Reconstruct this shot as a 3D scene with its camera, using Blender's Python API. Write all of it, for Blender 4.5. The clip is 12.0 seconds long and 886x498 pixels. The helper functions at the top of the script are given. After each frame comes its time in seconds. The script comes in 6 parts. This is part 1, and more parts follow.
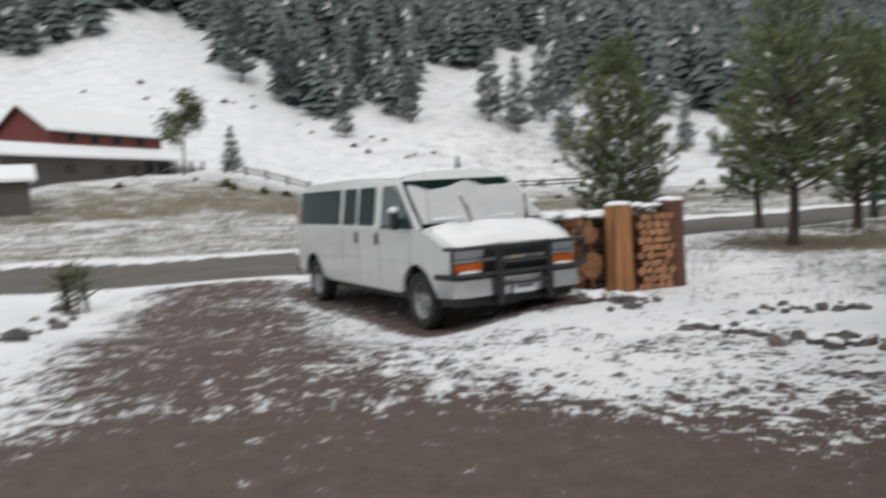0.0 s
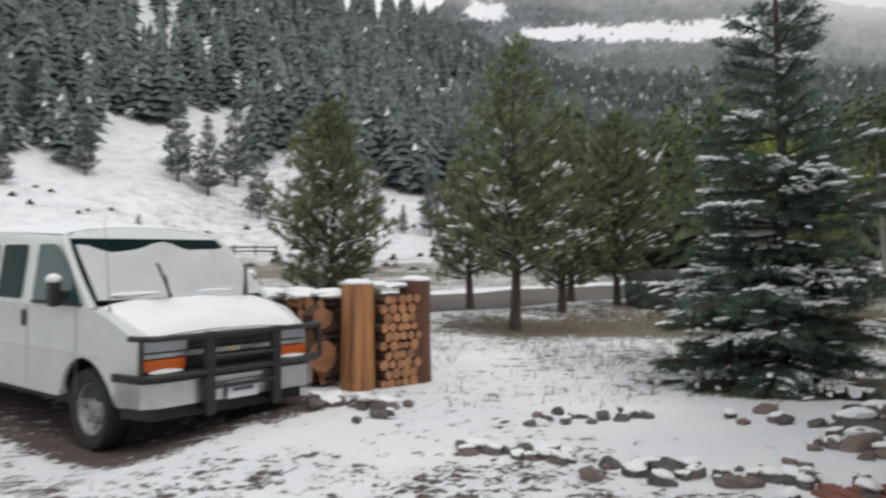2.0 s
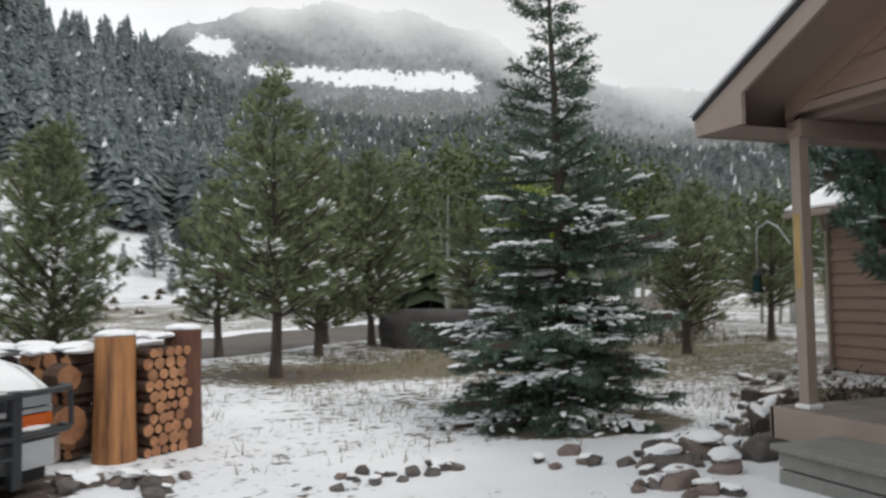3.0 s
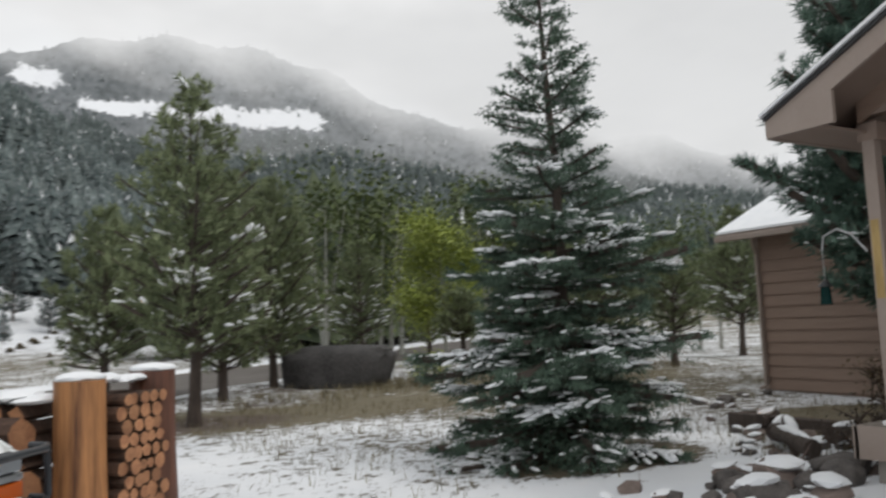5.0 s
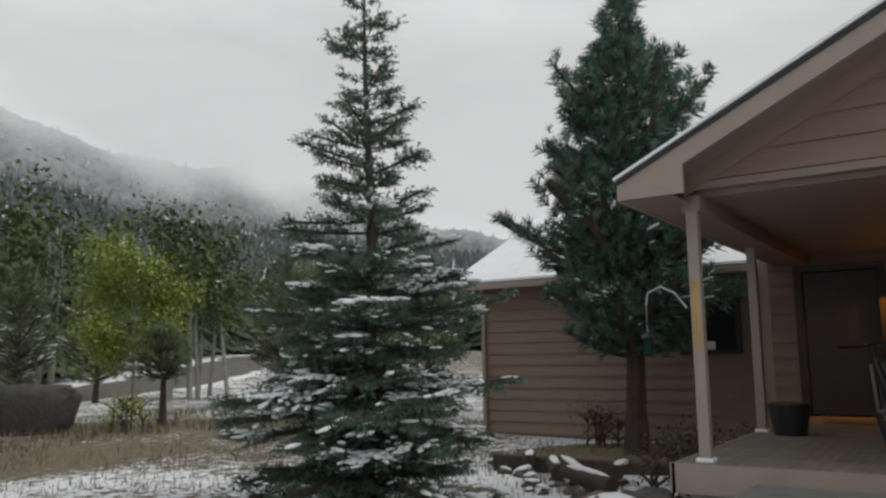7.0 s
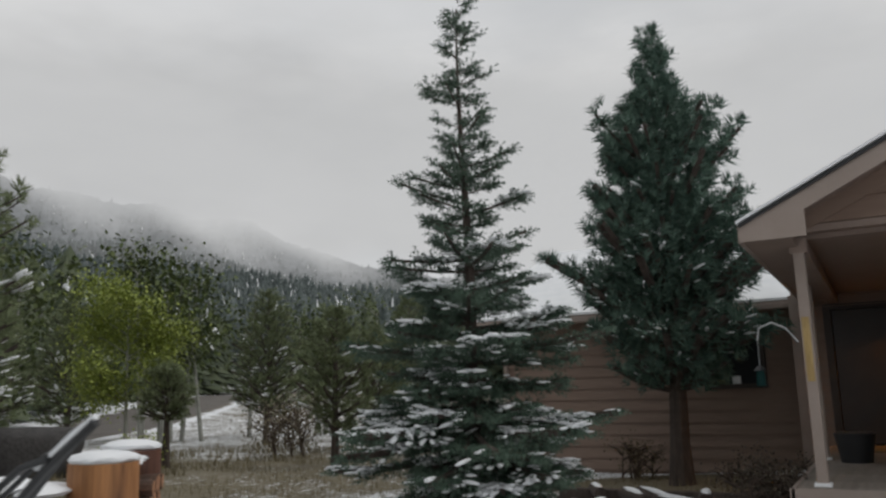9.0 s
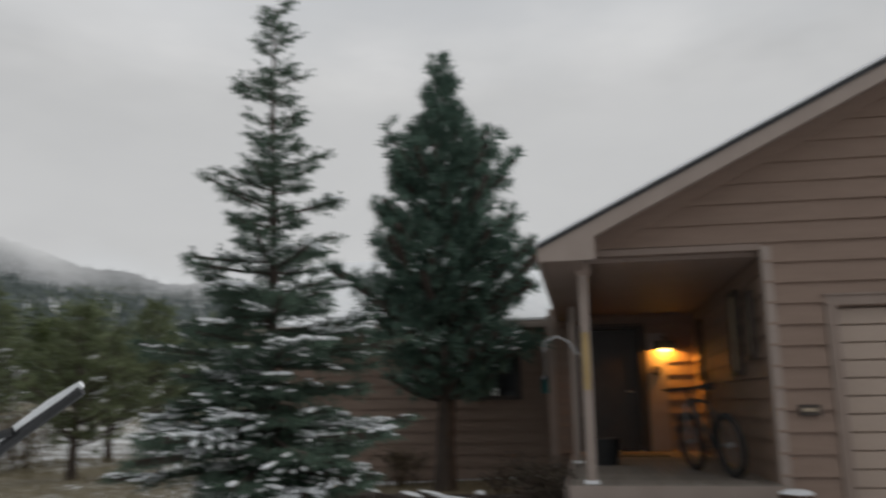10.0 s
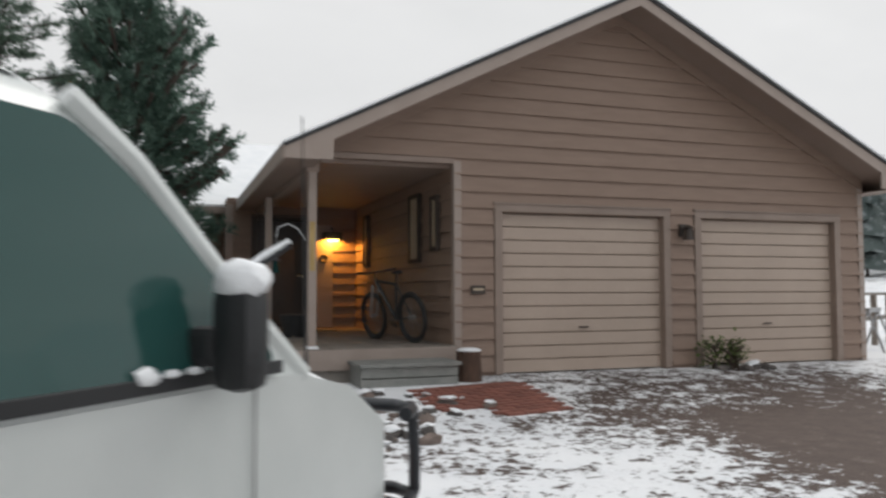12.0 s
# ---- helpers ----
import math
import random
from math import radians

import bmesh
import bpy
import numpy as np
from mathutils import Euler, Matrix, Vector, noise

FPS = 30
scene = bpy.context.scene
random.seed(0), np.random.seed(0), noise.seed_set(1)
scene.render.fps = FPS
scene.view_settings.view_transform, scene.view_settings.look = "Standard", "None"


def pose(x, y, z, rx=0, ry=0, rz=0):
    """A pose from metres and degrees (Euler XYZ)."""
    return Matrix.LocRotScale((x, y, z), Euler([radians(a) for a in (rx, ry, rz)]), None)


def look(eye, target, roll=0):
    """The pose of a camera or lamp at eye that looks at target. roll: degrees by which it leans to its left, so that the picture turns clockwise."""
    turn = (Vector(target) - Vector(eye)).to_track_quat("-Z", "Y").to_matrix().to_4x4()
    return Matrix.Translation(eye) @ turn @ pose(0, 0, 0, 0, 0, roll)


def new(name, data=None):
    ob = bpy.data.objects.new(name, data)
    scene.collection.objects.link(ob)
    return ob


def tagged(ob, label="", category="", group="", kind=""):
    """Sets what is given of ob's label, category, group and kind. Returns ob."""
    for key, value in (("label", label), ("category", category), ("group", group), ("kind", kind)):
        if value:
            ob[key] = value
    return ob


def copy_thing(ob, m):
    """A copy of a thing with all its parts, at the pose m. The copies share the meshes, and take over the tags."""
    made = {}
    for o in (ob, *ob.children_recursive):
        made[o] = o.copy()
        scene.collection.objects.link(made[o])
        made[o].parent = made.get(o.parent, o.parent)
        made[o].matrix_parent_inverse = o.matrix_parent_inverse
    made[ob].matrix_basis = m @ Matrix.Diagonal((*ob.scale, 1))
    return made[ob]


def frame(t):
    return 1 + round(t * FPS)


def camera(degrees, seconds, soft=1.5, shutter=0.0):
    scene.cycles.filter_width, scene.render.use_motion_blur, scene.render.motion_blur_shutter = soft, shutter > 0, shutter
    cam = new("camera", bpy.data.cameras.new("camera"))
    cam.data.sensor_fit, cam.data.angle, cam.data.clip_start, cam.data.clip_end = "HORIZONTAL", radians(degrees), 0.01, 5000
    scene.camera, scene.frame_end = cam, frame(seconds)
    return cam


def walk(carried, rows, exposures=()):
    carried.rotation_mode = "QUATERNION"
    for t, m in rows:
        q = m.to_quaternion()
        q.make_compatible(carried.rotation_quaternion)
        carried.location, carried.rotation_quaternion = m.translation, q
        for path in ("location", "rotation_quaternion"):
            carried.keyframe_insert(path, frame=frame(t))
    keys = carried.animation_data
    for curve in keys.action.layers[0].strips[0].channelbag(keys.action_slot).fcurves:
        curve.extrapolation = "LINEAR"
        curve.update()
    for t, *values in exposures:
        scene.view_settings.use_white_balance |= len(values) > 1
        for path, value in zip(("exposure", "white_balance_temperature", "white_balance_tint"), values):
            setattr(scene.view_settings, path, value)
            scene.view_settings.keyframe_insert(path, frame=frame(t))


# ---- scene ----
cam = camera(58.2, 12.0, soft=2.4, shutter=0.5)
PATH = [
    (0, (0.617, 0.41, 1.523), (-0.109, 2.267, 1.381), -3.3),
    (0.5, (0.291, 0.973, 1.547), (-0.139, 2.926, 1.502), -4.5),
    (0.9, (0.185, 1.428, 1.508), (-0.199, 3.391, 1.499), -3.5),
    (1, (0.146, 1.536, 1.51), (-0.218, 3.502, 1.512), -4.1),
    (1.5, (-0.122, 2.02, 1.56), (-0.361, 4.005, 1.542), -2.1),
    (2, (-0.311, 2.498, 1.557), (-0.273, 4.497, 1.566), -0.1),
    (2.5, (-0.533, 2.901, 1.575), (-0.215, 4.875, 1.641), 0.2),
    (3, (-0.816, 3.269, 1.588), (-0.12, 5.141, 1.691), -0.9),
    (3.1, (-0.876, 3.345, 1.583), (-0.165, 5.211, 1.693), -0.0),
    (3.2, (-0.937, 3.435, 1.567), (-0.215, 5.296, 1.69), -0.8),
    (5, (-1.895, 4.821, 1.503), (-0.856, 6.52, 1.691), -2.5),
    (5.5, (-2.131, 5.215, 1.496), (-0.828, 6.717, 1.714), -0.4),
    (6, (-2.5, 5.547, 1.479), (-1.073, 6.923, 1.745), -0.2),
    (6.5, (-2.755, 5.882, 1.507), (-1.187, 7.092, 1.779), -0.6),
    (8.6, (-3.831, 7.398, 1.539), (-2.109, 8.367, 1.846), -1.5),
    (9, (-4.163, 7.643, 1.513), (-2.435, 8.583, 1.875), -1.5),
    (9.5, (-4.268, 7.979, 1.457), (-2.505, 8.844, 1.837), -0.9),
    (10, (-4.508, 8.306, 1.419), (-2.573, 8.635, 1.804), -0.8),
    (10.5, (-4.866, 8.745, 1.363), (-2.888, 8.696, 1.661), -1.2),
    (11, (-5.083, 9.065, 1.26), (-3.113, 8.742, 1.379), -0.6),
    (11.1, (-5.113, 9.159, 1.25), (-3.151, 8.783, 1.355), -0.5),
    (11.5, (-5.251, 9.444, 1.247), (-3.37, 8.772, 1.349), 0.3),
    (11.8, (-5.387, 9.771, 1.272), (-3.515, 9.073, 1.372), 0.5),
    (12, (-5.592, 9.96, 1.296), (-3.708, 9.298, 1.403), -0.2),
]
walk(cam, [(t, look(eye, target, roll)) for t, eye, target, roll in PATH],
     [(0.0, 0.35), (2.2, 0.4), (3.0, 0.52), (4.8, 0.40), (5.5, 0.36), (6.0, 0.28), (6.5, 0.20), (8.5, 0.04), (9.0, -0.04), (9.5, -0.10), (10.2, 0.04), (10.5, 0.36), (11.2, 0.54), (12.0, 0.48)])


# ---- world and light ----
world = bpy.data.worlds.new("overcast_sky")
scene.world = world
world.use_nodes = True


def build_world():
    nt = world.node_tree
    nt.nodes.clear()
    out = nt.nodes.new("ShaderNodeOutputWorld")
    bg = nt.nodes.new("ShaderNodeBackground")
    bg.inputs["Strength"].default_value = 1.0
    sky = nt.nodes.new("ShaderNodeTexSky")
    sky.sky_type, sky.sun_disc = "NISHITA", False
    sky.sun_elevation, sky.sun_rotation = radians(52), radians(30)
    dim = nt.nodes.new("ShaderNodeVectorMath")
    dim.operation = "SCALE"
    dim.inputs["Scale"].default_value = 0.06
    nt.links.new(sky.outputs[0], dim.inputs[0])
    tc = nt.nodes.new("ShaderNodeTexCoord")
    mp = nt.nodes.new("ShaderNodeMapping")
    mp.inputs["Scale"].default_value = (1.0, 1.0, 2.6)
    nt.links.new(tc.outputs["Generated"], mp.inputs[0])
    nz = nt.nodes.new("ShaderNodeTexNoise")
    nz.inputs["Scale"].default_value, nz.inputs["Detail"].default_value = 1.3, 2.0
    nt.links.new(mp.outputs[0], nz.inputs["Vector"])
    ramp = nt.nodes.new("ShaderNodeValToRGB")
    ramp.color_ramp.elements[0].position, ramp.color_ramp.elements[1].position = 0.3, 0.72
    ramp.color_ramp.elements[0].color = (0.54, 0.555, 0.57, 1)
    ramp.color_ramp.elements[1].color = (0.84, 0.84, 0.835, 1)
    nt.links.new(nz.outputs[0], ramp.inputs[0])
    mix = nt.nodes.new("ShaderNodeMix")
    mix.data_type = "RGBA"
    mix.inputs["Factor"].default_value = 0.9
    nt.links.new(dim.outputs[0], mix.inputs["A"])
    nt.links.new(ramp.outputs[0], mix.inputs["B"])
    nt.links.new(mix.outputs["Result"], bg.inputs["Color"])
    nt.links.new(bg.outputs[0], out.inputs[0])


build_world()
sun = new("sun", bpy.data.lights.new("sun", "SUN"))
sun.data.energy, sun.data.angle, sun.data.color = 0.7, radians(25), (1.0, 0.97, 0.93)
sun.matrix_world = pose(0, 0, 60, 38, 0, 30)


# ---- materials ----
class Mat:
    """A node material under construction."""

    def __init__(self, name, rough=0.7, metal=0.0):
        self.m = bpy.data.materials.new(name)
        self.m.use_nodes = True
        self.nt = self.m.node_tree
        self.b = self.nt.nodes["Principled BSDF"]
        self.b.inputs["Roughness"].default_value = rough
        self.b.inputs["Metallic"].default_value = metal
        self.tc = None

    def n(self, kind):
        return self.nt.nodes.new("ShaderNode" + kind)

    def link(self, a, b):
        self.nt.links.new(a, b)

    def coords(self, scale=(1, 1, 1), space="Object"):
        tc = self.n("TexCoord")
        mp = self.n("Mapping")
        mp.inputs["Scale"].default_value = scale
        self.link(tc.outputs[space], mp.inputs[0])
        return mp.outputs[0]

    def world_coords(self, scale=(1, 1, 1)):
        g = self.n("NewGeometry")
        mp = self.n("Mapping")
        mp.inputs["Scale"].default_value = scale
        self.link(g.outputs["Position"], mp.inputs[0])
        return mp.outputs[0]

    def noise(self, vec, scale, detail=4.0, rough=0.55):
        n = self.n("TexNoise")
        n.inputs["Scale"].default_value = scale
        n.inputs["Detail"].default_value = detail
        n.inputs["Roughness"].default_value = rough
        self.link(vec, n.inputs["Vector"])
        return n.outputs[0]

    def ramp(self, fac, stops):
        r = self.n("ValToRGB")
        e = r.color_ramp.elements
        while len(e) < len(stops):
            e.new(0.5)
        for el, (p, c) in zip(e, stops):
            el.position = p
            el.color = (*c, 1) if len(c) == 3 else c
        self.link(fac, r.inputs[0])
        return r.outputs[0]

    def mix(self, fac, a, b):
        m = self.n("Mix")
        m.data_type = "RGBA"
        for sock, v in ((m.inputs["Factor"], fac), (m.inputs["A"], a), (m.inputs["B"], b)):
            if isinstance(v, (int, float)):
                sock.default_value = v
            elif isinstance(v, tuple):
                sock.default_value = (*v, 1)
            else:
                self.link(v, sock)
        return m.outputs["Result"]

    def math(self, op, a, b=0.0):
        m = self.n("Math")
        m.operation = op
        for sock, v in ((m.inputs[0], a), (m.inputs[1], b)):
            if isinstance(v, (int, float)):
                sock.default_value = v
            else:
                self.link(v, sock)
        return m.outputs[0]

    def bump(self, height, strength=0.3, distance=0.01):
        b = self.n("Bump")
        b.inputs["Strength"].default_value = strength
        b.inputs["Distance"].default_value = distance
        self.link(height, b.inputs["Height"])
        self.link(b.outputs[0], self.b.inputs["Normal"])

    def color(self, c):
        if isinstance(c, tuple):
            self.b.inputs["Base Color"].default_value = (*c, 1)
        else:
            self.link(c, self.b.inputs["Base Color"])


def speckled(name, a, b, scale=6.0, rough=0.7, metal=0.0, fine=60.0, bump=0.25, dist=0.004, stretch=(1, 1, 1), per_piece=0.0):
    """A surface that varies between two colours at two scales, with fine relief."""
    k = Mat(name, rough, metal)
    v = k.coords(stretch)
    big = k.noise(v, scale, 5)
    small = k.noise(v, fine, 3)
    f = k.math("ADD", k.math("MULTIPLY", big, 0.65), k.math("MULTIPLY", small, 0.35))
    c = k.ramp(f, [(0.32, a), (0.68, b)])
    if per_piece:
        oi = k.n("ObjectInfo")
        val = k.math("ADD", k.math("MULTIPLY", oi.outputs["Random"], per_piece), 1.0 - per_piece / 2)
        hs = k.n("HueSaturation")
        k.link(val, hs.inputs["Value"])
        k.link(c, hs.inputs["Color"])
        c = hs.outputs[0]
    k.color(c)
    k.bump(small, bump, dist)
    return k.m


def plain(name, c, rough=0.5, metal=0.0):
    k = Mat(name, rough, metal)
    k.color(c)
    return k.m


def snow_material():
    k = Mat("snow", 0.75)
    v = k.world_coords()
    big, small = k.noise(v, 3.0, 4), k.noise(v, 45.0, 4)
    k.color(k.ramp(big, [(0.3, (0.79, 0.81, 0.83)), (0.7, (0.87, 0.88, 0.89))]))
    k.bump(k.math("ADD", big, k.math("MULTIPLY", small, 0.25)), 0.5, 0.03)
    return k.m


SNOW = snow_material()
SIDING = speckled("taupe_siding_paint", (0.222, 0.152, 0.114), (0.272, 0.190, 0.145), 2.0, 0.6, 0, 40, 0.15, 0.002, (1, 1, 6))
TRIM = speckled("taupe_trim_paint", (0.30, 0.24, 0.205), (0.35, 0.285, 0.245), 3.0, 0.55, 0, 50, 0.12, 0.002)
DOORPAINT = speckled("beige_garage_door_paint", (0.40, 0.315, 0.255), (0.45, 0.355, 0.29), 1.5, 0.5, 0, 30, 0.1, 0.002)
JAMB = speckled("brown_door_trim_paint", (0.235, 0.178, 0.145), (0.29, 0.222, 0.182), 3.0, 0.55, 0, 50, 0.12, 0.002)
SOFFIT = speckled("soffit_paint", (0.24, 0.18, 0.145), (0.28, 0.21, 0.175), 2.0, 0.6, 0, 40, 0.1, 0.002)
DECK = speckled("weathered_deck_board", (0.14, 0.118, 0.098), (0.26, 0.226, 0.195), 3.0, 0.75, 0, 30, 0.4, 0.004, (0.4, 6, 6), 0.25)
STEPWOOD = speckled("grey_green_painted_step", (0.17, 0.175, 0.165), (0.27, 0.27, 0.25), 4.0, 0.7, 0, 40, 0.3, 0.003)
CONCRETE = speckled("concrete", (0.21, 0.19, 0.17), (0.33, 0.30, 0.27), 3.0, 0.85, 0, 60, 0.35, 0.004)
DARKDOOR = speckled("dark_front_door", (0.018, 0.014, 0.012), (0.035, 0.026, 0.02), 3, 0.45)
DARKWOOD = speckled("dark_stained_trim", (0.03, 0.022, 0.018), (0.055, 0.04, 0.03), 4, 0.55)
BLACK = speckled("black_plastic", (0.012, 0.013, 0.014), (0.022, 0.023, 0.025), 5, 0.5)
BLACKTUBE = speckled("black_powder_coat", (0.012, 0.014, 0.017), (0.022, 0.025, 0.03), 5, 0.38)
RUBBER = speckled("tyre_rubber", (0.014, 0.014, 0.014), (0.032, 0.031, 0.03), 8, 0.85)
STEEL = speckled("grey_steel_wheel", (0.22, 0.22, 0.22), (0.36, 0.36, 0.36), 6, 0.45, 0.6)
CHROME = speckled("dulled_chrome", (0.45, 0.46, 0.47), (0.62, 0.63, 0.64), 5, 0.28, 0.85)
AMBER = plain("amber_lens", (0.62, 0.12, 0.015), 0.25)
REDLENS = plain("red_lens", (0.35, 0.02, 0.015), 0.25)
LAMPGLASS = plain("headlamp_glass", (0.32, 0.34, 0.36), 0.12, 0.3)
PLATEMAT = speckled("number_plate", (0.55, 0.56, 0.58), (0.68, 0.69, 0.7), 9, 0.45)
BARMAT = plain("plate_bar", (0.12, 0.13, 0.2), 0.5)
GALV = speckled("galvanised_metal", (0.35, 0.36, 0.37), (0.5, 0.5, 0.5), 6, 0.4, 0.7)
BRICK = speckled("red_paver", (0.16, 0.06, 0.045), (0.27, 0.105, 0.075), 5, 0.8, 0, 60, 0.4, 0.004, (1, 1, 1), 0.4)
ROCK = speckled("grey_brown_rock", (0.048, 0.043, 0.040), (0.17, 0.15, 0.138), 4.0, 0.85, 0, 35, 0.6, 0.01, (1, 1, 1), 0.5)
LITROCK = speckled("tan_sandstone", (0.13, 0.10, 0.086), (0.25, 0.195, 0.168), 4.0, 0.85, 0, 35, 0.6, 0.01, (1, 1, 1), 0.3)
BOULDER = speckled("dark_basalt", (0.028, 0.027, 0.027), (0.085, 0.08, 0.078), 1.6, 0.85, 0, 14, 0.7, 0.03)
BARKLOG = speckled("dark_bark", (0.035, 0.022, 0.016), (0.12, 0.065, 0.042), 5, 0.85, 0, 30, 0.7, 0.012, (3, 3, 0.5))
POSTWOOD = speckled("peeled_orange_log", (0.075, 0.027, 0.012), (0.56, 0.26, 0.10), 3.2, 0.62, 0, 16, 0.35, 0.006, (3.2, 3.2, 0.22))
POSTDARK = speckled("dark_red_weathered_log", (0.045, 0.02, 0.014), (0.17, 0.07, 0.042), 3.0, 0.7, 0, 18, 0.4, 0.006, (3.5, 3.5, 0.25))
LOGEND = speckled("sawn_log_end", (0.22, 0.092, 0.046), (0.52, 0.26, 0.13), 7, 0.75, 0, 45, 0.35, 0.004, (1, 1, 1), 0.5)
BARK = speckled("pine_bark", (0.035, 0.026, 0.022), (0.10, 0.075, 0.06), 4, 0.9, 0, 25, 0.8, 0.02, (3, 3, 0.6))
ASPENBARK = speckled("pale_aspen_bark", (0.25, 0.25, 0.22), (0.42, 0.42, 0.38), 4, 0.8)
RED_BARN = speckled("red_barn_boards", (0.11, 0.022, 0.02), (0.17, 0.038, 0.032), 1.2, 0.7, 0, 12, 0.3, 0.01, (6, 6, 0.4))
GREYWALL = speckled("grey_barn_boards", (0.075, 0.065, 0.058), (0.14, 0.12, 0.105), 1.2, 0.8, 0, 12, 0.3, 0.01, (6, 6, 0.4))
BAREWOOD = speckled("bare_yellow_wood", (0.30, 0.20, 0.075), (0.52, 0.37, 0.15), 4, 0.7, 0, 20, 0.3, 0.003, (4, 4, 0.6))
BIKEPAINT = plain("dark_grey_bicycle_paint", (0.05, 0.055, 0.055), 0.35, 0.3)
SIGNTAN = plain("tan_paint", (0.42, 0.34, 0.24), 0.6)


def needle_material(name, dark, light, frost=0.0):
    """Needles: each clump takes its own green between two tones, with some frost."""
    k = Mat(name, 0.6)
    g = k.n("NewGeometry")
    v = k.world_coords()
    f = k.math("ADD", k.math("MULTIPLY", g.outputs["Random Per Island"], 0.6), k.math("MULTIPLY", k.noise(v, 1.3, 3), 0.4))
    c = k.ramp(f, [(0.15, dark), (0.85, light)])
    if frost:
        flecks = k.ramp(k.noise(v, 1.1, 5, 0.7), [(0.52, (0, 0, 0)), (0.66, (1, 1, 1))])
        c = k.mix(k.math("MULTIPLY", flecks, frost), c, (0.62, 0.65, 0.67))
    k.color(c)
    k.b.inputs["Specular IOR Level"].default_value = 0.25
    return k.m


SPRUCE = needle_material("spruce_needles", (0.046, 0.080, 0.058), (0.130, 0.186, 0.135))
PINE = needle_material("pine_needles", (0.046, 0.088, 0.070), (0.135, 0.205, 0.155))
YOUNGPINE = needle_material("young_pine_needles", (0.100, 0.130, 0.066), (0.250, 0.285, 0.155))
FOREST = needle_material("forest_needles", (0.058, 0.080, 0.080), (0.160, 0.196, 0.188), 0.45)
VALLEY = needle_material("valley_needles", (0.045, 0.062, 0.060), (0.120, 0.146, 0.138), 0.28)
EDGEPINE = needle_material("wood_edge_needles", (0.045, 0.062, 0.038), (0.110, 0.132, 0.075))
YELLOWLEAF = needle_material("yellow_green_leaves", (0.20, 0.255, 0.050), (0.41, 0.46, 0.115))
GREENLEAF = needle_material("olive_green_leaves", (0.062, 0.090, 0.028), (0.135, 0.165, 0.058))
BRUSH = needle_material("dry_brush_twigs", (0.07, 0.055, 0.035), (0.19, 0.155, 0.095))
BRUSHDARK = needle_material("dark_bare_twigs", (0.035, 0.027, 0.02), (0.10, 0.08, 0.055))
GRASS = needle_material("dry_grass_blades", (0.115, 0.095, 0.052), (0.27, 0.232, 0.14))


def paint_material():
    k = Mat("white_van_paint", 0.3)
    v = k.coords()
    k.color(k.ramp(k.noise(v, 2.5, 4), [(0.3, (0.56, 0.59, 0.575)), (0.7, (0.63, 0.655, 0.64))]))
    k.b.inputs["Coat Weight"].default_value = 0.35
    k.b.inputs["Coat Roughness"].default_value = 0.12
    k.bump(k.noise(v, 30, 3), 0.03, 0.002)
    return k.m


def lamp_material(name, c, strength):
    k = Mat(name, 0.4)
    k.color(c)
    k.b.inputs["Emission Color"].default_value = (*c, 1)
    k.b.inputs["Emission Strength"].default_value = strength
    return k.m


VANPAINT = paint_material()
GLOW = lamp_material("warm_bulb", (1.0, 0.62, 0.16), 9.0)
PANE = plain("dark_window_pane", (0.03, 0.032, 0.035), 0.08)


# ---- building helpers ----
def finish(name, bm, mats, parent=None, label="", smooth=False):
    """Link a bmesh as one mesh object."""
    me = bpy.data.meshes.new(name)
    bmesh.ops.recalc_face_normals(bm, faces=bm.faces)
    bm.to_mesh(me)
    bm.free()
    return link_mesh(name, me, mats, parent, label, smooth)


def link_mesh(name, me, mats, parent=None, label="", smooth=False):
    for m in mats if isinstance(mats, (list, tuple)) else [mats]:
        me.materials.append(m)
    if smooth:
        me.polygons.foreach_set("use_smooth", [True] * len(me.polygons))
        me.set_sharp_from_angle(angle=radians(38))
    ob = new(name, me)
    if parent is not None:
        ob.parent = parent
    if label:
        ob["label"] = label
    return ob


def part(name, bm, material, parent, label="", smooth=False):
    return finish(name, bm, material, parent, label, smooth)


def thing(name, label, category, m=None, group="", kind=""):
    """An Empty that carries the parts of one thing."""
    ob = new(name)
    ob.empty_display_size = 0.2
    if m is not None:
        ob.matrix_world = m
    return tagged(ob, label, category, group, kind)


def box(bm, lo, hi, bevel=0.0, m=None):
    c = [(a + b) / 2 for a, b in zip(lo, hi)]
    s = [max(abs(b - a), 1e-4) for a, b in zip(lo, hi)]
    t = Matrix.Translation(c) @ Matrix.Diagonal((*s, 1))
    if m is not None:
        t = m @ t
    r = bmesh.ops.create_cube(bm, size=1, matrix=t)
    if bevel:
        edges = {e for v in r["verts"] for e in v.link_edges}
        bmesh.ops.bevel(bm, geom=list(edges), offset=bevel, segments=2, affect="EDGES", profile=0.6)
    return bm


def boxes(*spec, bevel=0.0):
    bm = bmesh.new()
    for lo, hi in spec:
        box(bm, lo, hi, bevel)
    return bm


def prism(bm, outline, axis, lo, hi):
    """Extrude a closed 2D outline along an axis (0, 1 or 2); the outline runs through the other two axes in order."""
    def at(p, h):
        q = list(p)
        q.insert(axis, h)
        return q
    a = [bm.verts.new(at(p, lo)) for p in outline]
    b = [bm.verts.new(at(p, hi)) for p in outline]
    n = len(outline)
    bm.faces.new(a)
    bm.faces.new(b[::-1])
    for i in range(n):
        bm.faces.new((a[i], b[i], b[(i + 1) % n], a[(i + 1) % n]))
    return bm


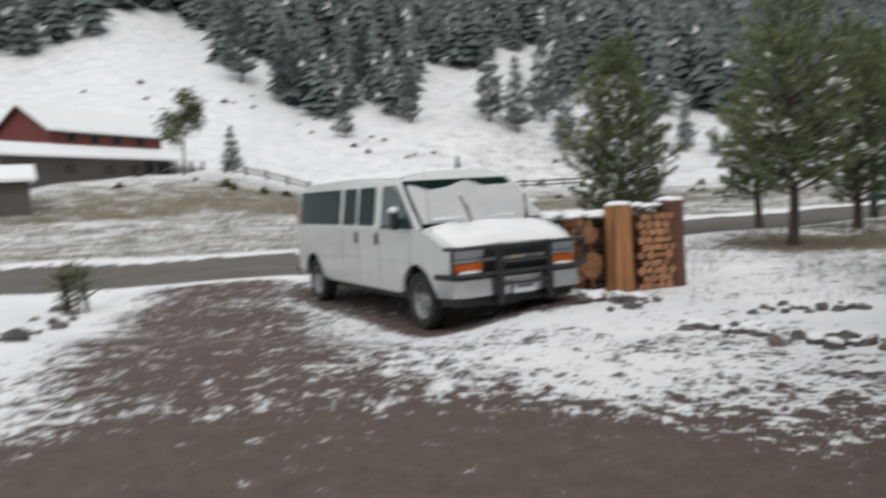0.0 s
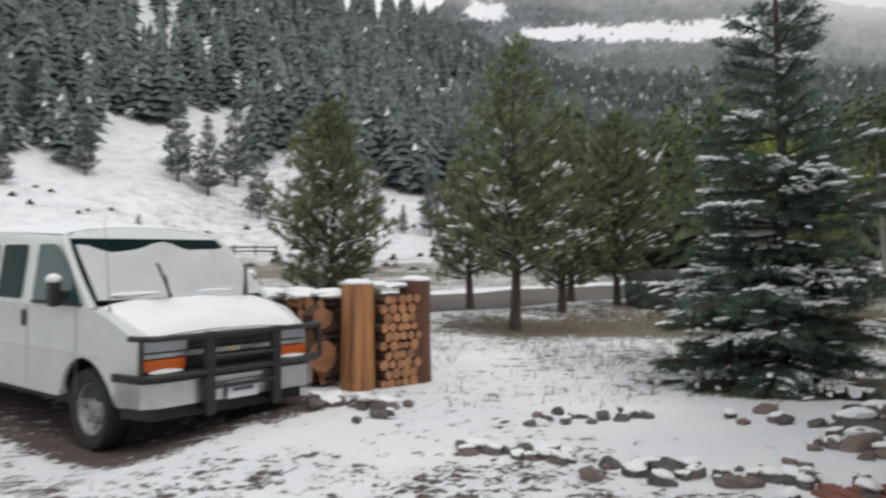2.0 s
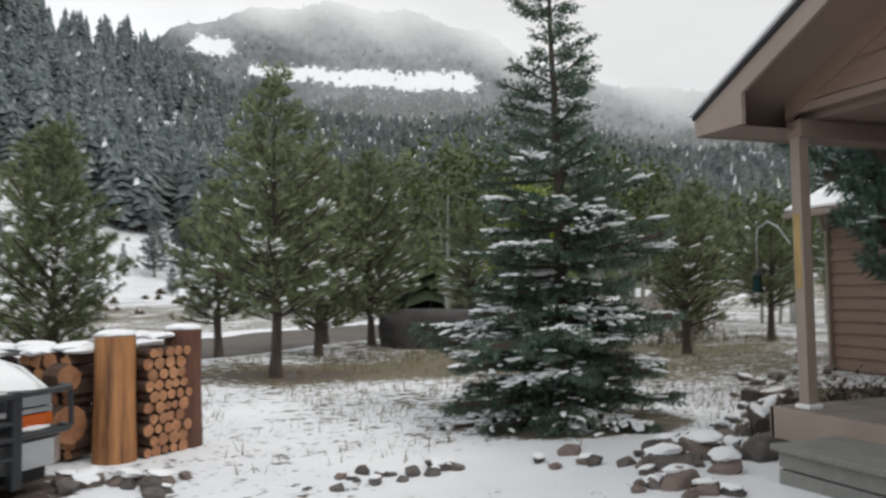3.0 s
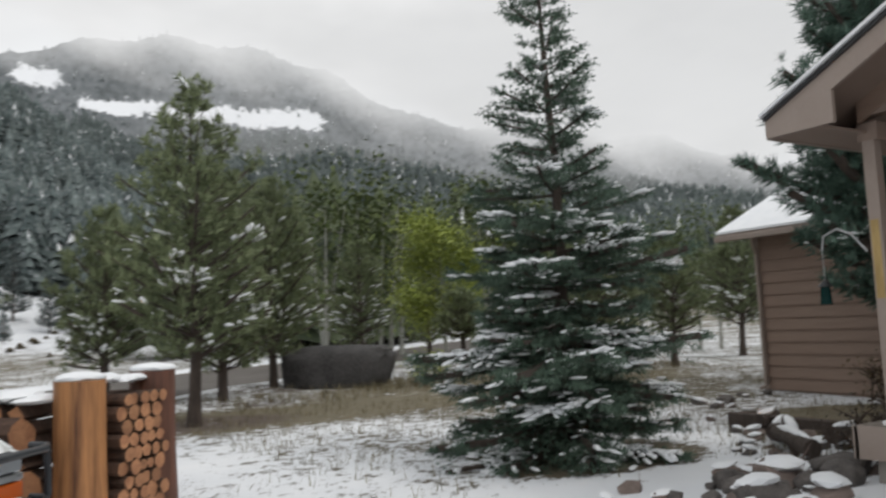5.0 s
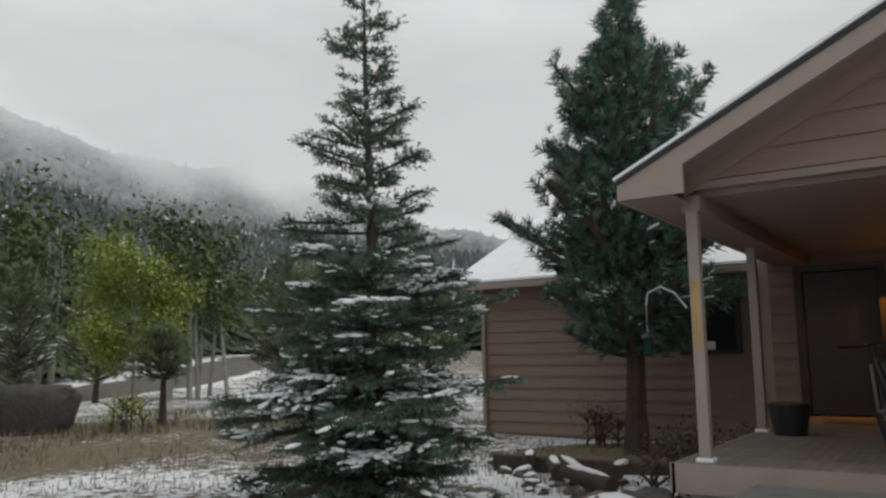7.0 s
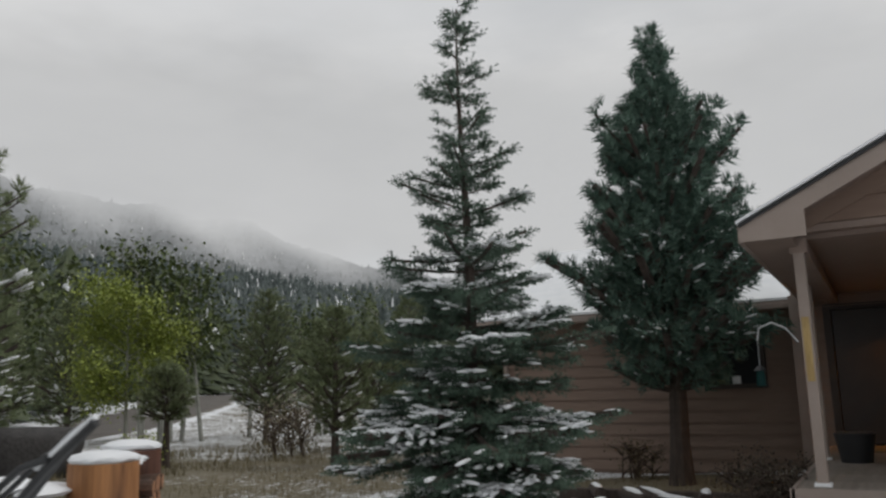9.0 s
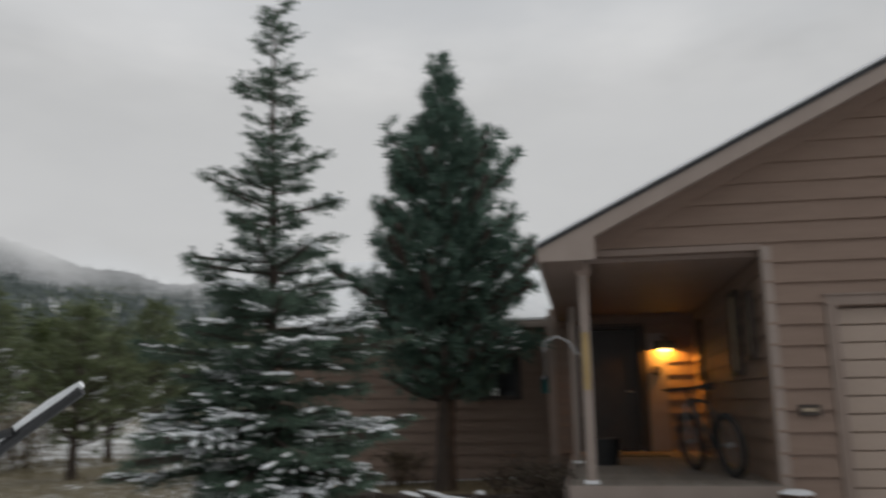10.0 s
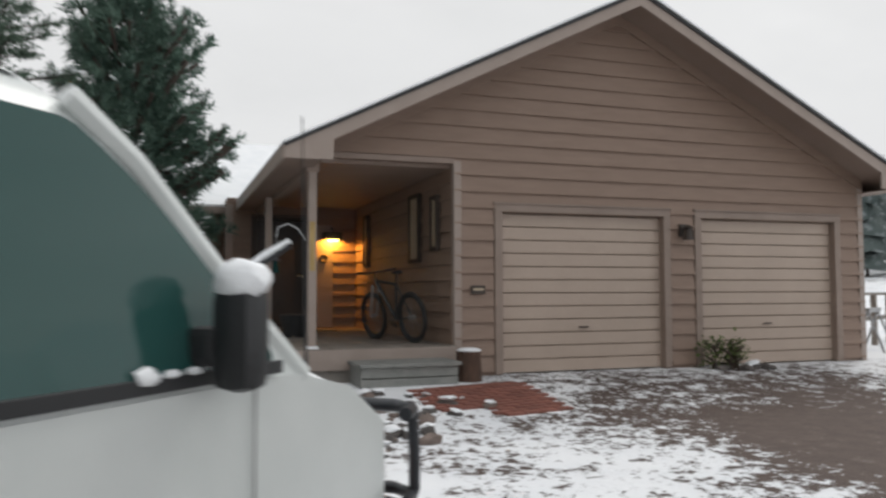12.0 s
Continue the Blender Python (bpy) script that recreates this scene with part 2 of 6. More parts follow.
def tube(bm, points, radius, sides=10, caps=True):
    """A round bar along points; radius may be a list."""
    pts = [Vector(p) for p in points]
    rad = radius if isinstance(radius, (list, tuple)) else [radius] * len(pts)
    rings, up = [], None
    for i, p in enumerate(pts):
        d = (pts[min(i + 1, len(pts) - 1)] - pts[max(i - 1, 0)]).normalized()
        if up is None:
            up = d.orthogonal().normalized()
        side = d.cross(up)
        if side.length < 1e-5:
            side = d.orthogonal()
        side.normalize()
        up = side.cross(d).normalized()
        rings.append([bm.verts.new(p + rad[i] * (math.cos(2 * math.pi * k / sides) * up + math.sin(2 * math.pi * k / sides) * side)) for k in range(sides)])
    for a, b in zip(rings, rings[1:]):
        for k in range(sides):
            bm.faces.new((a[k], a[(k + 1) % sides], b[(k + 1) % sides], b[k]))
    if caps:
        bm.faces.new(rings[0][::-1])
        bm.faces.new(rings[-1])
    return bm


def lump(bm, size, seed, rough=0.25, sub=2, m=None):
    """An uneven stone or heap of the given half sizes."""
    r = bmesh.ops.create_icosphere(bm, subdivisions=sub, radius=1)
    o = Vector((seed * 3.7, seed * 1.3, seed * 7.1))
    for v in r["verts"]:
        k = 1 + rough * noise.noise(v.co * 1.3 + o) + rough * 0.6 * noise.noise(v.co * 3.1 + o)
        v.co = Vector((v.co.x * size[0], v.co.y * size[1], v.co.z * size[2])) * k
        if m is not None:
            v.co = m @ v.co
    return bm


def mesh_from(name, verts, faces):
    """A mesh from arrays of vertices and equal-sided faces."""
    me = bpy.data.meshes.new(name)
    verts = np.asarray(verts, np.float32)
    faces = np.asarray(faces, np.int32)
    n, k = faces.shape
    me.vertices.add(len(verts))
    me.vertices.foreach_set("co", verts.ravel())
    me.loops.add(n * k)
    me.loops.foreach_set("vertex_index", faces.ravel())
    me.polygons.add(n)
    me.polygons.foreach_set("loop_start", np.arange(0, n * k, k, dtype=np.int32))
    me.update(calc_edges=True)
    me.validate()
    return me


# ---- ground ----
def lerp_table(table, a):
    xs, ys = zip(*table)
    return np.interp(a, xs, ys)


RIDGE = [(-180, 9), (-120, 14), (-90, 18), (-60, 22), (-30, 23), (-12, 20), (-4, 16.6), (0, 15.4), (5, 13.8), (9, 12.6), (15, 12.7), (23, 12.5), (30, 11.1), (36, 9.6), (42, 9.0), (47, 8.3), (54, 7.2), (65, 6.2), (90, 6.0), (138, 7.0), (180, 9)]
CREST = [(-180, 330), (-6, 330), (4, 480), (12, 760), (60, 760), (80, 420), (180, 330)]
CX, CY = 0.0, 6.0


def smooth(a, b, x):
    t = np.clip((x - a) / (b - a), 0, 1)
    return t * t * (3 - 2 * t)


def height(x, y):
    """Height of the ground: a level yard, a meadow and hills all round."""
    x, y = np.asarray(x, float), np.asarray(y, float)
    dx, dy = x - CX, y - CY
    r = np.hypot(dx, dy)
    a = np.degrees(np.arctan2(dx, dy))
    crest = lerp_table(CREST, a)
    top = np.tan(np.radians(lerp_table(RIDGE, a))) * crest
    foot = 88 + 12 * np.sin(np.radians(a * 3 + 40)) + 30 * smooth(6, 16, a) * smooth(80, 60, a)
    s = np.clip((r - foot) / (crest - foot), 0, 1)
    hill = top * s ** 1.2 * (1 - 0.35 * smooth(crest, crest * 2, r))
    hill += s * 5.0 * np.sin(np.radians(a * 17) + r * 0.02) + s * 3 * np.sin(np.radians(a * 41) - r * 0.035)
    meadow = 2.2 * smooth(40, 95, r) + 3.2 * smooth(30, 70, r) * smooth(-28, -40, a) * smooth(-110, -80, a)
    yard = 0.03 + 0.17 * smooth(1.0, 3.6, x) * smooth(12.0, 7.0, y) * smooth(-14, -4, y)
    yard = yard - 0.245 * smooth(-1.7, -3.3, x) * smooth(7.0, 9.4, y) * (1 - 0.45 * smooth(11.5, 16, y))
    bank = 0.05 * np.sin(x * 0.9 + 1.3) * np.sin(y * 0.7) * smooth(9, 16, r)
    return yard * smooth(60, 25, r) + bank + meadow + hill


def road_distance(x, y):
    """Signed distance across the road from its centre line."""
    cy = np.interp(x, [-200, -60, -25, -14, -8, -2, 4, 12, 40, 200], [10, 12.0, 14.2, 16.6, 19.4, 25.0, 30.5, 37.0, 56, 160])
    sl = np.gradient(np.interp(np.linspace(-200, 200, 801), [-200, -60, -25, -14, -8, -2, 4, 12, 40, 200], [10, 12.0, 14.2, 16.6, 19.4, 25.0, 30.5, 37.0, 56, 160]), 0.5)
    k = np.interp(x, np.linspace(-200, 200, 801), sl)
    return (y - cy) / np.sqrt(1 + k * k)


def ground_material():
    k = Mat("snowy_gravel_ground", 0.85)
    v = k.world_coords()

    def att(name):
        a = k.n("Attribute")
        a.attribute_name = name
        return a.outputs["Fac"]
    n_big, n_mid, n_fine, n_grit = k.noise(v, 0.55, 4), k.noise(v, 4.5, 6, 0.62), k.noise(v, 17.0, 5, 0.65), k.noise(v, 90.0, 3)
    ragged = k.math("ADD", k.math("ADD", k.math("MULTIPLY", n_big, 0.22), k.math("MULTIPLY", n_mid, 0.38)), k.math("MULTIPLY", n_fine, 0.40))
    ragged = k.math("ADD", k.math("MULTIPLY", ragged, 2.7), -0.85)
    gravel = k.ramp(k.math("ADD", k.math("MULTIPLY", n_mid, 0.3), k.math("ADD", k.math("MULTIPLY", n_grit, 0.45), k.math("MULTIPLY", n_fine, 0.25))),
                    [(0.3, (0.046, 0.033, 0.027)), (0.53, (0.104, 0.074, 0.062)), (0.72, (0.20, 0.160, 0.138))])
    grass = k.ramp(k.math("ADD", k.math("MULTIPLY", n_mid, 0.5), k.math("MULTIPLY", n_fine, 0.5)),
                   [(0.3, (0.085, 0.069, 0.042)), (0.6, (0.20, 0.172, 0.112)), (0.8, (0.31, 0.275, 0.19))])
    asphalt = k.ramp(k.math("ADD", k.math("MULTIPLY", n_big, 0.6), k.math("MULTIPLY", n_grit, 0.4)), [(0.3, (0.085, 0.075, 0.066)), (0.7, (0.15, 0.135, 0.12))])
    base = k.mix(att("grass"), gravel, grass)
    base = k.mix(att("road"), base, asphalt)
    cover = k.math("SUBTRACT", k.math("ADD", att("snow"), ragged), 1.0)
    fac = k.ramp(k.math("ADD", k.math("MULTIPLY", cover, 4.5), 0.5), [(0.3, (0, 0, 0)), (0.7, (1, 1, 1))])
    snow = k.ramp(n_big, [(0.3, (0.72, 0.74, 0.77)), (0.7, (0.84, 0.85, 0.86))])
    k.color(k.mix(fac, base, snow))
    k.bump(k.math("ADD", k.math("MULTIPLY", fac, 0.8), k.math("ADD", k.math("MULTIPLY", n_fine, 0.6), k.math("MULTIPLY", n_grit, 0.25))), 0.7, 0.03)
    return k.m


GROUND = ground_material()


def snow_amount(x, y):
    """How much of the ground is white: 0 bare to 1 deep."""
    r = np.hypot(x - CX, y - CY)
    s = np.full_like(x, 0.80)
    s = np.where(r > 45, 0.72 + 0.1 * np.sin(x * 0.07), s)
    bare = smooth(1.25, 0.55, np.hypot((x + 1.4) / 2.8, (y - 3.9) / 1.85))
    bare = np.maximum(bare, 0.36 * smooth(1.3, 0.5, np.hypot((x - 0.4) / 1.7, (y - 2.2) / 1.6)))
    track = smooth(2.6, 0.6, np.abs((x + 5.0) * 0.8 + (y - 7.6) * 0.6)) * smooth(-13, -9, x) * smooth(4, 6, y)
    bare = np.maximum(bare, 0.74 * track)
    # bare gravel under the van, widened to darken where its shadow falls
    under = smooth(1.5, 1.05, np.abs((x + 4.3) * 0.65 + (y - 11.7) * 0.76)) * smooth(3.5, 2.9, np.abs((x + 4.3) * 0.76 - (y - 11.7) * 0.65))
    bare = np.maximum(bare, 0.8 * under)
    s = s - 0.60 * bare
    s = s - 0.20 * smooth(6.6, 3.2, np.hypot(x + 0.6, y - 4.0)) * (1 - bare)
    s = s - 0.16 * smooth(-0.5, 0.8, x) * smooth(5.0, 3.4, x) * smooth(7.0, 5.5, y)
    s = s + 0.12 * smooth(0.8, 1.6, x) * smooth(7.2, 7.9, y) * smooth(11, 9.5, y)
    rd = road_distance(x, y)
    s = np.where(np.abs(rd) < 3.4, 0.12, s)
    s = np.where((np.abs(rd) >= 3.4) & (np.abs(rd) < 4.4), 0.86, s)
    meadow = smooth(4.4, 7, rd) * smooth(75, 50, r)
    s = s - 0.30 * meadow
    lawn = smooth(16, 20, y) * smooth(0, 3, x) * smooth(-3.4, -5, rd)
    s = s - 0.08 * lawn
    s = s - 0.3 * smooth(3.0, 1.0, np.hypot((x - 2.5) / 1.7, (y - 18.6) / 0.9))
    s = s - 0.22 * smooth(7.5, 3.0, np.hypot(x - 9.0, y - 19.0))
    s = s - 0.5 * smooth(1.5, 0.9, np.hypot(x - 3.87, y - 11.49))
    s = s - 0.7 * smooth(2.3, 1.5, np.hypot(x - 8.6, y - 10.4))
    s = s - 0.20 * smooth(12.2, 13.2, y) * smooth(-1, 1, x) * (rd < -4.4)
    s = s - 0.07 * smooth(7.6, 8.2, y) * smooth(10.2, 9.6, y) * smooth(-0.6, 0.2, x) * smooth(4.6, 4.0, x)
    s = s - 0.16 * smooth(9.8, 11.0, y) * smooth(13.2, 12.2, y) * smooth(-1.6, -0.6, x)
    return s


def grass_amount(x, y):
    r = np.hypot(x - CX, y - CY)
    rd = road_distance(x, y)
    g = smooth(3.4, 4.2, rd)
    g = np.maximum(g, smooth(-1.2, 0.2, x) * smooth(11.5, 13.5, y) * (rd < -3.2))
    g = np.maximum(g, smooth(4.4, 6, x) * smooth(8.8, 9.6, y))
    g = np.maximum(g, smooth(14, 18, np.abs(x) + 0.3 * np.abs(y - 5)) * (np.abs(rd) > 3.4))
    g = np.maximum(g, 0.8 * smooth(-1.6, -0.6, x) * smooth(9.8, 10.8, y) * smooth(13.5, 12.5, y))
    for px, py, pr in ((1.6, 18.4, 2.0), (3.2, 21.8, 1.8), (4.6, 24.2, 1.9)):
        g = g * (1 - 0.85 * smooth(pr, pr * 0.5, np.hypot(x - px, (y - py) * 1.4)))
    return np.clip(g, 0, 1)


def build_ground():
    """One sheet: fine round the yard, coarser to the horizon."""
    ring = np.concatenate([np.arange(0, 14, 0.16), np.arange(14, 40, 0.5), np.geomspace(40, 900, 110), [1500, 2600, 4200]])
    spokes = 420
    ang = np.linspace(0, 2 * np.pi, spokes, endpoint=False)
    rr, aa = np.meshgrid(ring[1:], ang, indexing="ij")
    x = np.concatenate([[CX], (CX + rr * np.sin(aa)).ravel()])
    y = np.concatenate([[CY], (CY + rr * np.cos(aa)).ravel()])
    z = height(x, y)
    rd = road_distance(x, y)
    far = np.hypot(x - CX, y - CY)
    z += 0.10 * smooth(3.3, 4.1, np.abs(rd)) * smooth(6.5, 4.3, np.abs(rd)) * (far < 80)
    n_rings = len(ring) - 1
    i = np.arange(n_rings - 1)[:, None] * spokes + 1
    j = np.arange(spokes)[None, :]
    k = (j + 1) % spokes
    quads = np.stack([i + j, i + spokes + j, i + spokes + k, i + k], -1).reshape(-1, 4)
    fan = np.stack([np.zeros(spokes, int), 1 + np.arange(spokes), 1 + (np.arange(spokes) + 1) % spokes], -1)
    fan = np.concatenate([fan, fan[:, :1]], 1)
    me = bpy.data.meshes.new("ground")
    me.from_pydata(np.stack([x, y, z], -1).tolist(), [], [q for q in quads.tolist()] + [f[:3] for f in fan.tolist()])
    for name, val in (("snow", snow_amount(x, y)), ("grass", grass_amount(x, y)), ("road", (1 - smooth(3.1, 3.6, np.abs(rd))))):
        at = me.attributes.new(name, "FLOAT", "POINT")
        at.data.foreach_set("value", np.asarray(val, np.float32))
    ob = link_mesh("ground", me, GROUND)
    me.polygons.foreach_set("use_smooth", [True] * len(me.polygons))
    tagged(ob, "snow-dusted brown gravel yard, road and grassy hillsides", "ground", kind="structure")


build_ground()


def zg(x, y):
    return float(height(x, y))


# ---- house ----
FX = 3.98                       # front face of the garage gable
Y_LEFT, Y_RIGHT = 8.10, -0.64   # outer line of the porch posts, garage corner
Y_CORNER = 6.22                 # corner between garage and porch
RIDGE_Y, RIDGE_Z, SLOPE = 3.76, 5.37, 0.497
X_END, X_WING = 9.6, 10.7
FLOOR_Z, SLAB_Z, CEIL_Z = 0.64, 0.25, 2.95


def roof_z(y):
    return RIDGE_Z - SLOPE * abs(y - RIDGE_Y)


def clapboards(wall, x, y0, y1, z0, z1, cut, out=-1, axis="y", course=0.214):
    """Lap boards on a wall: each course one leaning board, cut to the spans that cut(z) gives."""
    z = z0
    while z < z1 - 0.02:
        top = min(z + course, z1)
        for a, b in cut((z + top) / 2):
            if b - a < 0.04:
                continue
            bm = bmesh.new()
            lean = [(0.042, z - 0.014), (0.0, z - 0.014), (0.0, top), (0.005, top)]
            if axis == "y":
                prism(bm, [(x + out * d, h) for d, h in lean], 1, a, b)
            else:
                prism(bm, [(x + out * d, h) for d, h in lean], 0, a, b)
            finish("board", bm, SIDING, wall)
        z = top


def build_house():
    wall = thing("garage_wall", "taupe lap-sided garage gable wall", "wall", kind="structure")
    doors = ((3.04, 5.56), (-0.08, 2.42))
    head = 2.38

    def front(z):
        rz = (RIDGE_Z - 0.075 - z) / SLOPE
        lo, hi = max(Y_RIGHT, RIDGE_Y - rz), min(Y_CORNER if z < 3.03 else Y_LEFT, RIDGE_Y + rz)
        spans, at = [], lo
        if z < head + 0.09:
            for a, b in sorted(doors):
                spans.append((at, a - 0.11))
                at = b + 0.11
        spans.append((at, hi))
        return spans
    # sheathing behind the boards
    bm = bmesh.new()
    x0, x1 = FX + 0.03, FX + 0.16
    for a, b in ((Y_RIGHT, -0.08), (2.42, 3.04), (5.56, Y_CORNER)):
        box(bm, (x0, a, SLAB_Z - 0.3), (x1, b, head))
    box(bm, (x0, Y_RIGHT, head), (x1, Y_CORNER, 3.0))
    prism(bm, [(Y_RIGHT, 3.0), (Y_LEFT, 3.0), (RIDGE_Y, RIDGE_Z - 0.17)], 0, x0, x1)
    part("sheathing", bm, SIDING, wall)
    clapboards(wall, FX + 0.03, 0, 0, SLAB_Z + 0.05, RIDGE_Z - 0.25, front)
    part("corner_board", boxes(((FX - 0.008, Y_CORNER - 0.09, FLOOR_Z - 0.45), (FX + 0.10, Y_CORNER + 0.012, 3.03)), bevel=0.005), TRIM, wall)
    part("corner_board", boxes(((FX - 0.008, Y_RIGHT - 0.012, SLAB_Z - 0.2), (FX + 0.10, Y_RIGHT + 0.09, 2.95)), bevel=0.005), TRIM, wall)
    part("frieze_board", boxes(((FX - 0.006, Y_CORNER, 2.99), (FX + 0.02, Y_LEFT, 3.06)), bevel=0.004), SOFFIT, wall)
    # other walls of the house
    def side(z):
        return [(FX + 0.1, X_END)]
    inner = thing("porch_side_wall", "taupe lap-sided wall beside the porch", "wall", kind="structure")
    part("sheathing", boxes(((FX + 0.16, Y_CORNER - 0.13, 0.0), (X_END + 3, Y_CORNER - 0.03, 3.1))), SIDING, inner)
    clapboards(inner, Y_CORNER - 0.03, 0, 0, FLOOR_Z, CEIL_Z, side, out=1, axis="x")
    endw = thing("porch_end_wall", "lap-sided wall at the back of the porch", "wall", kind="structure")
    part("sheathing", boxes(((X_END + 0.03, Y_CORNER, 0.0), (X_END + 0.15, 7.1, 3.1)), ((X_END + 0.03, 8.15, 0.0), (X_END + 0.15, 8.66, 3.1)),
                            ((X_END + 0.03, 7.1, 2.72), (X_END + 0.15, 8.15, 3.1))), SIDING, endw)
    clapboards(endw, X_END + 0.03, 0, 0, FLOOR_Z, CEIL_Z, lambda z: [(Y_CORNER, 7.02), (8.22, 8.6)] if z < 2.78 else [(Y_CORNER, 8.6)])
    ret = thing("entry_return_wall", "lap-sided return wall beside the porch", "wall", kind="structure")
    part("sheathing", boxes(((X_END, 8.58, 0.0), (X_WING + 0.1, 8.66, 3.1))), SIDING, ret)
    part("corner_board", boxes(((X_END - 0.012, 8.56, 0.1), (X_END + 0.09, 8.70, 2.98)), bevel=0.005), TRIM, ret)
    wing = thing("wing_wall", "taupe lap-sided wall of the house wing", "wall", kind="structure")
    y1 = 14.23
    part("sheathing", boxes(((X_WING + 0.03, 8.66, -0.3), (X_WING + 0.16, y1, 2.98))), SIDING, wing)
    clapboards(wing, X_WING + 0.03, 0, 0, 0.12, 2.9, lambda z: [(8.66, 9.3), (10.2, y1)] if 1.55 < z < 2.5 else [(8.66, y1)])
    part("corner_board", boxes(((X_WING - 0.01, y1 - 0.09, 0.0), (X_WING + 0.10, y1 + 0.012, 2.95)), bevel=0.005), TRIM, wing)
    end = thing("wing_end_wall", "lap-sided gable end of the house wing", "wall", kind="structure")
    bm = bmesh.new()
    prism(bm, [(X_WING + 0.16, -0.3), (18.6, -0.3), (18.6, 2.98), (14.6, 4.72), (X_WING + 0.16, 2.98)], 1, y1 - 0.14, y1 - 0.02)
    part("sheathing", bm, SIDING, end)
    rear = thing("house_rear_wall", "plain lap-sided outer walls of the house", "wall", kind="structure")
    part("sheathing", boxes(((FX + 0.16, Y_RIGHT, -0.2), (X_WING + 8, Y_RIGHT + 0.12, 3.0)), ((18.5, Y_RIGHT, -0.2), (18.62, y1, 3.0))), SIDING, rear)


build_house()


def build_roof():
    front_x, back_x = 3.38, 18.9
    y_l, y_r = 8.49, -0.97
    roof = thing("garage_roof", "snow-dusted shingled gable roof with taupe fascia", "roof", kind="structure")
    for sgn, ye in ((1, y_l), (-1, y_r)):
        bm = bmesh.new()
        ze = roof_z(ye)
        prism(bm, [(RIDGE_Y, RIDGE_Z), (ye, ze), (ye, ze - 0.03), (RIDGE_Y, RIDGE_Z - 0.05)], 0, front_x - 0.03, back_x)
        part("shingles", bm, BLACK, roof)
        bm = bmesh.new()
        yi = RIDGE_Y + sgn * 0.0
        prism(bm, [(yi, RIDGE_Z + 0.035), (ye + sgn * 0.02, ze + 0.03), (ye + sgn * 0.02, ze + 0.004), (yi, RIDGE_Z + 0.004)], 0, front_x - 0.05, back_x)
        part("snow_layer", bm, SNOW, roof, "thin layer of fresh snow")
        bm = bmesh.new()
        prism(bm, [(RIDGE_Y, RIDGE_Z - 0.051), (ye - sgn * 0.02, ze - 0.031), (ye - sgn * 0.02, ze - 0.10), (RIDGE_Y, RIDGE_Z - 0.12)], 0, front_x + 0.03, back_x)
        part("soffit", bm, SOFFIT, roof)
        # sloping rake board on the front edge, ending in a flat return
        bm = bmesh.new()
        prism(bm, [(RIDGE_Y, RIDGE_Z - 0.006), (ye, ze - 0.006), (ye, ze - 0.16), (ye - sgn * 0.56, ze - 0.16), (ye - sgn * 0.56, ze + 0.56 * SLOPE - 0.20), (RIDGE_Y, RIDGE_Z - 0.20)], 0, front_x - 0.005, front_x + 0.03)
        part("rake_board", bm, TRIM, roof)
        bm = bmesh.new()
        yw = Y_LEFT if sgn > 0 else Y_RIGHT
        prism(bm, [(RIDGE_Y, RIDGE_Z - 0.10), (yw, roof_z(yw) - 0.10), (yw, roof_z(yw) - 0.27), (RIDGE_Y, RIDGE_Z - 0.27)], 0, FX - 0.022, FX + 0.02)
        part("rake_frieze", bm, SIDING, roof)
        bm = bmesh.new()
        box(bm, (front_x + 0.03, ye - 0.02, ze - 0.165), (back_x, ye + 0.02, ze - 0.008))
        part("fascia", bm, TRIM, roof)
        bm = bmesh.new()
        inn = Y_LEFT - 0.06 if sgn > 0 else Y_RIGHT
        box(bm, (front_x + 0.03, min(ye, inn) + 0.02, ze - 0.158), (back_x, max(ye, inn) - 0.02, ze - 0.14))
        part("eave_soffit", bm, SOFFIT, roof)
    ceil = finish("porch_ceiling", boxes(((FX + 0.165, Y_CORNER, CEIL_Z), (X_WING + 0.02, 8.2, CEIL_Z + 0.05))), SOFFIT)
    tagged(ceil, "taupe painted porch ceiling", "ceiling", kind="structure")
    beam = finish("porch_beam", boxes(((FX + 0.02, 7.98, 2.80), (X_WING, 8.14, 2.945)), bevel=0.006), SOFFIT)
    tagged(beam, "taupe painted beam carrying the porch roof", "beam", kind="structure")
    wing = thing("wing_roof", "snow-covered gable roof of the house wing", "roof", kind="structure")
    ex, ez, rx, rz = X_WING - 0.45, 2.98, 14.6, 4.98
    bm = bmesh.new()
    prism(bm, [(ex, ez), (rx, rz), (18.9, ez), (18.9, ez - 0.14), (rx, rz - 0.16), (ex, ez - 0.14)], 1, 4.4, 14.68)
    part("shingles", bm, TRIM, wing)
    bm = bmesh.new()
    prism(bm, [(ex - 0.02, ez + 0.05), (rx, rz + 0.06), (18.9, ez + 0.05), (18.9, ez + 0.004), (rx, rz + 0.004), (ex - 0.02, ez + 0.004)], 1, 4.4, 14.70)
    part("snow_layer", bm, SNOW, wing, "smooth layer of fresh snow")


build_roof()


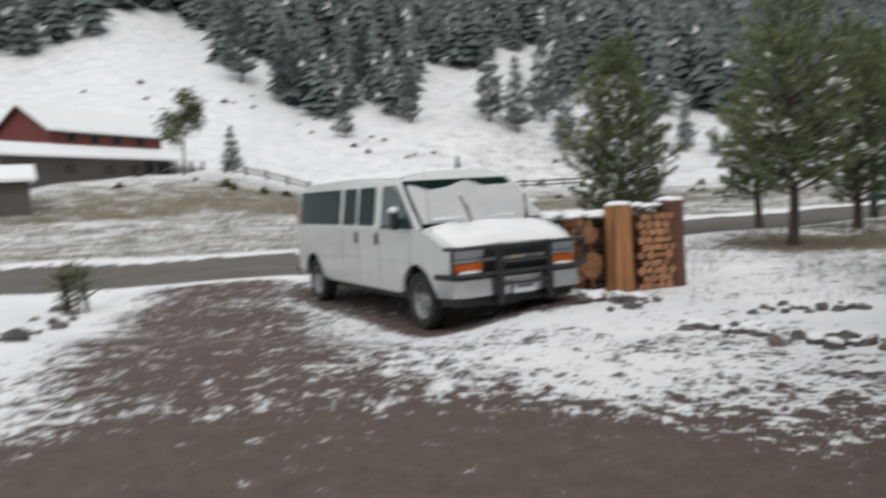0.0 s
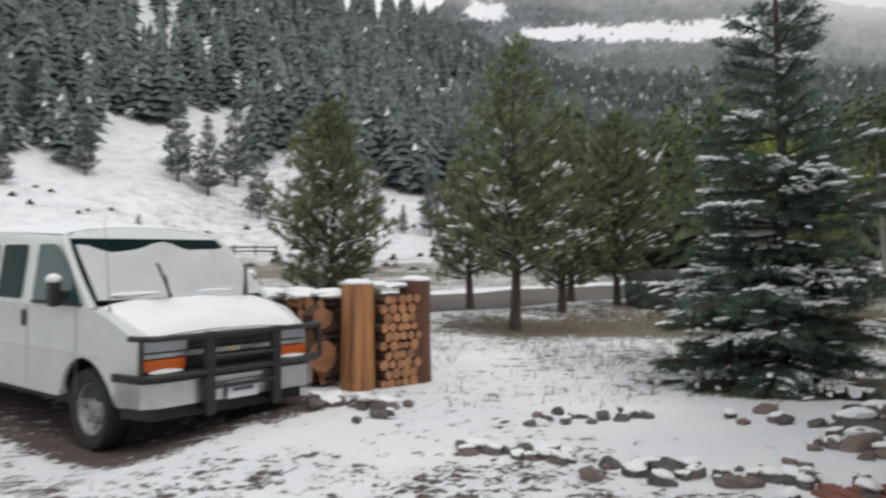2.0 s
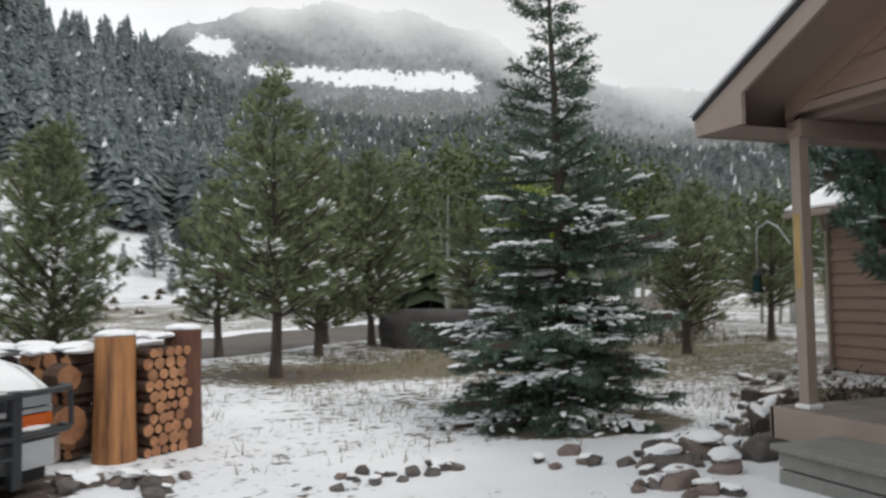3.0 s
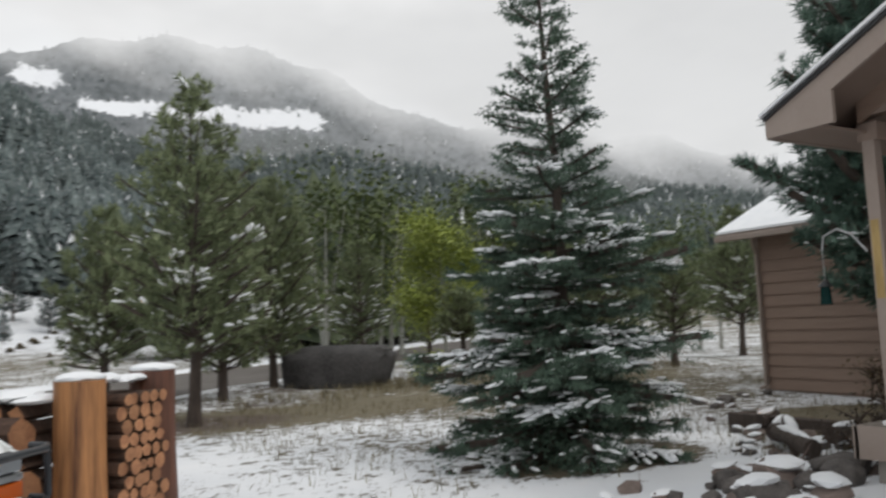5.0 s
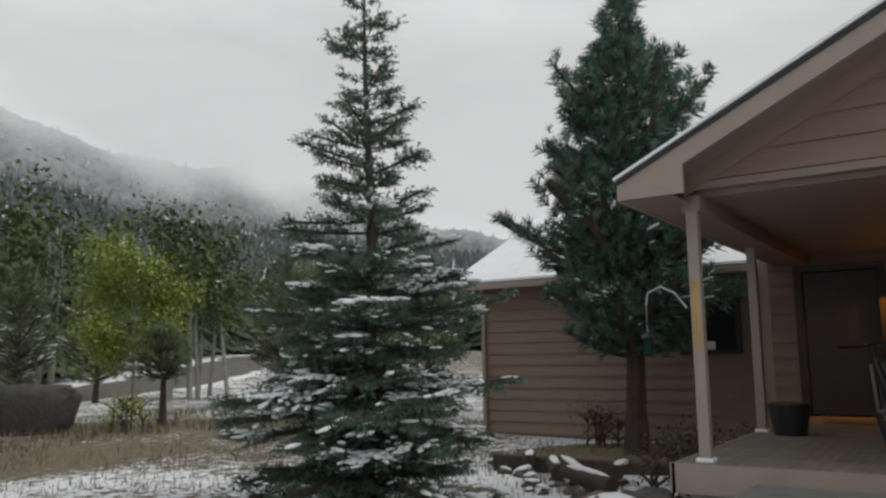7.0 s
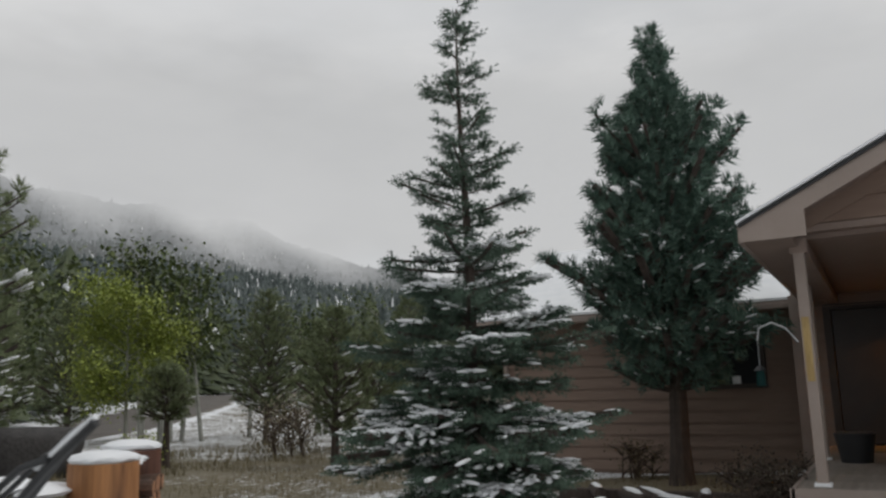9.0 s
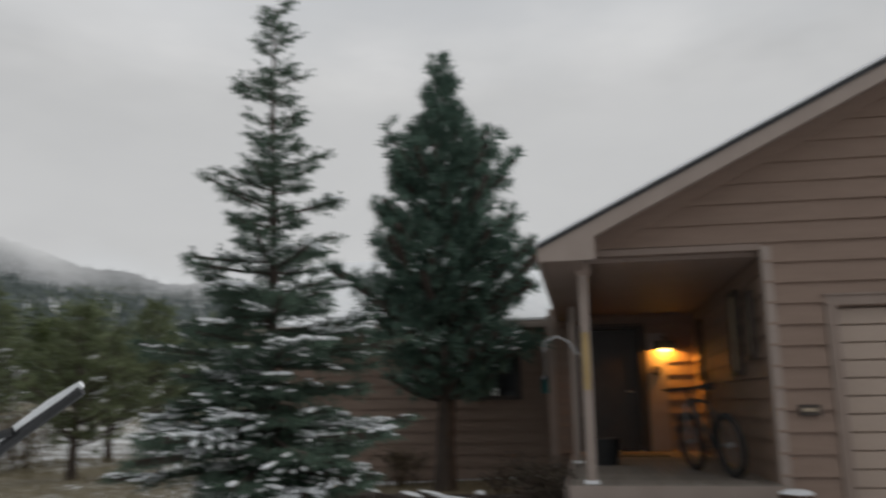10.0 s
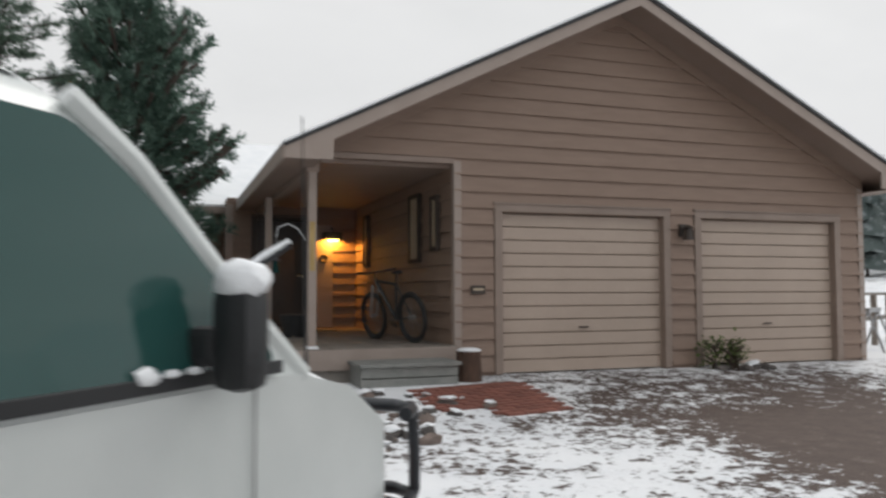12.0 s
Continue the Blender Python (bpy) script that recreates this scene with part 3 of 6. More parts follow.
def garage_door(y0, y1, label):
    d = thing("garage_door", label, "garage door", group="garage doors", kind="structure")
    n, h = 4, (2.38 - SLAB_Z) / 4
    for i in range(n):
        z = SLAB_Z + i * h
        bm = bmesh.new()
        for k in range(3):
            a, b = z + k * h / 3, z + (k + 1) * h / 3
            prism(bm, [(FX + 0.116, a + 0.001), (FX + 0.105, a + 0.006), (FX + 0.105, b - 0.016), (FX + 0.125, b - 0.008), (FX + 0.15, b), (FX + 0.15, a)], 1, y0, y1)
        part("panel", bm, DOORPAINT, d)
    t = 0.10
    for nm, a, b in (("jamb", (FX - 0.014, y0 - t, SLAB_Z), (FX + 0.16, y0 + 0.01, 2.39)), ("jamb", (FX - 0.014, y1 - 0.01, SLAB_Z), (FX + 0.16, y1 + t, 2.39)), ("head_trim", (FX - 0.014, y0 - t, 2.39), (FX + 0.16, y1 + t, 2.49))):
        part(nm, boxes((a, b), bevel=0.005), JAMB, d)
    part("drip_cap", boxes(((FX - 0.035, y0 - t - 0.02, 2.49), (FX + 0.02, y1 + t + 0.02, 2.51))), JAMB, d)
    part("handle", boxes(((FX + 0.07, (y0 + y1) / 2 - 0.07, 0.83), (FX + 0.105, (y0 + y1) / 2 + 0.07, 0.85)), bevel=0.004), DARKWOOD, d)


garage_door(3.04, 5.56, "closed beige sectional garage door beside the porch")
garage_door(-0.08, 2.42, "closed beige sectional garage door at the far corner")


def build_porch():
    deck = thing("porch_deck", "weathered timber porch floor with a pale rim", "porch", kind="structure")
    x = FX - 0.02
    while x < X_END:
        part("plank", boxes(((x, Y_CORNER - 0.02, FLOOR_Z - 0.035), (x + 0.134, 8.28, FLOOR_Z)), bevel=0.004), DECK, deck)
        x += 0.14
    part("rim_board", boxes(((FX - 0.07, Y_CORNER + 0.0, FLOOR_Z - 0.26), (FX - 0.03, 8.34, FLOOR_Z - 0.01)), bevel=0.006), TRIM, deck)
    part("rim_board", boxes(((FX - 0.07, 8.29, FLOOR_Z - 0.26), (X_END, 8.33, FLOOR_Z - 0.01)), bevel=0.006), TRIM, deck)
    part("skirt", boxes(((FX, Y_CORNER + 0.0, 0.0), (FX + 0.06, 8.2, FLOOR_Z - 0.04)), ((FX + 0.06, 8.14, 0.0), (X_END, 8.2, FLOOR_Z - 0.04))), CONCRETE, deck)
    post = thing("porch_post", "taupe square porch post with a paint-worn face", "post", pose(4.05, 8.06, FLOOR_Z), "porch posts", "structure")
    part("shaft", boxes(((-0.05, -0.05, 0.03), (0.05, 0.05, 2.17)), bevel=0.008), TRIM, post)
    part("foot", boxes(((-0.075, -0.075, -0.004), (0.075, 0.075, 0.035)), bevel=0.012), SNOW, post, "foot dusted with snow")
    copy_thing(post, pose(6.98, 8.22, FLOOR_Z))
    part("bare_patch", boxes(((-0.054, -0.03, 0.95), (-0.0502, 0.035, 1.55))), BAREWOOD, post, "strip of bare yellow wood")
    steps = thing("porch_steps", "grey painted timber steps up to the porch", "steps")
    part("tread", boxes(((3.26, 6.40, 0.455), (3.93, 7.64, 0.50)), bevel=0.008), STEPWOOD, steps)
    for z in (0.205, 0.335):
        part("riser", boxes(((3.31, 6.43, z), (3.35, 7.61, z + 0.117)), bevel=0.005), STEPWOOD, steps)
    part("tread", boxes(((3.04, 6.36, 0.165), (3.36, 7.58, 0.203)), bevel=0.008), STEPWOOD, steps)
    part("riser", boxes(((3.08, 6.40, 0.0), (3.12, 7.54, 0.165)), bevel=0.004), STEPWOOD, steps)
    for y in (6.43, 7.56):
        part("stringer", boxes(((3.352, y, 0.0), (3.92, y + 0.05, 0.454))), STEPWOOD, steps)
    bm = bmesh.new()
    lump(bm, (0.16, 0.45, 0.02), 3.3, 0.3, 3, Matrix.Translation((3.18, 6.95, 0.205)))
    part("step_snow", bm, SNOW, steps, "thin snow on the lowest tread", True)
    # front door in a dark frame
    d = thing("door_1", "dark front door standing at the back of the porch", "door", kind="structure")
    part("leaf", boxes(((X_END + 0.06, 7.14, FLOOR_Z + 0.02), (X_END + 0.10, 8.10, 2.70)), bevel=0.006), DARKDOOR, d)
    for a, b in (((X_END - 0.01, 7.02, FLOOR_Z), (X_END + 0.12, 7.13, 2.80)), ((X_END - 0.01, 8.11, FLOOR_Z), (X_END + 0.12, 8.22, 2.80)), ((X_END - 0.01, 7.13, 2.71), (X_END + 0.12, 8.11, 2.80))):
        part("door_frame", boxes((a, b), bevel=0.005), DARKWOOD, d)
    part("door_handle", tube(bmesh.new(), [(X_END + 0.02, 7.26, 1.62), (X_END - 0.01, 7.26, 1.64), (X_END - 0.01, 7.36, 1.64)], 0.012), GALV, d)


build_porch()

# ---- porch lamp ----
lamp = thing("wall_lantern", "lit wall lantern with a warm bulb", "lamp", pose(9.60, 6.72, 2.42, 0, 0, 90))
part("back_plate", boxes(((-0.06, -0.04, -0.12), (0.06, -0.01, 0.12)), bevel=0.01), BLACK, lamp)
part("arm", tube(bmesh.new(), [(0, -0.02, 0.1), (0, 0.10, 0.16), (0, 0.20, 0.10)], 0.012), BLACK, lamp)
part("hood", boxes(((-0.17, -0.01, 0.03), (0.17, 0.30, 0.05)), ((-0.17, 0.29, -0.09), (0.17, 0.30, 0.03)), ((-0.17, -0.01, -0.09), (-0.16, 0.29, 0.03)), ((0.16, -0.01, -0.09), (0.17, 0.29, 0.03))), BLACK, lamp, "dark sheet-metal hood")
bm = bmesh.new()
bmesh.ops.create_cone(bm, cap_ends=True, segments=18, radius1=0.10, radius2=0.105, depth=0.03, matrix=Matrix.Translation((0, 0.25, -0.105)))
part("diffuser", bm, GLOW, lamp, "glowing warm diffuser", True)
glow = new("porch_light", bpy.data.lights.new("porch_light", "POINT"))
glow.data.energy, glow.data.color, glow.data.shadow_soft_size = 40.0, (1.0, 0.38, 0.04), 0.025
glow.location = (9.49, 6.70, 2.37)
# flat timber panel beside the door, with a small wreath
side_panel = thing("entry_panel", "flat timber panel with a small wreath beside the door", "panel", kind="structure")
part("panel", boxes(((X_END - 0.022, 6.68, FLOOR_Z + 0.02), (X_END + 0.03, 7.0, 2.62)), bevel=0.004), TRIM, side_panel)
bm = bmesh.new()
tube(bm, [(X_END - 0.035, 6.86 + 0.06 * math.cos(a), 1.98 + 0.06 * math.sin(a)) for a in np.linspace(0, 2 * math.pi, 17)], 0.022, 6, False)
part("wreath", bm, DARKWOOD, side_panel, "small dark wreath", True)

# the house stands a little off the axis it was drawn on
HOUSE = pose(0.07, 0.19, -0.035)
for ob in [o for o in scene.objects if o.parent is None and o.type != "CAMERA" and o not in (sun, bpy.data.objects["ground"])]:
    ob.matrix_world = HOUSE @ ob.matrix_basis


# ---- van ----
def build_van():
    yaw = math.degrees(math.atan2(-0.650, 0.760))
    van = thing("passenger_van", "white passenger van with black brush guard and snow on top", "van", pose(-2.74, 10.39, -0.212, 0, 0, yaw))
    XR, XF = -4.70, 0.80
    BELT, TOP = 1.28, 2.065

    # sides below the windows, with wheel arches
    def arch(cx, r=0.47, cz=0.37):
        return [(cx + r * math.cos(a), cz + r * math.sin(a)) for a in np.linspace(math.radians(12), math.radians(168), 15)]
    low = 0.44
    outline = [(XR, 0.55), (XR, BELT), (0.06, BELT), (0.40, 1.21), (0.72, 1.06), (0.74, 0.70), (0.52, low)]
    outline += [(x, max(z, low)) for x, z in arch(0.0)] + [(-0.6, low - 0.01), (-3.2, low - 0.01)] + [(x, max(z, low)) for x, z in arch(-3.94)] + [(-4.42, low), (-4.55, 0.50)]

    def tuck(x, z):
        t = max(0.0, (x - 0.1) / 0.7)
        return 0.985 - 0.075 * t * t - 0.05 * max(0.0, (0.62 - z) / 0.2) ** 2
    body = bmesh.new()
    for s in (1, -1):
        vs = [body.verts.new((x, s * tuck(x, z), z)) for x, z in outline]
        f = body.faces.new(vs)
        ex = bmesh.ops.extrude_face_region(body, geom=[f])
        for v in [g for g in ex["geom"] if isinstance(g, bmesh.types.BMVert)]:
            v.co.y -= s * 0.04
    # greenhouse and roof in sections from back to front
    prof = [(0.985, 1.28), (0.975, 1.36), (0.905, 1.84), (0.865, 1.93), (0.78, 1.995), (0.60, 2.035), (0.30, 2.058), (0, 2.065)]
    prof = prof + [(-y, z) for y, z in prof[-2::-1]]
    secs = []
    for x, top, wid in ((XR - 0.02, 0.955, 0.955), (XR + 0.05, 0.985, 0.985), (-4.2, 1.0, 1.0), (-2.6, 1.005, 1.0), (-1.5, 1.0, 1.0), (-1.0, 0.985, 0.99)):
        secs.append([(x, y * wid, BELT + (z - BELT) * (1 + (top - 1) * 2.2)) for y, z in prof])
    # the front pillar section leans with the windscreen
    lean = []
    for y, z in prof:
        k = (z - BELT) / (TOP - BELT)
        lean.append((0.08 - 0.90 * k + 0.10 * (1 - (y / 0.985) ** 2), y * (0.99 - 0.02 * k), BELT + (z - BELT) * 0.965))
    secs.append(lean)
    rows = [[body.verts.new(p) for p in s] for s in secs]
    for a, b in zip(rows, rows[1:]):
        for i in range(len(prof) - 1):
            body.faces.new((a[i], b[i], b[i + 1], a[i + 1]))
    body.faces.new(rows[0])
    # tail below the rear window
    box(body, (XR - 0.03, -0.94, 0.50), (XR + 0.04, 0.94, 1.29), 0.02)
    # bonnet
    hood = [(0.05, 1.29, 0.95), (0.30, 1.245, 0.95), (0.55, 1.16, 0.93), (0.72, 1.085, 0.90), (0.79, 1.02, 0.87)]
    hr = []
    for x, z, w in hood:
        hr.append([body.verts.new((x, w * t, z + 0.045 * (1 - t * t) - (0.035 if abs(t) == 1 else 0))) for t in (-1, -0.93, -0.6, -0.3, 0, 0.3, 0.6, 0.93, 1)])
    for a, b in zip(hr, hr[1:]):
        for i in range(8):
            body.faces.new((a[i], b[i], b[i + 1], a[i + 1]))
    # roof header over the windscreen, and the pillars beside it
    ys, zs = [p[0] for p in prof[:8]][::-1], [p[1] for p in prof[:8]][::-1]
    top_row, low_row = [], []
    for j in range(17):
        t = -1 + j / 8
        y = 0.84 * t
        z = float(np.interp(abs(y), ys, zs))
        k1, k0 = (z - BELT) / (TOP - BELT), (1.90 - BELT) / (TOP - BELT)
        top_row.append(body.verts.new((0.08 - 0.90 * k1 + 0.10 * (1 - (y / 0.985) ** 2), y * 0.97, BELT + (z - BELT) * 0.965)))
        low_row.append(body.verts.new((0.08 - 0.90 * k0 + 0.10 * (1 - t * t) + 0.006, 0.858 * t, 1.90)))
    for j in range(16):
        body.faces.new((low_row[j], low_row[j + 1], top_row[j + 1], top_row[j]))
    for sg in (1, -1):
        tube(body, [(0.12, sg * 0.955, 1.27), (-0.18, sg * 0.925, 1.52), (-0.48, sg * 0.885, 1.80), (-0.64, sg * 0.845, 1.92)], [0.036, 0.032, 0.032, 0.036], 8)
    # closing panels
    box(body, (-0.02, -0.95, 0.95), (0.10, 0.95, 1.27))
    shell = part("body", body, VANPAINT, van, "white painted steel body", True)
    part("underbody", boxes(((-4.5, -0.72, 0.30), (0.6, 0.72, 0.48)), ((0.30, -0.60, 0.45), (0.72, 0.60, 1.0)), ((-4.66, -0.90, 0.45), (0.45, 0.90, 0.62))), BLACK, van)
    for s in (1, -1):
        for cx in (0.0, -3.94):
            bm = bmesh.new()
            pts = arch(cx, 0.475)
            for (x0, z0), (x1, z1) in zip(pts, pts[1:]):
                a, b = (x0, s * 0.975, z0), (x1, s * 0.975, z1)
                c, d = (x1, s * 0.55, z1), (x0, s * 0.55, z0)
                bm.faces.new([bm.verts.new(p) for p in (a, b, c, d)])
            part("wheel_well", bm, BLACK, van)
    # door seams
    for s in (1, -1):
        for x in (-0.14, -1.14, -1.89, -2.52):
            bm = bmesh.new()
            box(bm, (x - 0.0025, s * 0.9855 - 0.002, 0.50), (x + 0.0025, s * 0.9855 + 0.002, BELT))
            part("door_seam", bm, STEEL, van)
        part("rub_line", boxes(((-4.6, s * 0.987 - 0.004, 0.86), (0.3, s * 0.987 + 0.004, 0.868))), VANPAINT, van)
    # side windows, set into the leaning sides
    def on_side(x, z, s, off):
        k = (z - 1.36) / 0.48
        w = 0.975 - 0.07 * k if z > 1.36 else 0.985 - 0.125 * (z - 1.28)
        return (x, s * (w + off), z)

    def pane(xs0, xs1, z0, z1, s, name, mat, slant=0.0, round_top=0.045):
        bm = bmesh.new()
        n = 6
        pts = []
        r0 = 0.045
        for cx, cz, a0, r in ((xs1 - round_top, z1 - round_top, 0, round_top), (xs0 + r0, z1 - r0, 90, r0), (xs0 + r0, z0 + r0, 180, r0), (xs1 - r0, z0 + r0, 270, r0)):
            for q in range(n):
                a = math.radians(a0 + 90 * q / (n - 1))
                x, z = cx + r * math.cos(a), cz + r * math.sin(a)
                if slant:
                    k = (z - z0) / (z1 - z0)
                    x = xs0 + (x - xs0) * (1 - slant * k)
                pts.append((x, z))
        f = bm.faces.new([bm.verts.new(on_side(x, z, s, 0.010)) for x, z in pts])
        ex = bmesh.ops.extrude_face_region(bm, geom=[f])
        for v in [g for g in ex["geom"] if isinstance(g, bmesh.types.BMVert)]:
            v.co.y -= s * 0.006
        return part(name, bm, mat, van)
    for s in (1, -1):
        pane(-1.02, -0.04, 1.325, 1.86, s, "front_side_window", CABGLASS, 0.58, 0.24)
        part("window_gasket", boxes(((-1.03, s * 0.990 - 0.008, 1.292), (-0.03, s * 0.990 + 0.008, 1.326)), bevel=0.004), BLACK, van)
        for q, x in enumerate((-0.55, -0.47, -0.40)):
            bm = bmesh.new()
            lump(bm, (0.026 if q else 0.036, 0.012, 0.009 if q else 0.02), q + 2.5, 0.4, 2, Matrix.Translation((x, s * 0.998, 1.331)))
            part("sill_snow", bm, SNOW, van, "crumb of snow on the window sill", True)
        pane(-1.84, -1.27, 1.325, 1.86, s, "side_window", GLASSDARK)
        pane(-2.45, -1.94, 1.325, 1.86, s, "side_window", GLASSDARK)
        pane(-4.50, -2.59, 1.325, 1.86, s, "rear_side_window", GLASSDARK)
    # windscreen with snow over it
    def screen(z0, z1, off, mat, name, label, wob=0.0, wid=0.97):
        bm = bmesh.new()
        g = []
        for i in range(9):
            z = z0 + (z1 - z0) * i / 8
            k = (z - BELT) / (TOP - BELT)
            row = []
            for j in range(17):
                t = -1 + 2 * j / 16
                w = (0.955 - 0.115 * k) * wid
                zz = z + (wob * (noise.noise(Vector((t * 3.3, 1.7, 0.4))) + 0.6 * math.cos(t * 6)) if i == 8 else 0)
                row.append(bm.verts.new((0.08 - 0.90 * k + 0.10 * (1 - t * t) + off + wob * 0.25 * noise.noise(Vector((t * 5, i * 0.7, 2))), w * t, zz + off * 0.8)))
            g.append(row)
        for a, b in zip(g, g[1:]):
            for i in range(16):
                bm.faces.new((a[i], a[i + 1], b[i + 1], b[i]))
        bmesh.ops.solidify(bm, geom=bm.faces[:], thickness=0.008)
        return part(name, bm, mat, van, label, True)
    screen(1.29, 1.905, 0.010, GLASSDARK, "windscreen", "tinted windscreen")
    screen(1.30, 1.78, 0.06, SNOW, "windscreen_snow", "snow lying over the windscreen", 0.06, 0.95)
    # snow on roof and bonnet
    bm = bmesh.new()
    rows = []
    for i in range(30):
        x = -4.66 + i * (3.955 / 29)
        row = []
        for j in range(15):
            t = -1 + j / 7
            w = 0.80
            zt = np.interp(abs(w * t), [0, 0.30, 0.60, 0.78, 0.865], [2.065, 2.058, 2.035, 1.995, 1.93])
            zt = BELT + (zt - BELT) * np.interp(x, [-4.72, -4.65, -4.2, -1.5, -1.0, -0.72], [0.90, 0.967, 1, 1, 0.967, 0.965])
            edge = (1 - abs(t) ** 6) * min(1.0, (29 - i) / 3, (i + 0.3) / 2)
            row.append(bm.verts.new((x, w * t, zt + 0.006 + edge * (0.035 + 0.015 * noise.noise(Vector((x * 2, t * 3, 0.5)))) - (0.012 if i == 29 else 0))))
        rows.append(row)
    for a, b in zip(rows, rows[1:]):
        for i in range(14):
            bm.faces.new((a[i], b[i], b[i + 1], a[i + 1]))
    part("roof_snow", bm, SNOW, van, "snow layer on the roof", True)
    bm = bmesh.new()
    rows = []
    for i in range(14):
        x = 0.14 + i * (0.64 / 13)
        row = []
        for j in range(21):
            t = -1 + j / 10
            w = np.interp(x, [0.05, 0.30, 0.55, 0.72, 0.79], [0.93, 0.93, 0.91, 0.88, 0.85])
            z = np.interp(x, [0.05, 0.30, 0.55, 0.72, 0.79], [1.29, 1.245, 1.16, 1.085, 1.02]) + 0.045 * (1 - t * t)
            e = (1 - abs(t) ** 8) * min(1, (14 - i) / 3)
            z -= 0.035 if abs(t) > 0.99 else 0.0
            row.append(bm.verts.new((x, w * t, z + e * (0.04 + 0.018 * noise.noise(Vector((x * 6, t * 4, 9)))))))
        rows.append(row)
    for a, b in zip(rows, rows[1:]):
        for i in range(20):
            bm.faces.new((a[i], b[i], b[i + 1], a[i + 1]))
    part("bonnet_snow", bm, SNOW, van, "snow layer on the bonnet", True)
    # nose: grille, lamps, bumper
    part("grille_surround", boxes(((0.70, -0.845, 0.72), (0.80, 0.845, 1.05)), bevel=0.02), BLACK, van)
    for s in (1, -1):
        part("fender_corner", boxes(((0.66, s * 0.84 if s > 0 else -0.925, 0.66), (0.785, 0.925 if s > 0 else -0.84, 1.055)), bevel=0.04), VANPAINT, van)
    for z in (0.78, 0.83, 0.94, 0.99):
        part("grille_bar", boxes(((0.795, -0.42, z), (0.815, 0.42, z + 0.018)), bevel=0.004), BLACKTUBE, van)
    part("grille_crossbar", boxes(((0.80, -0.88, 0.875), (0.83, 0.88, 0.915)), bevel=0.008), CHROME, van, "wide chrome crossbar")
    bm = bmesh.new()
    prism(bm, [(-0.09, 0.895), (-0.045, 0.915), (0.045, 0.915), (0.09, 0.895), (0.045, 0.875), (-0.045, 0.875)], 0, 0.83, 0.838)
    part("badge", bm, SIGNTAN, van, "plain gold badge")
    for s in (1, -1):
        part("headlamp", boxes(((0.785, s * 0.46 if s > 0 else -0.88, 0.925), (0.822, 0.88 if s > 0 else -0.46, 1.03)), bevel=0.015), LAMPGLASS, van, "clear headlamp")
        part("turn_lamp", boxes(((0.785, s * 0.48 if s > 0 else -0.89, 0.765), (0.824, 0.89 if s > 0 else -0.48, 0.865)), bevel=0.015), AMBER, van, "amber turn signal")
        part("tail_lamp", boxes(((XR - 0.05, s * 0.80 if s > 0 else -0.96, 0.95), (XR + 0.02, 0.96 if s > 0 else -0.80, 1.5)), bevel=0.015), REDLENS, van, "red tail lamp")
        bm = bmesh.new()
        lump(bm, (0.05, 0.17, 0.025), 3 + s, 0.3, 2, Matrix.Translation((0.83, s * 0.68, 0.755)))
        part("lamp_snow", bm, SNOW, van)
    bm = bmesh.new()
    prism(bm, [(0.55, -0.98), (0.86, -0.93), (0.93, -0.80), (0.95, 0), (0.93, 0.80), (0.86, 0.93), (0.55, 0.98), (0.55, 0.6), (0.55, -0.6)], 2, 0.47, 0.675)
    part("bumper", bm, CHROME, van, "dull chrome bumper dusted with snow")
    bm = bmesh.new()
    prism(bm, [(0.50, -0.99), (0.84, -0.94), (0.90, -0.80), (0.91, 0), (0.90, 0.80), (0.84, 0.94), (0.50, 0.99)], 2, 0.677, 0.745)
    part("bumper_top", bm, BLACK, van)
    bm = bmesh.new()
    prism(bm, [(0.50, -0.90), (0.84, -0.80), (0.88, 0), (0.84, 0.80), (0.50, 0.90)], 2, 0.35, 0.465)
    part("air_dam", bm, BLACK, van)
    part("rear_bumper", boxes(((XR - 0.17, -0.97, 0.48), (XR + 0.02, 0.97, 0.66)), bevel=0.03), BLACK, van)
    pl = part("number_plate", boxes(((0.985, -0.16, 0.47), (0.992, 0.16, 0.62)), bevel=0.003), PLATEMAT, van, "white number plate with plain bars")
    part("plate_bar", boxes(((0.9925, -0.11, 0.53), (0.9945, 0.11, 0.565))), BARMAT, pl)
    # brush guard
    guard = part("brush_guard", tube(tube(bmesh.new(), [(0.80, -0.99, 1.06), (0.93, -0.96, 1.06), (1.00, -0.86, 1.06), (1.03, 0, 1.06), (1.00, 0.86, 1.06), (0.93, 0.96, 1.06), (0.80, 0.99, 1.06)], 0.026),
                                    [(0.80, -0.99, 0.74), (0.93, -0.96, 0.74), (1.00, -0.86, 0.74), (1.03, 0, 0.74), (1.00, 0.86, 0.74), (0.93, 0.96, 0.74), (0.80, 0.99, 0.74)], 0.024), BLACKTUBE, van, "black tubular brush guard", True)
    for s in (1, -1):
        part("upright", boxes(((0.965, s * 0.36 - 0.045, 0.36), (1.04, s * 0.36 + 0.045, 1.09)), bevel=0.015), BLACKTUBE, guard)
        part("side_bar", tube(bmesh.new(), [(0.93, s * 0.96, 1.06), (0.94, s * 0.965, 0.9), (0.94, s * 0.965, 0.76), (0.93, s * 0.96, 0.74)], 0.022), BLACKTUBE, guard)
        part("bracket", boxes(((0.70, s * 0.36 - 0.02, 0.40), (0.98, s * 0.36 + 0.02, 0.47))), BLACKTUBE, guard)
    for z in (0.60, 0.86):
        part("crossbar", tube(bmesh.new(), [(1.02, -0.34, z), (1.02, 0.34, z)], 0.02), BLACKTUBE, guard)
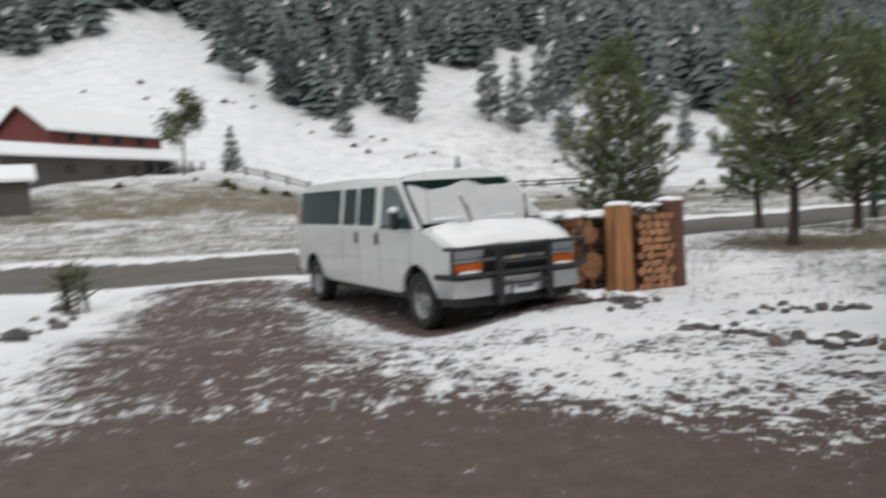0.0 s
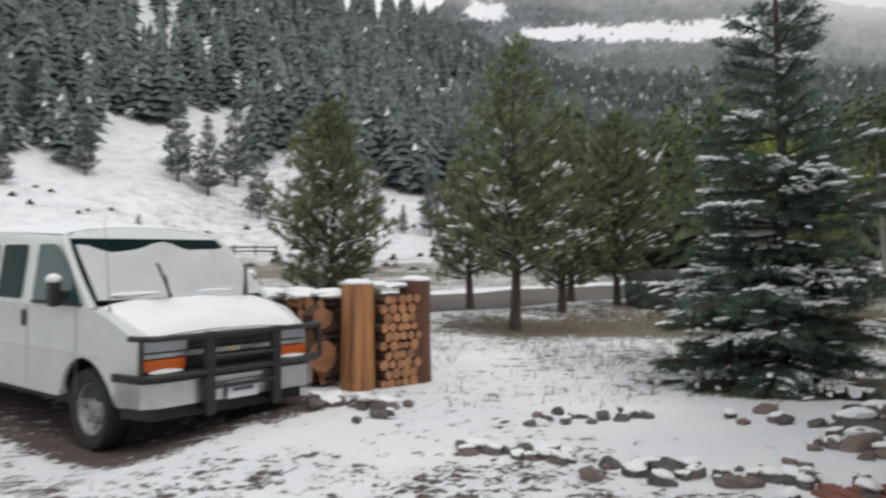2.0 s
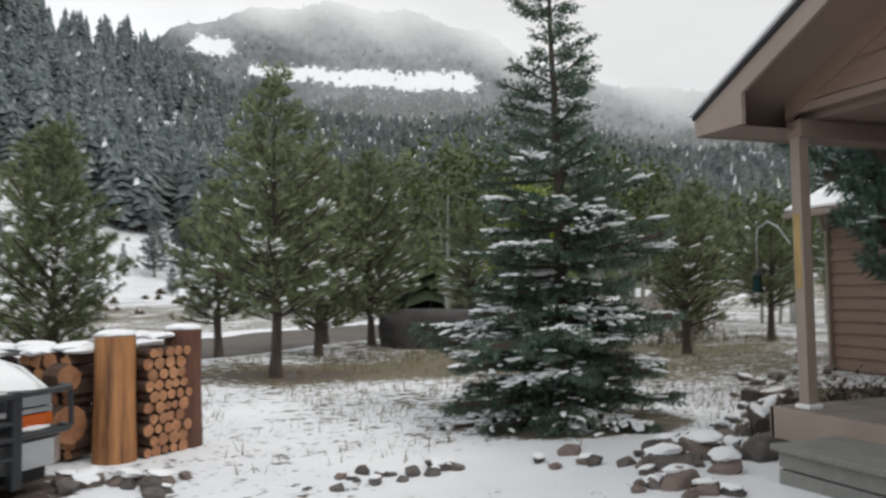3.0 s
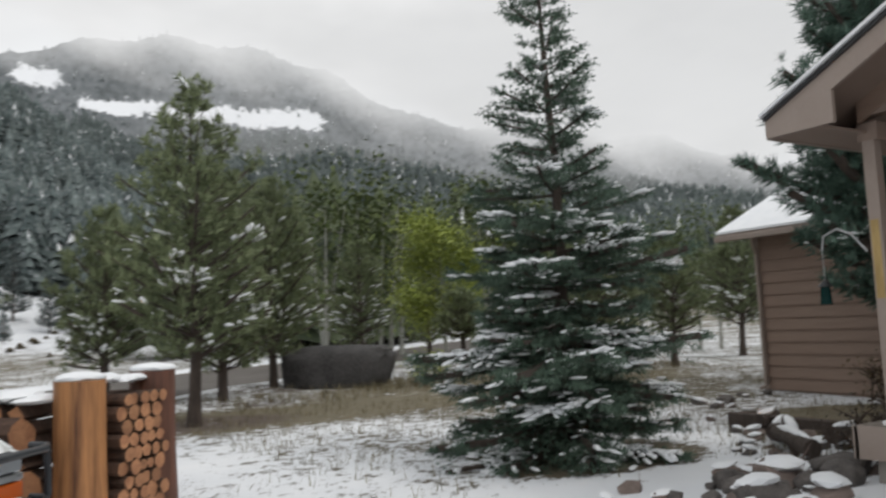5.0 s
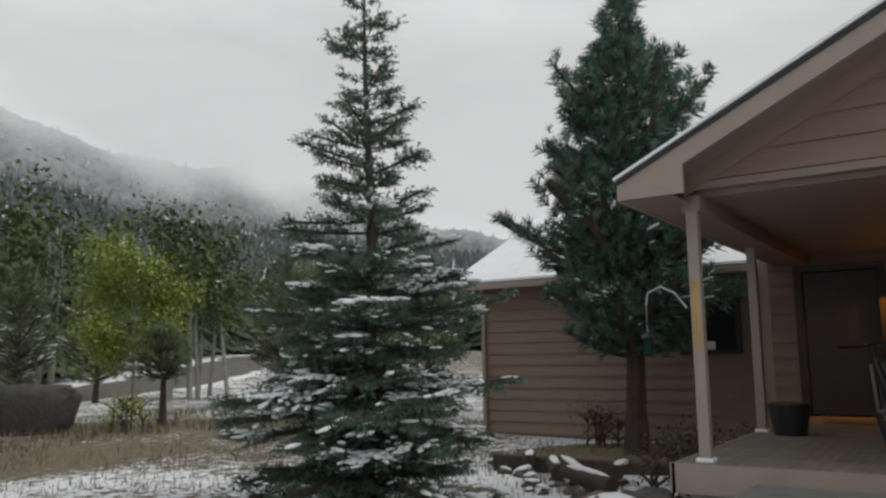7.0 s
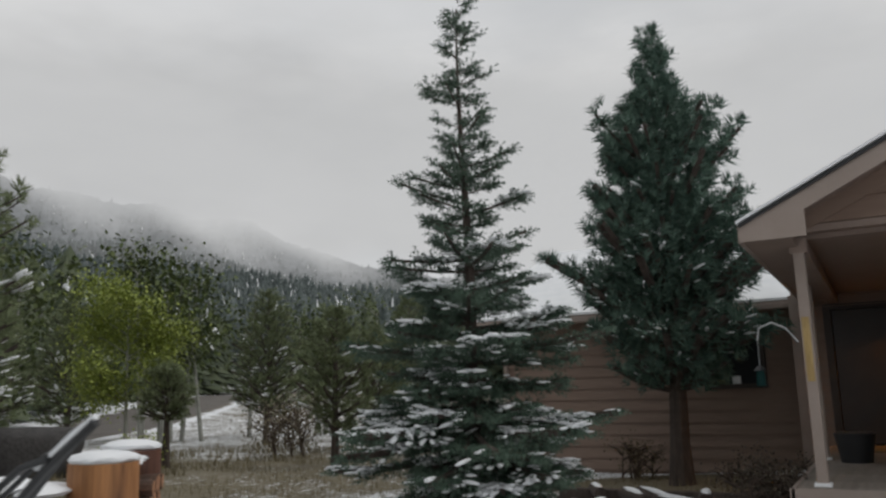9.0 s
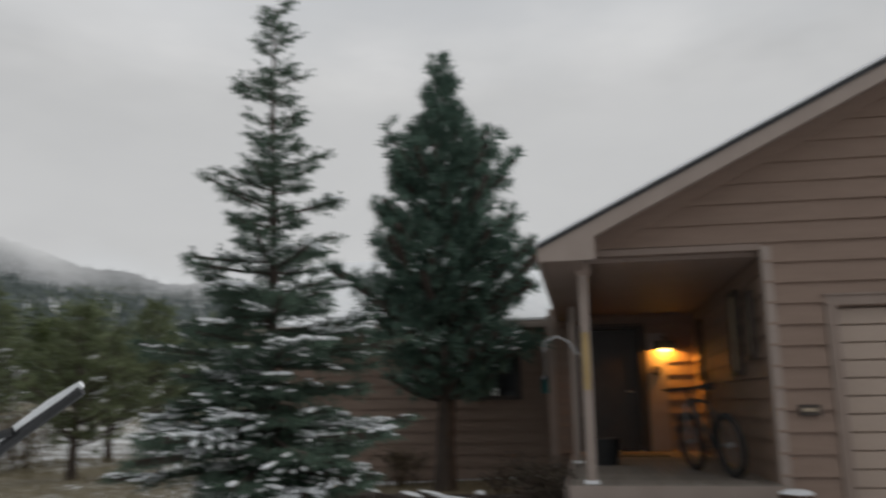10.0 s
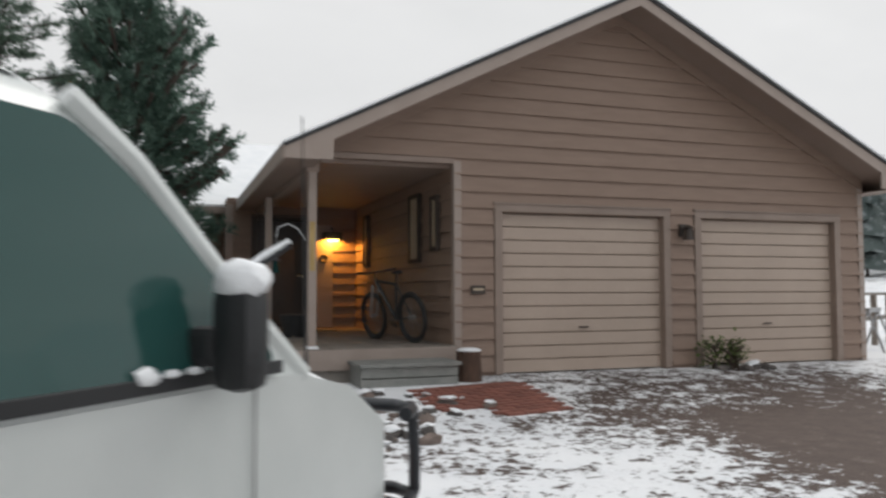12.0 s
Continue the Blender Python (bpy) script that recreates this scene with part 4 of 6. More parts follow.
    # wheels
    def wheel(cx, s):
        bm = bmesh.new()
        prof_t = [(0.235, 0.10), (0.30, 0.125), (0.345, 0.12), (0.37, 0.085), (0.372, 0), (0.37, -0.085), (0.345, -0.12), (0.30, -0.125), (0.235, -0.10)]
        seg = 40
        rings = [[bm.verts.new((cx + r * math.cos(2 * math.pi * k / seg), s * 0.82 + s * w, 0.372 + r * math.sin(2 * math.pi * k / seg))) for r, w in prof_t] for k in range(seg)]
        for k in range(seg):
            a, b = rings[k], rings[(k + 1) % seg]
            for i in range(len(prof_t) - 1):
                bm.faces.new((a[i], a[i + 1], b[i + 1], b[i]))
        tyre = part("wheel", bm, RUBBER, van, "black tyre on a grey steel wheel", True)
        bm = bmesh.new()
        prof_r = [(0.236, 0.10), (0.225, 0.085), (0.205, 0.06), (0.15, 0.035), (0.125, 0.06), (0.085, 0.075), (0.05, 0.09), (0.0, 0.092)]
        rings = [[bm.verts.new((cx + r * math.cos(2 * math.pi * k / 32), s * 0.82 + s * w, 0.372 + r * math.sin(2 * math.pi * k / 32))) for r, w in prof_r[:-1]] for k in range(32)]
        c = bm.verts.new((cx, s * 0.82 + s * 0.092, 0.372))
        for k in range(32):
            a, b = rings[k], rings[(k + 1) % 32]
            for i in range(len(prof_r) - 2):
                bm.faces.new((a[i], a[i + 1], b[i + 1], b[i]))
            bm.faces.new((a[-1], c, b[-1]))
        part("rim", bm, STEEL, tyre, "grey steel rim", True)
        for k in range(8):
            a = 2 * math.pi * k / 8
            bm = bmesh.new()
            lump(bm, (0.02, 0.006, 0.028), k, 0, 1, Matrix.Translation((cx + 0.178 * math.cos(a), s * (0.82 + 0.05), 0.372 + 0.178 * math.sin(a))))
            part("rim_hole", bm, BLACK, tyre)
        for k in range(8):
            a = 2 * math.pi * (k + 0.5) / 8
            bm = bmesh.new()
            lump(bm, (0.012, 0.016, 0.012), k, 0, 1, Matrix.Translation((cx + 0.10 * math.cos(a), s * (0.82 + 0.075), 0.372 + 0.10 * math.sin(a))))
            part("wheel_nut", bm, CHROME, tyre)
    for s in (1, -1):
        wheel(0.0, s)
        wheel(-3.94, s)
    # mirrors
    for s in (1, -1):
        bm = bmesh.new()
        box(bm, (-0.40, s * 1.085 - 0.055, 1.28), (-0.29, s * 1.085 + 0.055, 1.53), 0.045)
        mir = part("door_mirror", bm, BLACK, van, "black door mirror capped with snow", True)
        part("mirror_arm", boxes(((-0.40, min(s * 0.97, s * 1.05), 1.34), (-0.30, max(s * 0.97, s * 1.05), 1.43)), bevel=0.02), BLACK, mir)
        bm = bmesh.new()
        lump(bm, (0.065, 0.065, 0.05), 5 + s, 0.15, 3, Matrix.Translation((-0.345, s * 1.085, 1.535)))
        part("mirror_snow", bm, SNOW, mir, "cap of snow", True)
        for x in (-1.20, -1.93):
            part("door_handle", boxes(((x - 0.03, s * 0.992 - 0.012, 1.06), (x + 0.03, s * 0.992 + 0.012, 1.22)), bevel=0.008), BLACK, van)
    # wipers folded forward off the glass
    for base, tip in (((0.17, -0.22, 1.33), (0.60, -0.62, 1.68)), ((0.16, 0.62, 1.31), (0.56, 0.34, 1.66))):
        base, tip = Vector(base), Vector(tip)
        d = tip - base
        w = part("wiper", tube(bmesh.new(), [base, base + d * 0.5 + Vector((0.02, 0.0, 0.05)), base + d * 0.72], 0.012, 6), BLACK, van, "wiper arm lifted off the glass", True)
        part("wiper_blade", tube(bmesh.new(), [base + d * 0.25 + Vector((0.05, 0, -0.05)), base + d * 0.65 + Vector((0.02, 0, -0.01)), tip], 0.014, 6), BLACK, w, "", True)
        bm = bmesh.new()
        tube(bm, [base + d * 0.6 + Vector((0.02, 0, 0.012)), base + d * 0.85 + Vector((0.01, 0, 0.018)), tip + Vector((0, 0, 0.014))], [0.008, 0.014, 0.010], 6)
        part("wiper_snow", bm, SNOW, w, "", True)
    for y in (-0.55, 0.25):
        part("cowl_wiper", tube(bmesh.new(), [(0.13, y - 0.28, 1.33), (0.11, y, 1.37), (0.12, y + 0.28, 1.34)], 0.012, 6), BLACK, van)
        bm = bmesh.new()
        lump(bm, (0.035, 0.24, 0.022), 4 + y, 0.25, 3, Matrix.Translation((0.135, y, 1.395)))
        part("wiper_snow", bm, SNOW, van, "ridge of snow on the wiper", True)
    part("antenna", tube(bmesh.new(), [(0.28, -0.88, 1.24), (0.275, -0.885, 1.33), (0.22, -0.90, 2.05)], [0.012, 0.004, 0.002], 6), BLACK, van, "thin whip antenna")
    # seats seen through the glass
    for x in (-0.95, -1.95, -2.85, -3.75):
        for y in (-0.45, 0.45):
            seat = part("seat", boxes(((x - 0.25, y - 0.24, 0.75), (x + 0.25, y + 0.24, 0.92)), ((x - 0.32, y - 0.24, 0.92), (x - 0.18, y + 0.24, 1.48)), bevel=0.04), BLACK, van, "dark seat")
            part("headrest", boxes(((x - 0.33, y - 0.13, 1.50), (x - 0.23, y + 0.13, 1.68)), bevel=0.03), BLACK, seat)
    part("interior_floor", boxes(((-4.6, -0.88, 0.64), (0.1, 0.88, 0.68))), BLACK, van)
    part("dashboard", boxes(((-0.25, -0.85, 0.95), (0.0, 0.85, 1.26)), bevel=0.04), BLACK, van)


k = Mat("dark_reflective_glass", 0.05)
k.color((0.008, 0.030, 0.028))
k.b.inputs["Specular IOR Level"].default_value = 0.04
GLASSDARK = k.m
# cab glass: lighter copy of the panes, a teal reflection put into its colour
k = Mat("cab_glass_reflection_tint", 0.05)
k.color((0.021, 0.068, 0.062))
k.b.inputs["Specular IOR Level"].default_value = 0.5
CABGLASS = k.m
build_van()


# ---- woodpile ----
def log_post(x, y, r, h, mat, label):
    p = thing("log_post", label, "log post", pose(x, y, zg(x, y)), "log posts")
    bm = bmesh.new()
    seg = 28
    rings = []
    for i, z in enumerate(np.linspace(-0.05, h, 9)):
        flare = 1 + 0.10 * max(0, 1 - i / 4)
        rings.append([bm.verts.new((r * flare * (1 + 0.035 * noise.noise(Vector((math.cos(a) * 2, math.sin(a) * 2, z + x)))) * math.cos(a), r * flare * (1 + 0.035 * noise.noise(Vector((math.cos(a) * 2, math.sin(a) * 2, z + x)))) * math.sin(a), z)) for a in np.linspace(0, 2 * math.pi, seg, endpoint=False)])
    for a, b in zip(rings, rings[1:]):
        for k in range(seg):
            bm.faces.new((a[k], a[(k + 1) % seg], b[(k + 1) % seg], b[k]))
    bm.faces.new(rings[-1])
    part("trunk", bm, mat, p, "", True)
    bm = bmesh.new()
    lump(bm, (r * 1.02, r * 1.02, 0.045), 2 + x, 0.10, 3, Matrix.Translation((0, 0, h + 0.02)))
    part("snow_cap", bm, SNOW, p, "flat cap of snow", True)


def build_woodpile():
    rnd = random.Random(4)
    log_post(-1.10, 11.47, 0.185, 1.17, POSTWOOD, "peeled orange log post capped with snow")
    log_post(-0.47, 12.00, 0.185, 1.19, POSTDARK, "dark red weathered log post capped with snow")
    # short end stack of round logs between the posts, sawn ends out
    a, b = Vector((-1.10, 11.47)), Vector((-0.47, 12.00))
    along = (b - a).normalized()
    back = Vector((-along.y, along.x))
    mid = (a + b) / 2

    def log(center, z, r, length, group, end_mat=LOGEND, axis=back, split=False):
        sides = 4 if split else 10
        bm = bmesh.new()
        rot = rnd.random() * 6
        prof = [(r * rnd.uniform(0.86, 1.1) * math.cos(2 * math.pi * k / sides + rot), r * rnd.uniform(0.86, 1.1) * math.sin(2 * math.pi * k / sides + rot)) for k in range(sides)]
        side = Vector((axis.y, -axis.x))
        f0 = [bm.verts.new((center.x + side.x * u - axis.x * length / 2, center.y + side.y * u - axis.y * length / 2, z + w)) for u, w in prof]
        f1 = [bm.verts.new((center.x + side.x * u + axis.x * length / 2, center.y + side.y * u + axis.y * length / 2, z + w)) for u, w in prof]
        for k in range(sides):
            bm.faces.new((f0[k], f0[(k + 1) % sides], f1[(k + 1) % sides], f1[k]))
        e0, e1 = bm.faces.new(f0[::-1]), bm.faces.new(f1)
        e0.material_index = e1.material_index = 1
        ob = finish("firewood_log", bm, [BARKLOG, end_mat])
        tagged(ob, "round of firewood with an orange sawn end" if not split else "split piece of firewood in the stack", "log", group)
    z = zg(mid.x, mid.y) + 0.05
    row = 0
    while z < 1.10:
        r = rnd.uniform(0.045, 0.062)
        span = 0.50
        u = -span / 2 + (0.05 if row % 2 else 0.0)
        while u < span / 2:
            r = rnd.uniform(0.043, 0.066)
            c = mid + along * (u + r)
            log(c, z, r, 0.42 + rnd.uniform(-0.04, 0.04), "logs between the posts")
            u += 2 * r + 0.004
        z += 0.105
        row += 1
    # the long stack that runs back behind the van
    d = Vector((-0.80, 0.60))
    n = Vector((-d.y, d.x))
    start = Vector((-1.32, 11.66))
    for i in range(17):
        for j in range(8):
            r = rnd.uniform(0.06, 0.10)
            c = start + d * (0.10 + i * 0.17) + d * rnd.uniform(-0.02, 0.02)
            zz = zg(c.x, c.y) + 0.07 + j * 0.125
            if zz > 0.98 + 0.06 * math.sin(i):
                continue
            log(c, zz, r, 0.42 + rnd.uniform(-0.05, 0.05), "logs of the long stack", axis=Vector((n.x, n.y)), split=rnd.random() < 0.5)
    # two large rounds leaning at the end of the long stack
    for u, zz, r in ((0.05, 0.82, 0.13), (0.05, 0.40, 0.19)):
        c = start + Vector((-0.28, -0.18)) * 1.0 + along * 0.05
        log(c, zz, r, 0.22, "large rounds by the post", axis=Vector((along.y, -along.x)))
    bm = bmesh.new()
    for i in range(26):
        c = start + d * (0.05 + i * 0.115)
        lump(bm, (0.13 + 0.04 * rnd.random(), 0.24, 0.035 + 0.02 * rnd.random()), i * 1.7, 0.3, 2, Matrix.Translation((c.x + rnd.uniform(-0.05, 0.05), c.y + rnd.uniform(-0.05, 0.05), 1.07 + 0.03 * math.sin(i * 1.3))) @ Matrix.Rotation(math.atan2(d.y, d.x), 4, "Z"))
    tagged(finish("stack_snow", bm, SNOW, None, "", True), "lumpy snow lying along the long woodpile", "snow", kind="stuff")
    bm = bmesh.new()
    for i in range(5):
        c = mid + along * (-0.2 + i * 0.1)
        lump(bm, (0.09, 0.17, 0.035), i * 2.1, 0.3, 2, Matrix.Translation((c.x, c.y, 1.17 + 0.03 * rnd.random())))
    tagged(finish("stack_snow", bm, SNOW, None, "", True), "snow lying on the logs between the posts", "snow", kind="stuff")


build_woodpile()


# ---- trees ----
def blades(pos, dirs, size, template, faces, widen=1.0):
    """Copies of a small template laid along directions: arrays of vertices and faces."""
    d = dirs / np.linalg.norm(dirs, axis=1, keepdims=True)
    up = np.where(np.abs(d[:, 2:3]) > 0.95, np.array([[1.0, 0, 0]]), np.array([[0, 0, 1.0]]))
    u = np.cross(d, up)
    u /= np.linalg.norm(u, axis=1, keepdims=True)
    w = np.cross(u, d)
    t = np.asarray(template)
    s = size[:, None, None]
    v = pos[:, None, :] + s * (t[None, :, 0:1] * d[:, None, :] + widen * (t[None, :, 1:2] * u[:, None, :] + t[None, :, 2:3] * w[:, None, :]))
    f = np.asarray(faces)[None, :, :] + (np.arange(len(pos)) * len(t))[:, None, None]
    return v.reshape(-1, 3), f.reshape(-1, np.asarray(faces).shape[1])


def sprig_template(n, spread, length, rng, forward=0.5):
    """A twig with n thin needles standing out all round; triangles only."""
    v, f = [], []
    for i in range(n):
        x = (i + 0.5) / n
        a = rng.uniform(0, 2 * np.pi)
        r = spread * (1.0 - 0.45 * x)
        wv = 0.045
        dy, dz = np.cos(a), np.sin(a)
        b = len(v)
        v += [(x * length - wv, -dz * wv * 0.4, dy * wv * 0.4), (x * length + wv, dz * wv * 0.4, -dy * wv * 0.4), (x * length + forward * r, dy * r, dz * r)]
        f.append((b, b + 1, b + 2))
    return v, f


def snow_template(rng):
    """A small drift: a flattened blob along a twig."""
    bm = bmesh.new()
    bmesh.ops.create_icosphere(bm, subdivisions=1, radius=0.5)
    v = [(q.co.x * 1.55 + 0.35, q.co.y * 0.50 * (1 + 0.5 * noise.noise(q.co * 3)), q.co.z * 0.26 * (1 + 0.5 * noise.noise(q.co * 4)) + 0.08) for q in bm.verts]
    f = [[q.index for q in p.verts] for p in bm.faces]
    bm.free()
    return v, f


def conifer(name, h, radius, base, seed, style, label, place, group="", snow=0.3, needles=SPRUCE, whorls=30, per=7, density=1.0, trunk_r=None, profile=None, sweep=0.25, snow_size=0.6):
    """A conifer from real twigs: style 'spruce' has short needles on flat sprays, 'pine' long needles in tufts."""
    rng = np.random.default_rng(seed)
    tree = thing(name, label, "tree", pose(place[0], place[1], zg(*place) - 0.03, 0, 0, 0), group)
    tr = trunk_r or h * 0.016
    bm = bmesh.new()
    pts = [(0.03 * math.sin(z * 1.3 + seed), 0.03 * math.cos(z * 1.1), z) for z in np.linspace(0, h * 0.98, 12)]
    tube(bm, pts, [max(tr * (1 - 0.95 * i / 11) * (1.25 if i == 0 else 1), 0.008) for i in range(12)], 9)
    twig_p, twig_d, twig_s, twig_z = [], [], [], []
    limbs = []
    for wl in range(whorls):
        t = (wl + 0.3 * rng.random()) / whorls
        z = base + (h - base) * t
        prof_r = profile(t) if profile else (1 - t) ** 0.85
        sparse = float(smooth(0.28, 0.6, t)) if style == "spruce" else 0.0
        n = max(3, int(per * (0.75 + 0.5 * rng.random()) * (0.6 + 0.4 * (1 - t)) * (1 - 0.42 * sparse)))
        az0 = rng.random() * 6.28
        for b in range(n):
            z = base + (h - base) * t + rng.uniform(-0.6, 0.6) * (h - base) / whorls
            az = az0 + 6.283 * b / n + rng.normal(0, 0.18)
            ln = max(0.10, radius * prof_r * (rng.uniform(0.6 - 0.2 * sparse, 1.22 + 0.1 * sparse) if style == "spruce" else rng.uniform(0.55, 1.25 - 0.2 * (sweep > 0.4))))
            if style == "spruce":
                rise = 0.75 * t - 0.25 + rng.normal(0, 0.07)
                curl = 0.30 * (1 - t)
            else:
                rise = 0.25 + 0.55 * t - 0.5 * (sweep - 0.25) + rng.normal(0, 0.12)
                curl = sweep
            d = np.array([math.cos(az), math.sin(az), rise])
            d /= np.linalg.norm(d)
            k = max(3, int(ln / 0.16))
            s = np.linspace(0.0, 1.0, k + 1)
            path = np.array([0, 0, z]) + ln * (s[:, None] * d + np.stack([0 * s, 0 * s, curl * (s ** 2) * 0.6 - (0.12 * s * (1 - t) if style == "spruce" else 0)], -1))
            limbs.append((path, max(0.006, tr * 0.30 * (1 - t) * ln / max(radius, 0.1) + 0.005)))
            side = np.array([-math.sin(az), math.cos(az), 0.0])
            m = max(3, int((ln / (0.085 if style == "spruce" else 0.13)) * density))
            m = max(3, int(m * (1 - 0.08 * sparse)))
            q = rng.uniform(0.06 if style == "spruce" else 0.22, 1.0, m) ** 0.8
            pos = np.array([np.interp(q, s, path[:, c]) for c in range(3)]).T
            sgn = rng.choice([-1.0, 1.0], m)
            if style == "spruce":
                reach = np.minimum(0.42 - 0.22 * sparse, 0.55 * ln * (1.05 - q) + 0.07) * rng.uniform(0.7, 1.1, m)
                dd = d * 0.75 + (sgn * 0.75)[:, None] * side + np.stack([0 * q, 0 * q, rng.normal(-0.03 + 0.25 * t, 0.14, m)], -1)
                # lay several twigs along each side spray
                for fr in (0.0, 0.45, 0.9):
                    keep = reach > fr * 0.22
                    twig_p.append((pos + dd * (reach * fr)[:, None])[keep])
                    twig_d.append((dd + rng.normal(0, 0.25, dd.shape))[keep])
                    twig_s.append((rng.uniform(0.13, 0.2, m) * (1 - 0.15 * fr))[keep])
            else:
                reach = np.minimum(0.35, 0.4 * ln) * rng.random(m)
                off = (sgn * reach)[:, None] * side + rng.normal(0, 0.07, (m, 3))
                twig_p.append(pos + off)
                dd = d[None, :] * 0.8 + (sgn * 0.5)[:, None] * side + np.stack([0 * q, 0 * q, rng.uniform(0.1, 0.9, m)], -1)
                twig_d.append(dd + rng.normal(0, 0.2, dd.shape))
                twig_s.append(rng.uniform(0.20, 0.32, m))
            # leading tip
            twig_p.append(path[-1:] - d * 0.05)
            twig_d.append(d[None, :])
            twig_s.append(np.array([0.2]))
    for path, r in limbs:
        tube(bm, [tuple(p) for p in path[:: max(1, len(path) // 3)]] + [tuple(path[-1])], r, 4, False)
    part("trunk", bm, BARK, tree, "", True)
    tp, td, ts = np.concatenate(twig_p), np.concatenate(twig_d), np.concatenate(twig_s)
    if style == "spruce":
        tem, fc = sprig_template(15, 0.36, 1.0, rng, 0.35)
    else:
        tem, fc = sprig_template(18, 0.62, 0.55, rng, 0.75)
    v, f = blades(tp, td, ts, tem, fc)
    link_mesh("crown", mesh_from("crown", v, f), needles, tree)
    if snow > 0:
        zt = tp[:, 2] / h
        chance = snow * np.clip(1.35 - 1.9 * zt, 0.04, 1.0)
        patch = 0.5 + 0.5 * np.sin(tp[:, 0] * 3.3 + seed) * np.sin(tp[:, 1] * 3.1 + 1.0) * np.cos(tp[:, 2] * 5.2)
        outer = np.hypot(tp[:, 0], tp[:, 1]) / (radius * np.maximum(0.15, 1 - zt))
        keep = rng.random(len(tp)) < chance * np.where(patch > 0.58, 2.8, 0.06) * np.clip(outer, 0.2, 1.1)
        st, sf = snow_template(rng)
        dd = td[keep].copy()
        dd[:, 2] *= 0.4
        v, f = blades(tp[keep] + np.array([0, 0, 0.022]), dd, ts[keep] * rng.uniform(0.6, 1.2, keep.sum()) * snow_size, st, sf)
        me = mesh_from("snow", v, f)
        me.polygons.foreach_set("use_smooth", [True] * len(me.polygons))
        tagged(link_mesh("snow", me, SNOW, tree, "patches of fresh snow on the boughs"), kind="stuff")
    return tree


conifer("spruce_tree", 6.2, 1.0, 0.04, 11, "spruce", "tall blue-green spruce with snow on its lower boughs", (3.76, 11.66), snow=0.75, whorls=42, per=10, density=2.3, snow_size=0.85,
        profile=lambda t: float(np.interp(t, [0, 0.1, 0.25, 0.4, 0.5, 0.65, 0.8, 0.9, 1.0], [1.24, 1.24, 1.10, 0.86, 0.66, 0.50, 0.34, 0.21, 0.04])) * (1.0 + 0.24 * math.sin(t * 44)))
conifer("pine_tree", 7.4, 1.0, 1.5, 5, "pine", "dense dark ponderosa pine beside the house wing", (8.75, 10.54), snow=0.22, needles=PINE, whorls=30, per=9, density=3.2, trunk_r=0.17, sweep=0.45, snow_size=0.5,
        profile=lambda t: float(np.interp(t, [0, 0.10, 0.27, 0.43, 0.58, 0.68, 0.80, 0.90, 1.0], [1.05, 1.55, 1.70, 1.45, 1.20, 0.85, 0.46, 0.24, 0.05])) * (0.94 + 0.22 * math.sin(t * 37)))


def leafy(name, h, radius, seed, label, place, leaves, category="tree", group="", stems=1, n=2600, size=0.11, bark=BARK, low=0.3):
    """A broad-leaved tree or bush: stems, limbs and many small leaves in uneven clumps."""
    rng = np.random.default_rng(seed)
    tree = thing(name, label, category, pose(place[0], place[1], zg(*place) - 0.02), group)
    clumps = []
    for sidx in range(stems):
        bm = bmesh.new()
        bx, by = (0, 0) if stems == 1 else rng.normal(0, radius * 0.35, 2)
        hh = h * rng.uniform(0.8, 1.0)
        top = (bx + rng.normal(0, 0.1 * radius), by + rng.normal(0, 0.1 * radius), hh * 0.95)
        tube(bm, [(bx, by, 0), ((bx + top[0]) / 2, (by + top[1]) / 2, hh * 0.5), top], [h * 0.012 + 0.015, h * 0.008 + 0.008, 0.006], 6)
        for b in range(max(5, 16 // stems)):
            t = rng.uniform(low, 0.95)
            az = rng.random() * 6.28
            ln = radius * (1.1 - 0.75 * abs(t - 0.45)) * rng.uniform(0.6, 1.1) / (1 if stems == 1 else 1.6)
            p0 = np.array([bx + (top[0] - bx) * t, by + (top[1] - by) * t, hh * t])
            p1 = p0 + ln * np.array([math.cos(az), math.sin(az), 0.55])
            tube(bm, [tuple(p0), tuple((p0 + p1) / 2 + [0, 0, 0.05 * ln]), tuple(p1)], [0.02, 0.012, 0.005], 5)
            for q in (0.45, 0.75, 1.0):
                clumps.append(p0 + (p1 - p0) * q)
        part("trunk" if stems == 1 else "stem", bm, bark, tree, "", True)
    c = np.array(clumps)[rng.integers(0, len(clumps), n)] + rng.normal(0, radius * 0.17, (n, 3))
    d = rng.normal(0, 1, (n, 3))
    tem = [(0, 0, 0), (0.5, 0.35, 0.06), (1, 0, 0), (0.5, -0.35, 0.06)]
    v, f = blades(c, d, rng.uniform(0.6, 1.2, n) * size, tem, [(0, 1, 2, 3)])
    link_mesh("crown", mesh_from("crown", v, f), leaves, tree)
    return tree


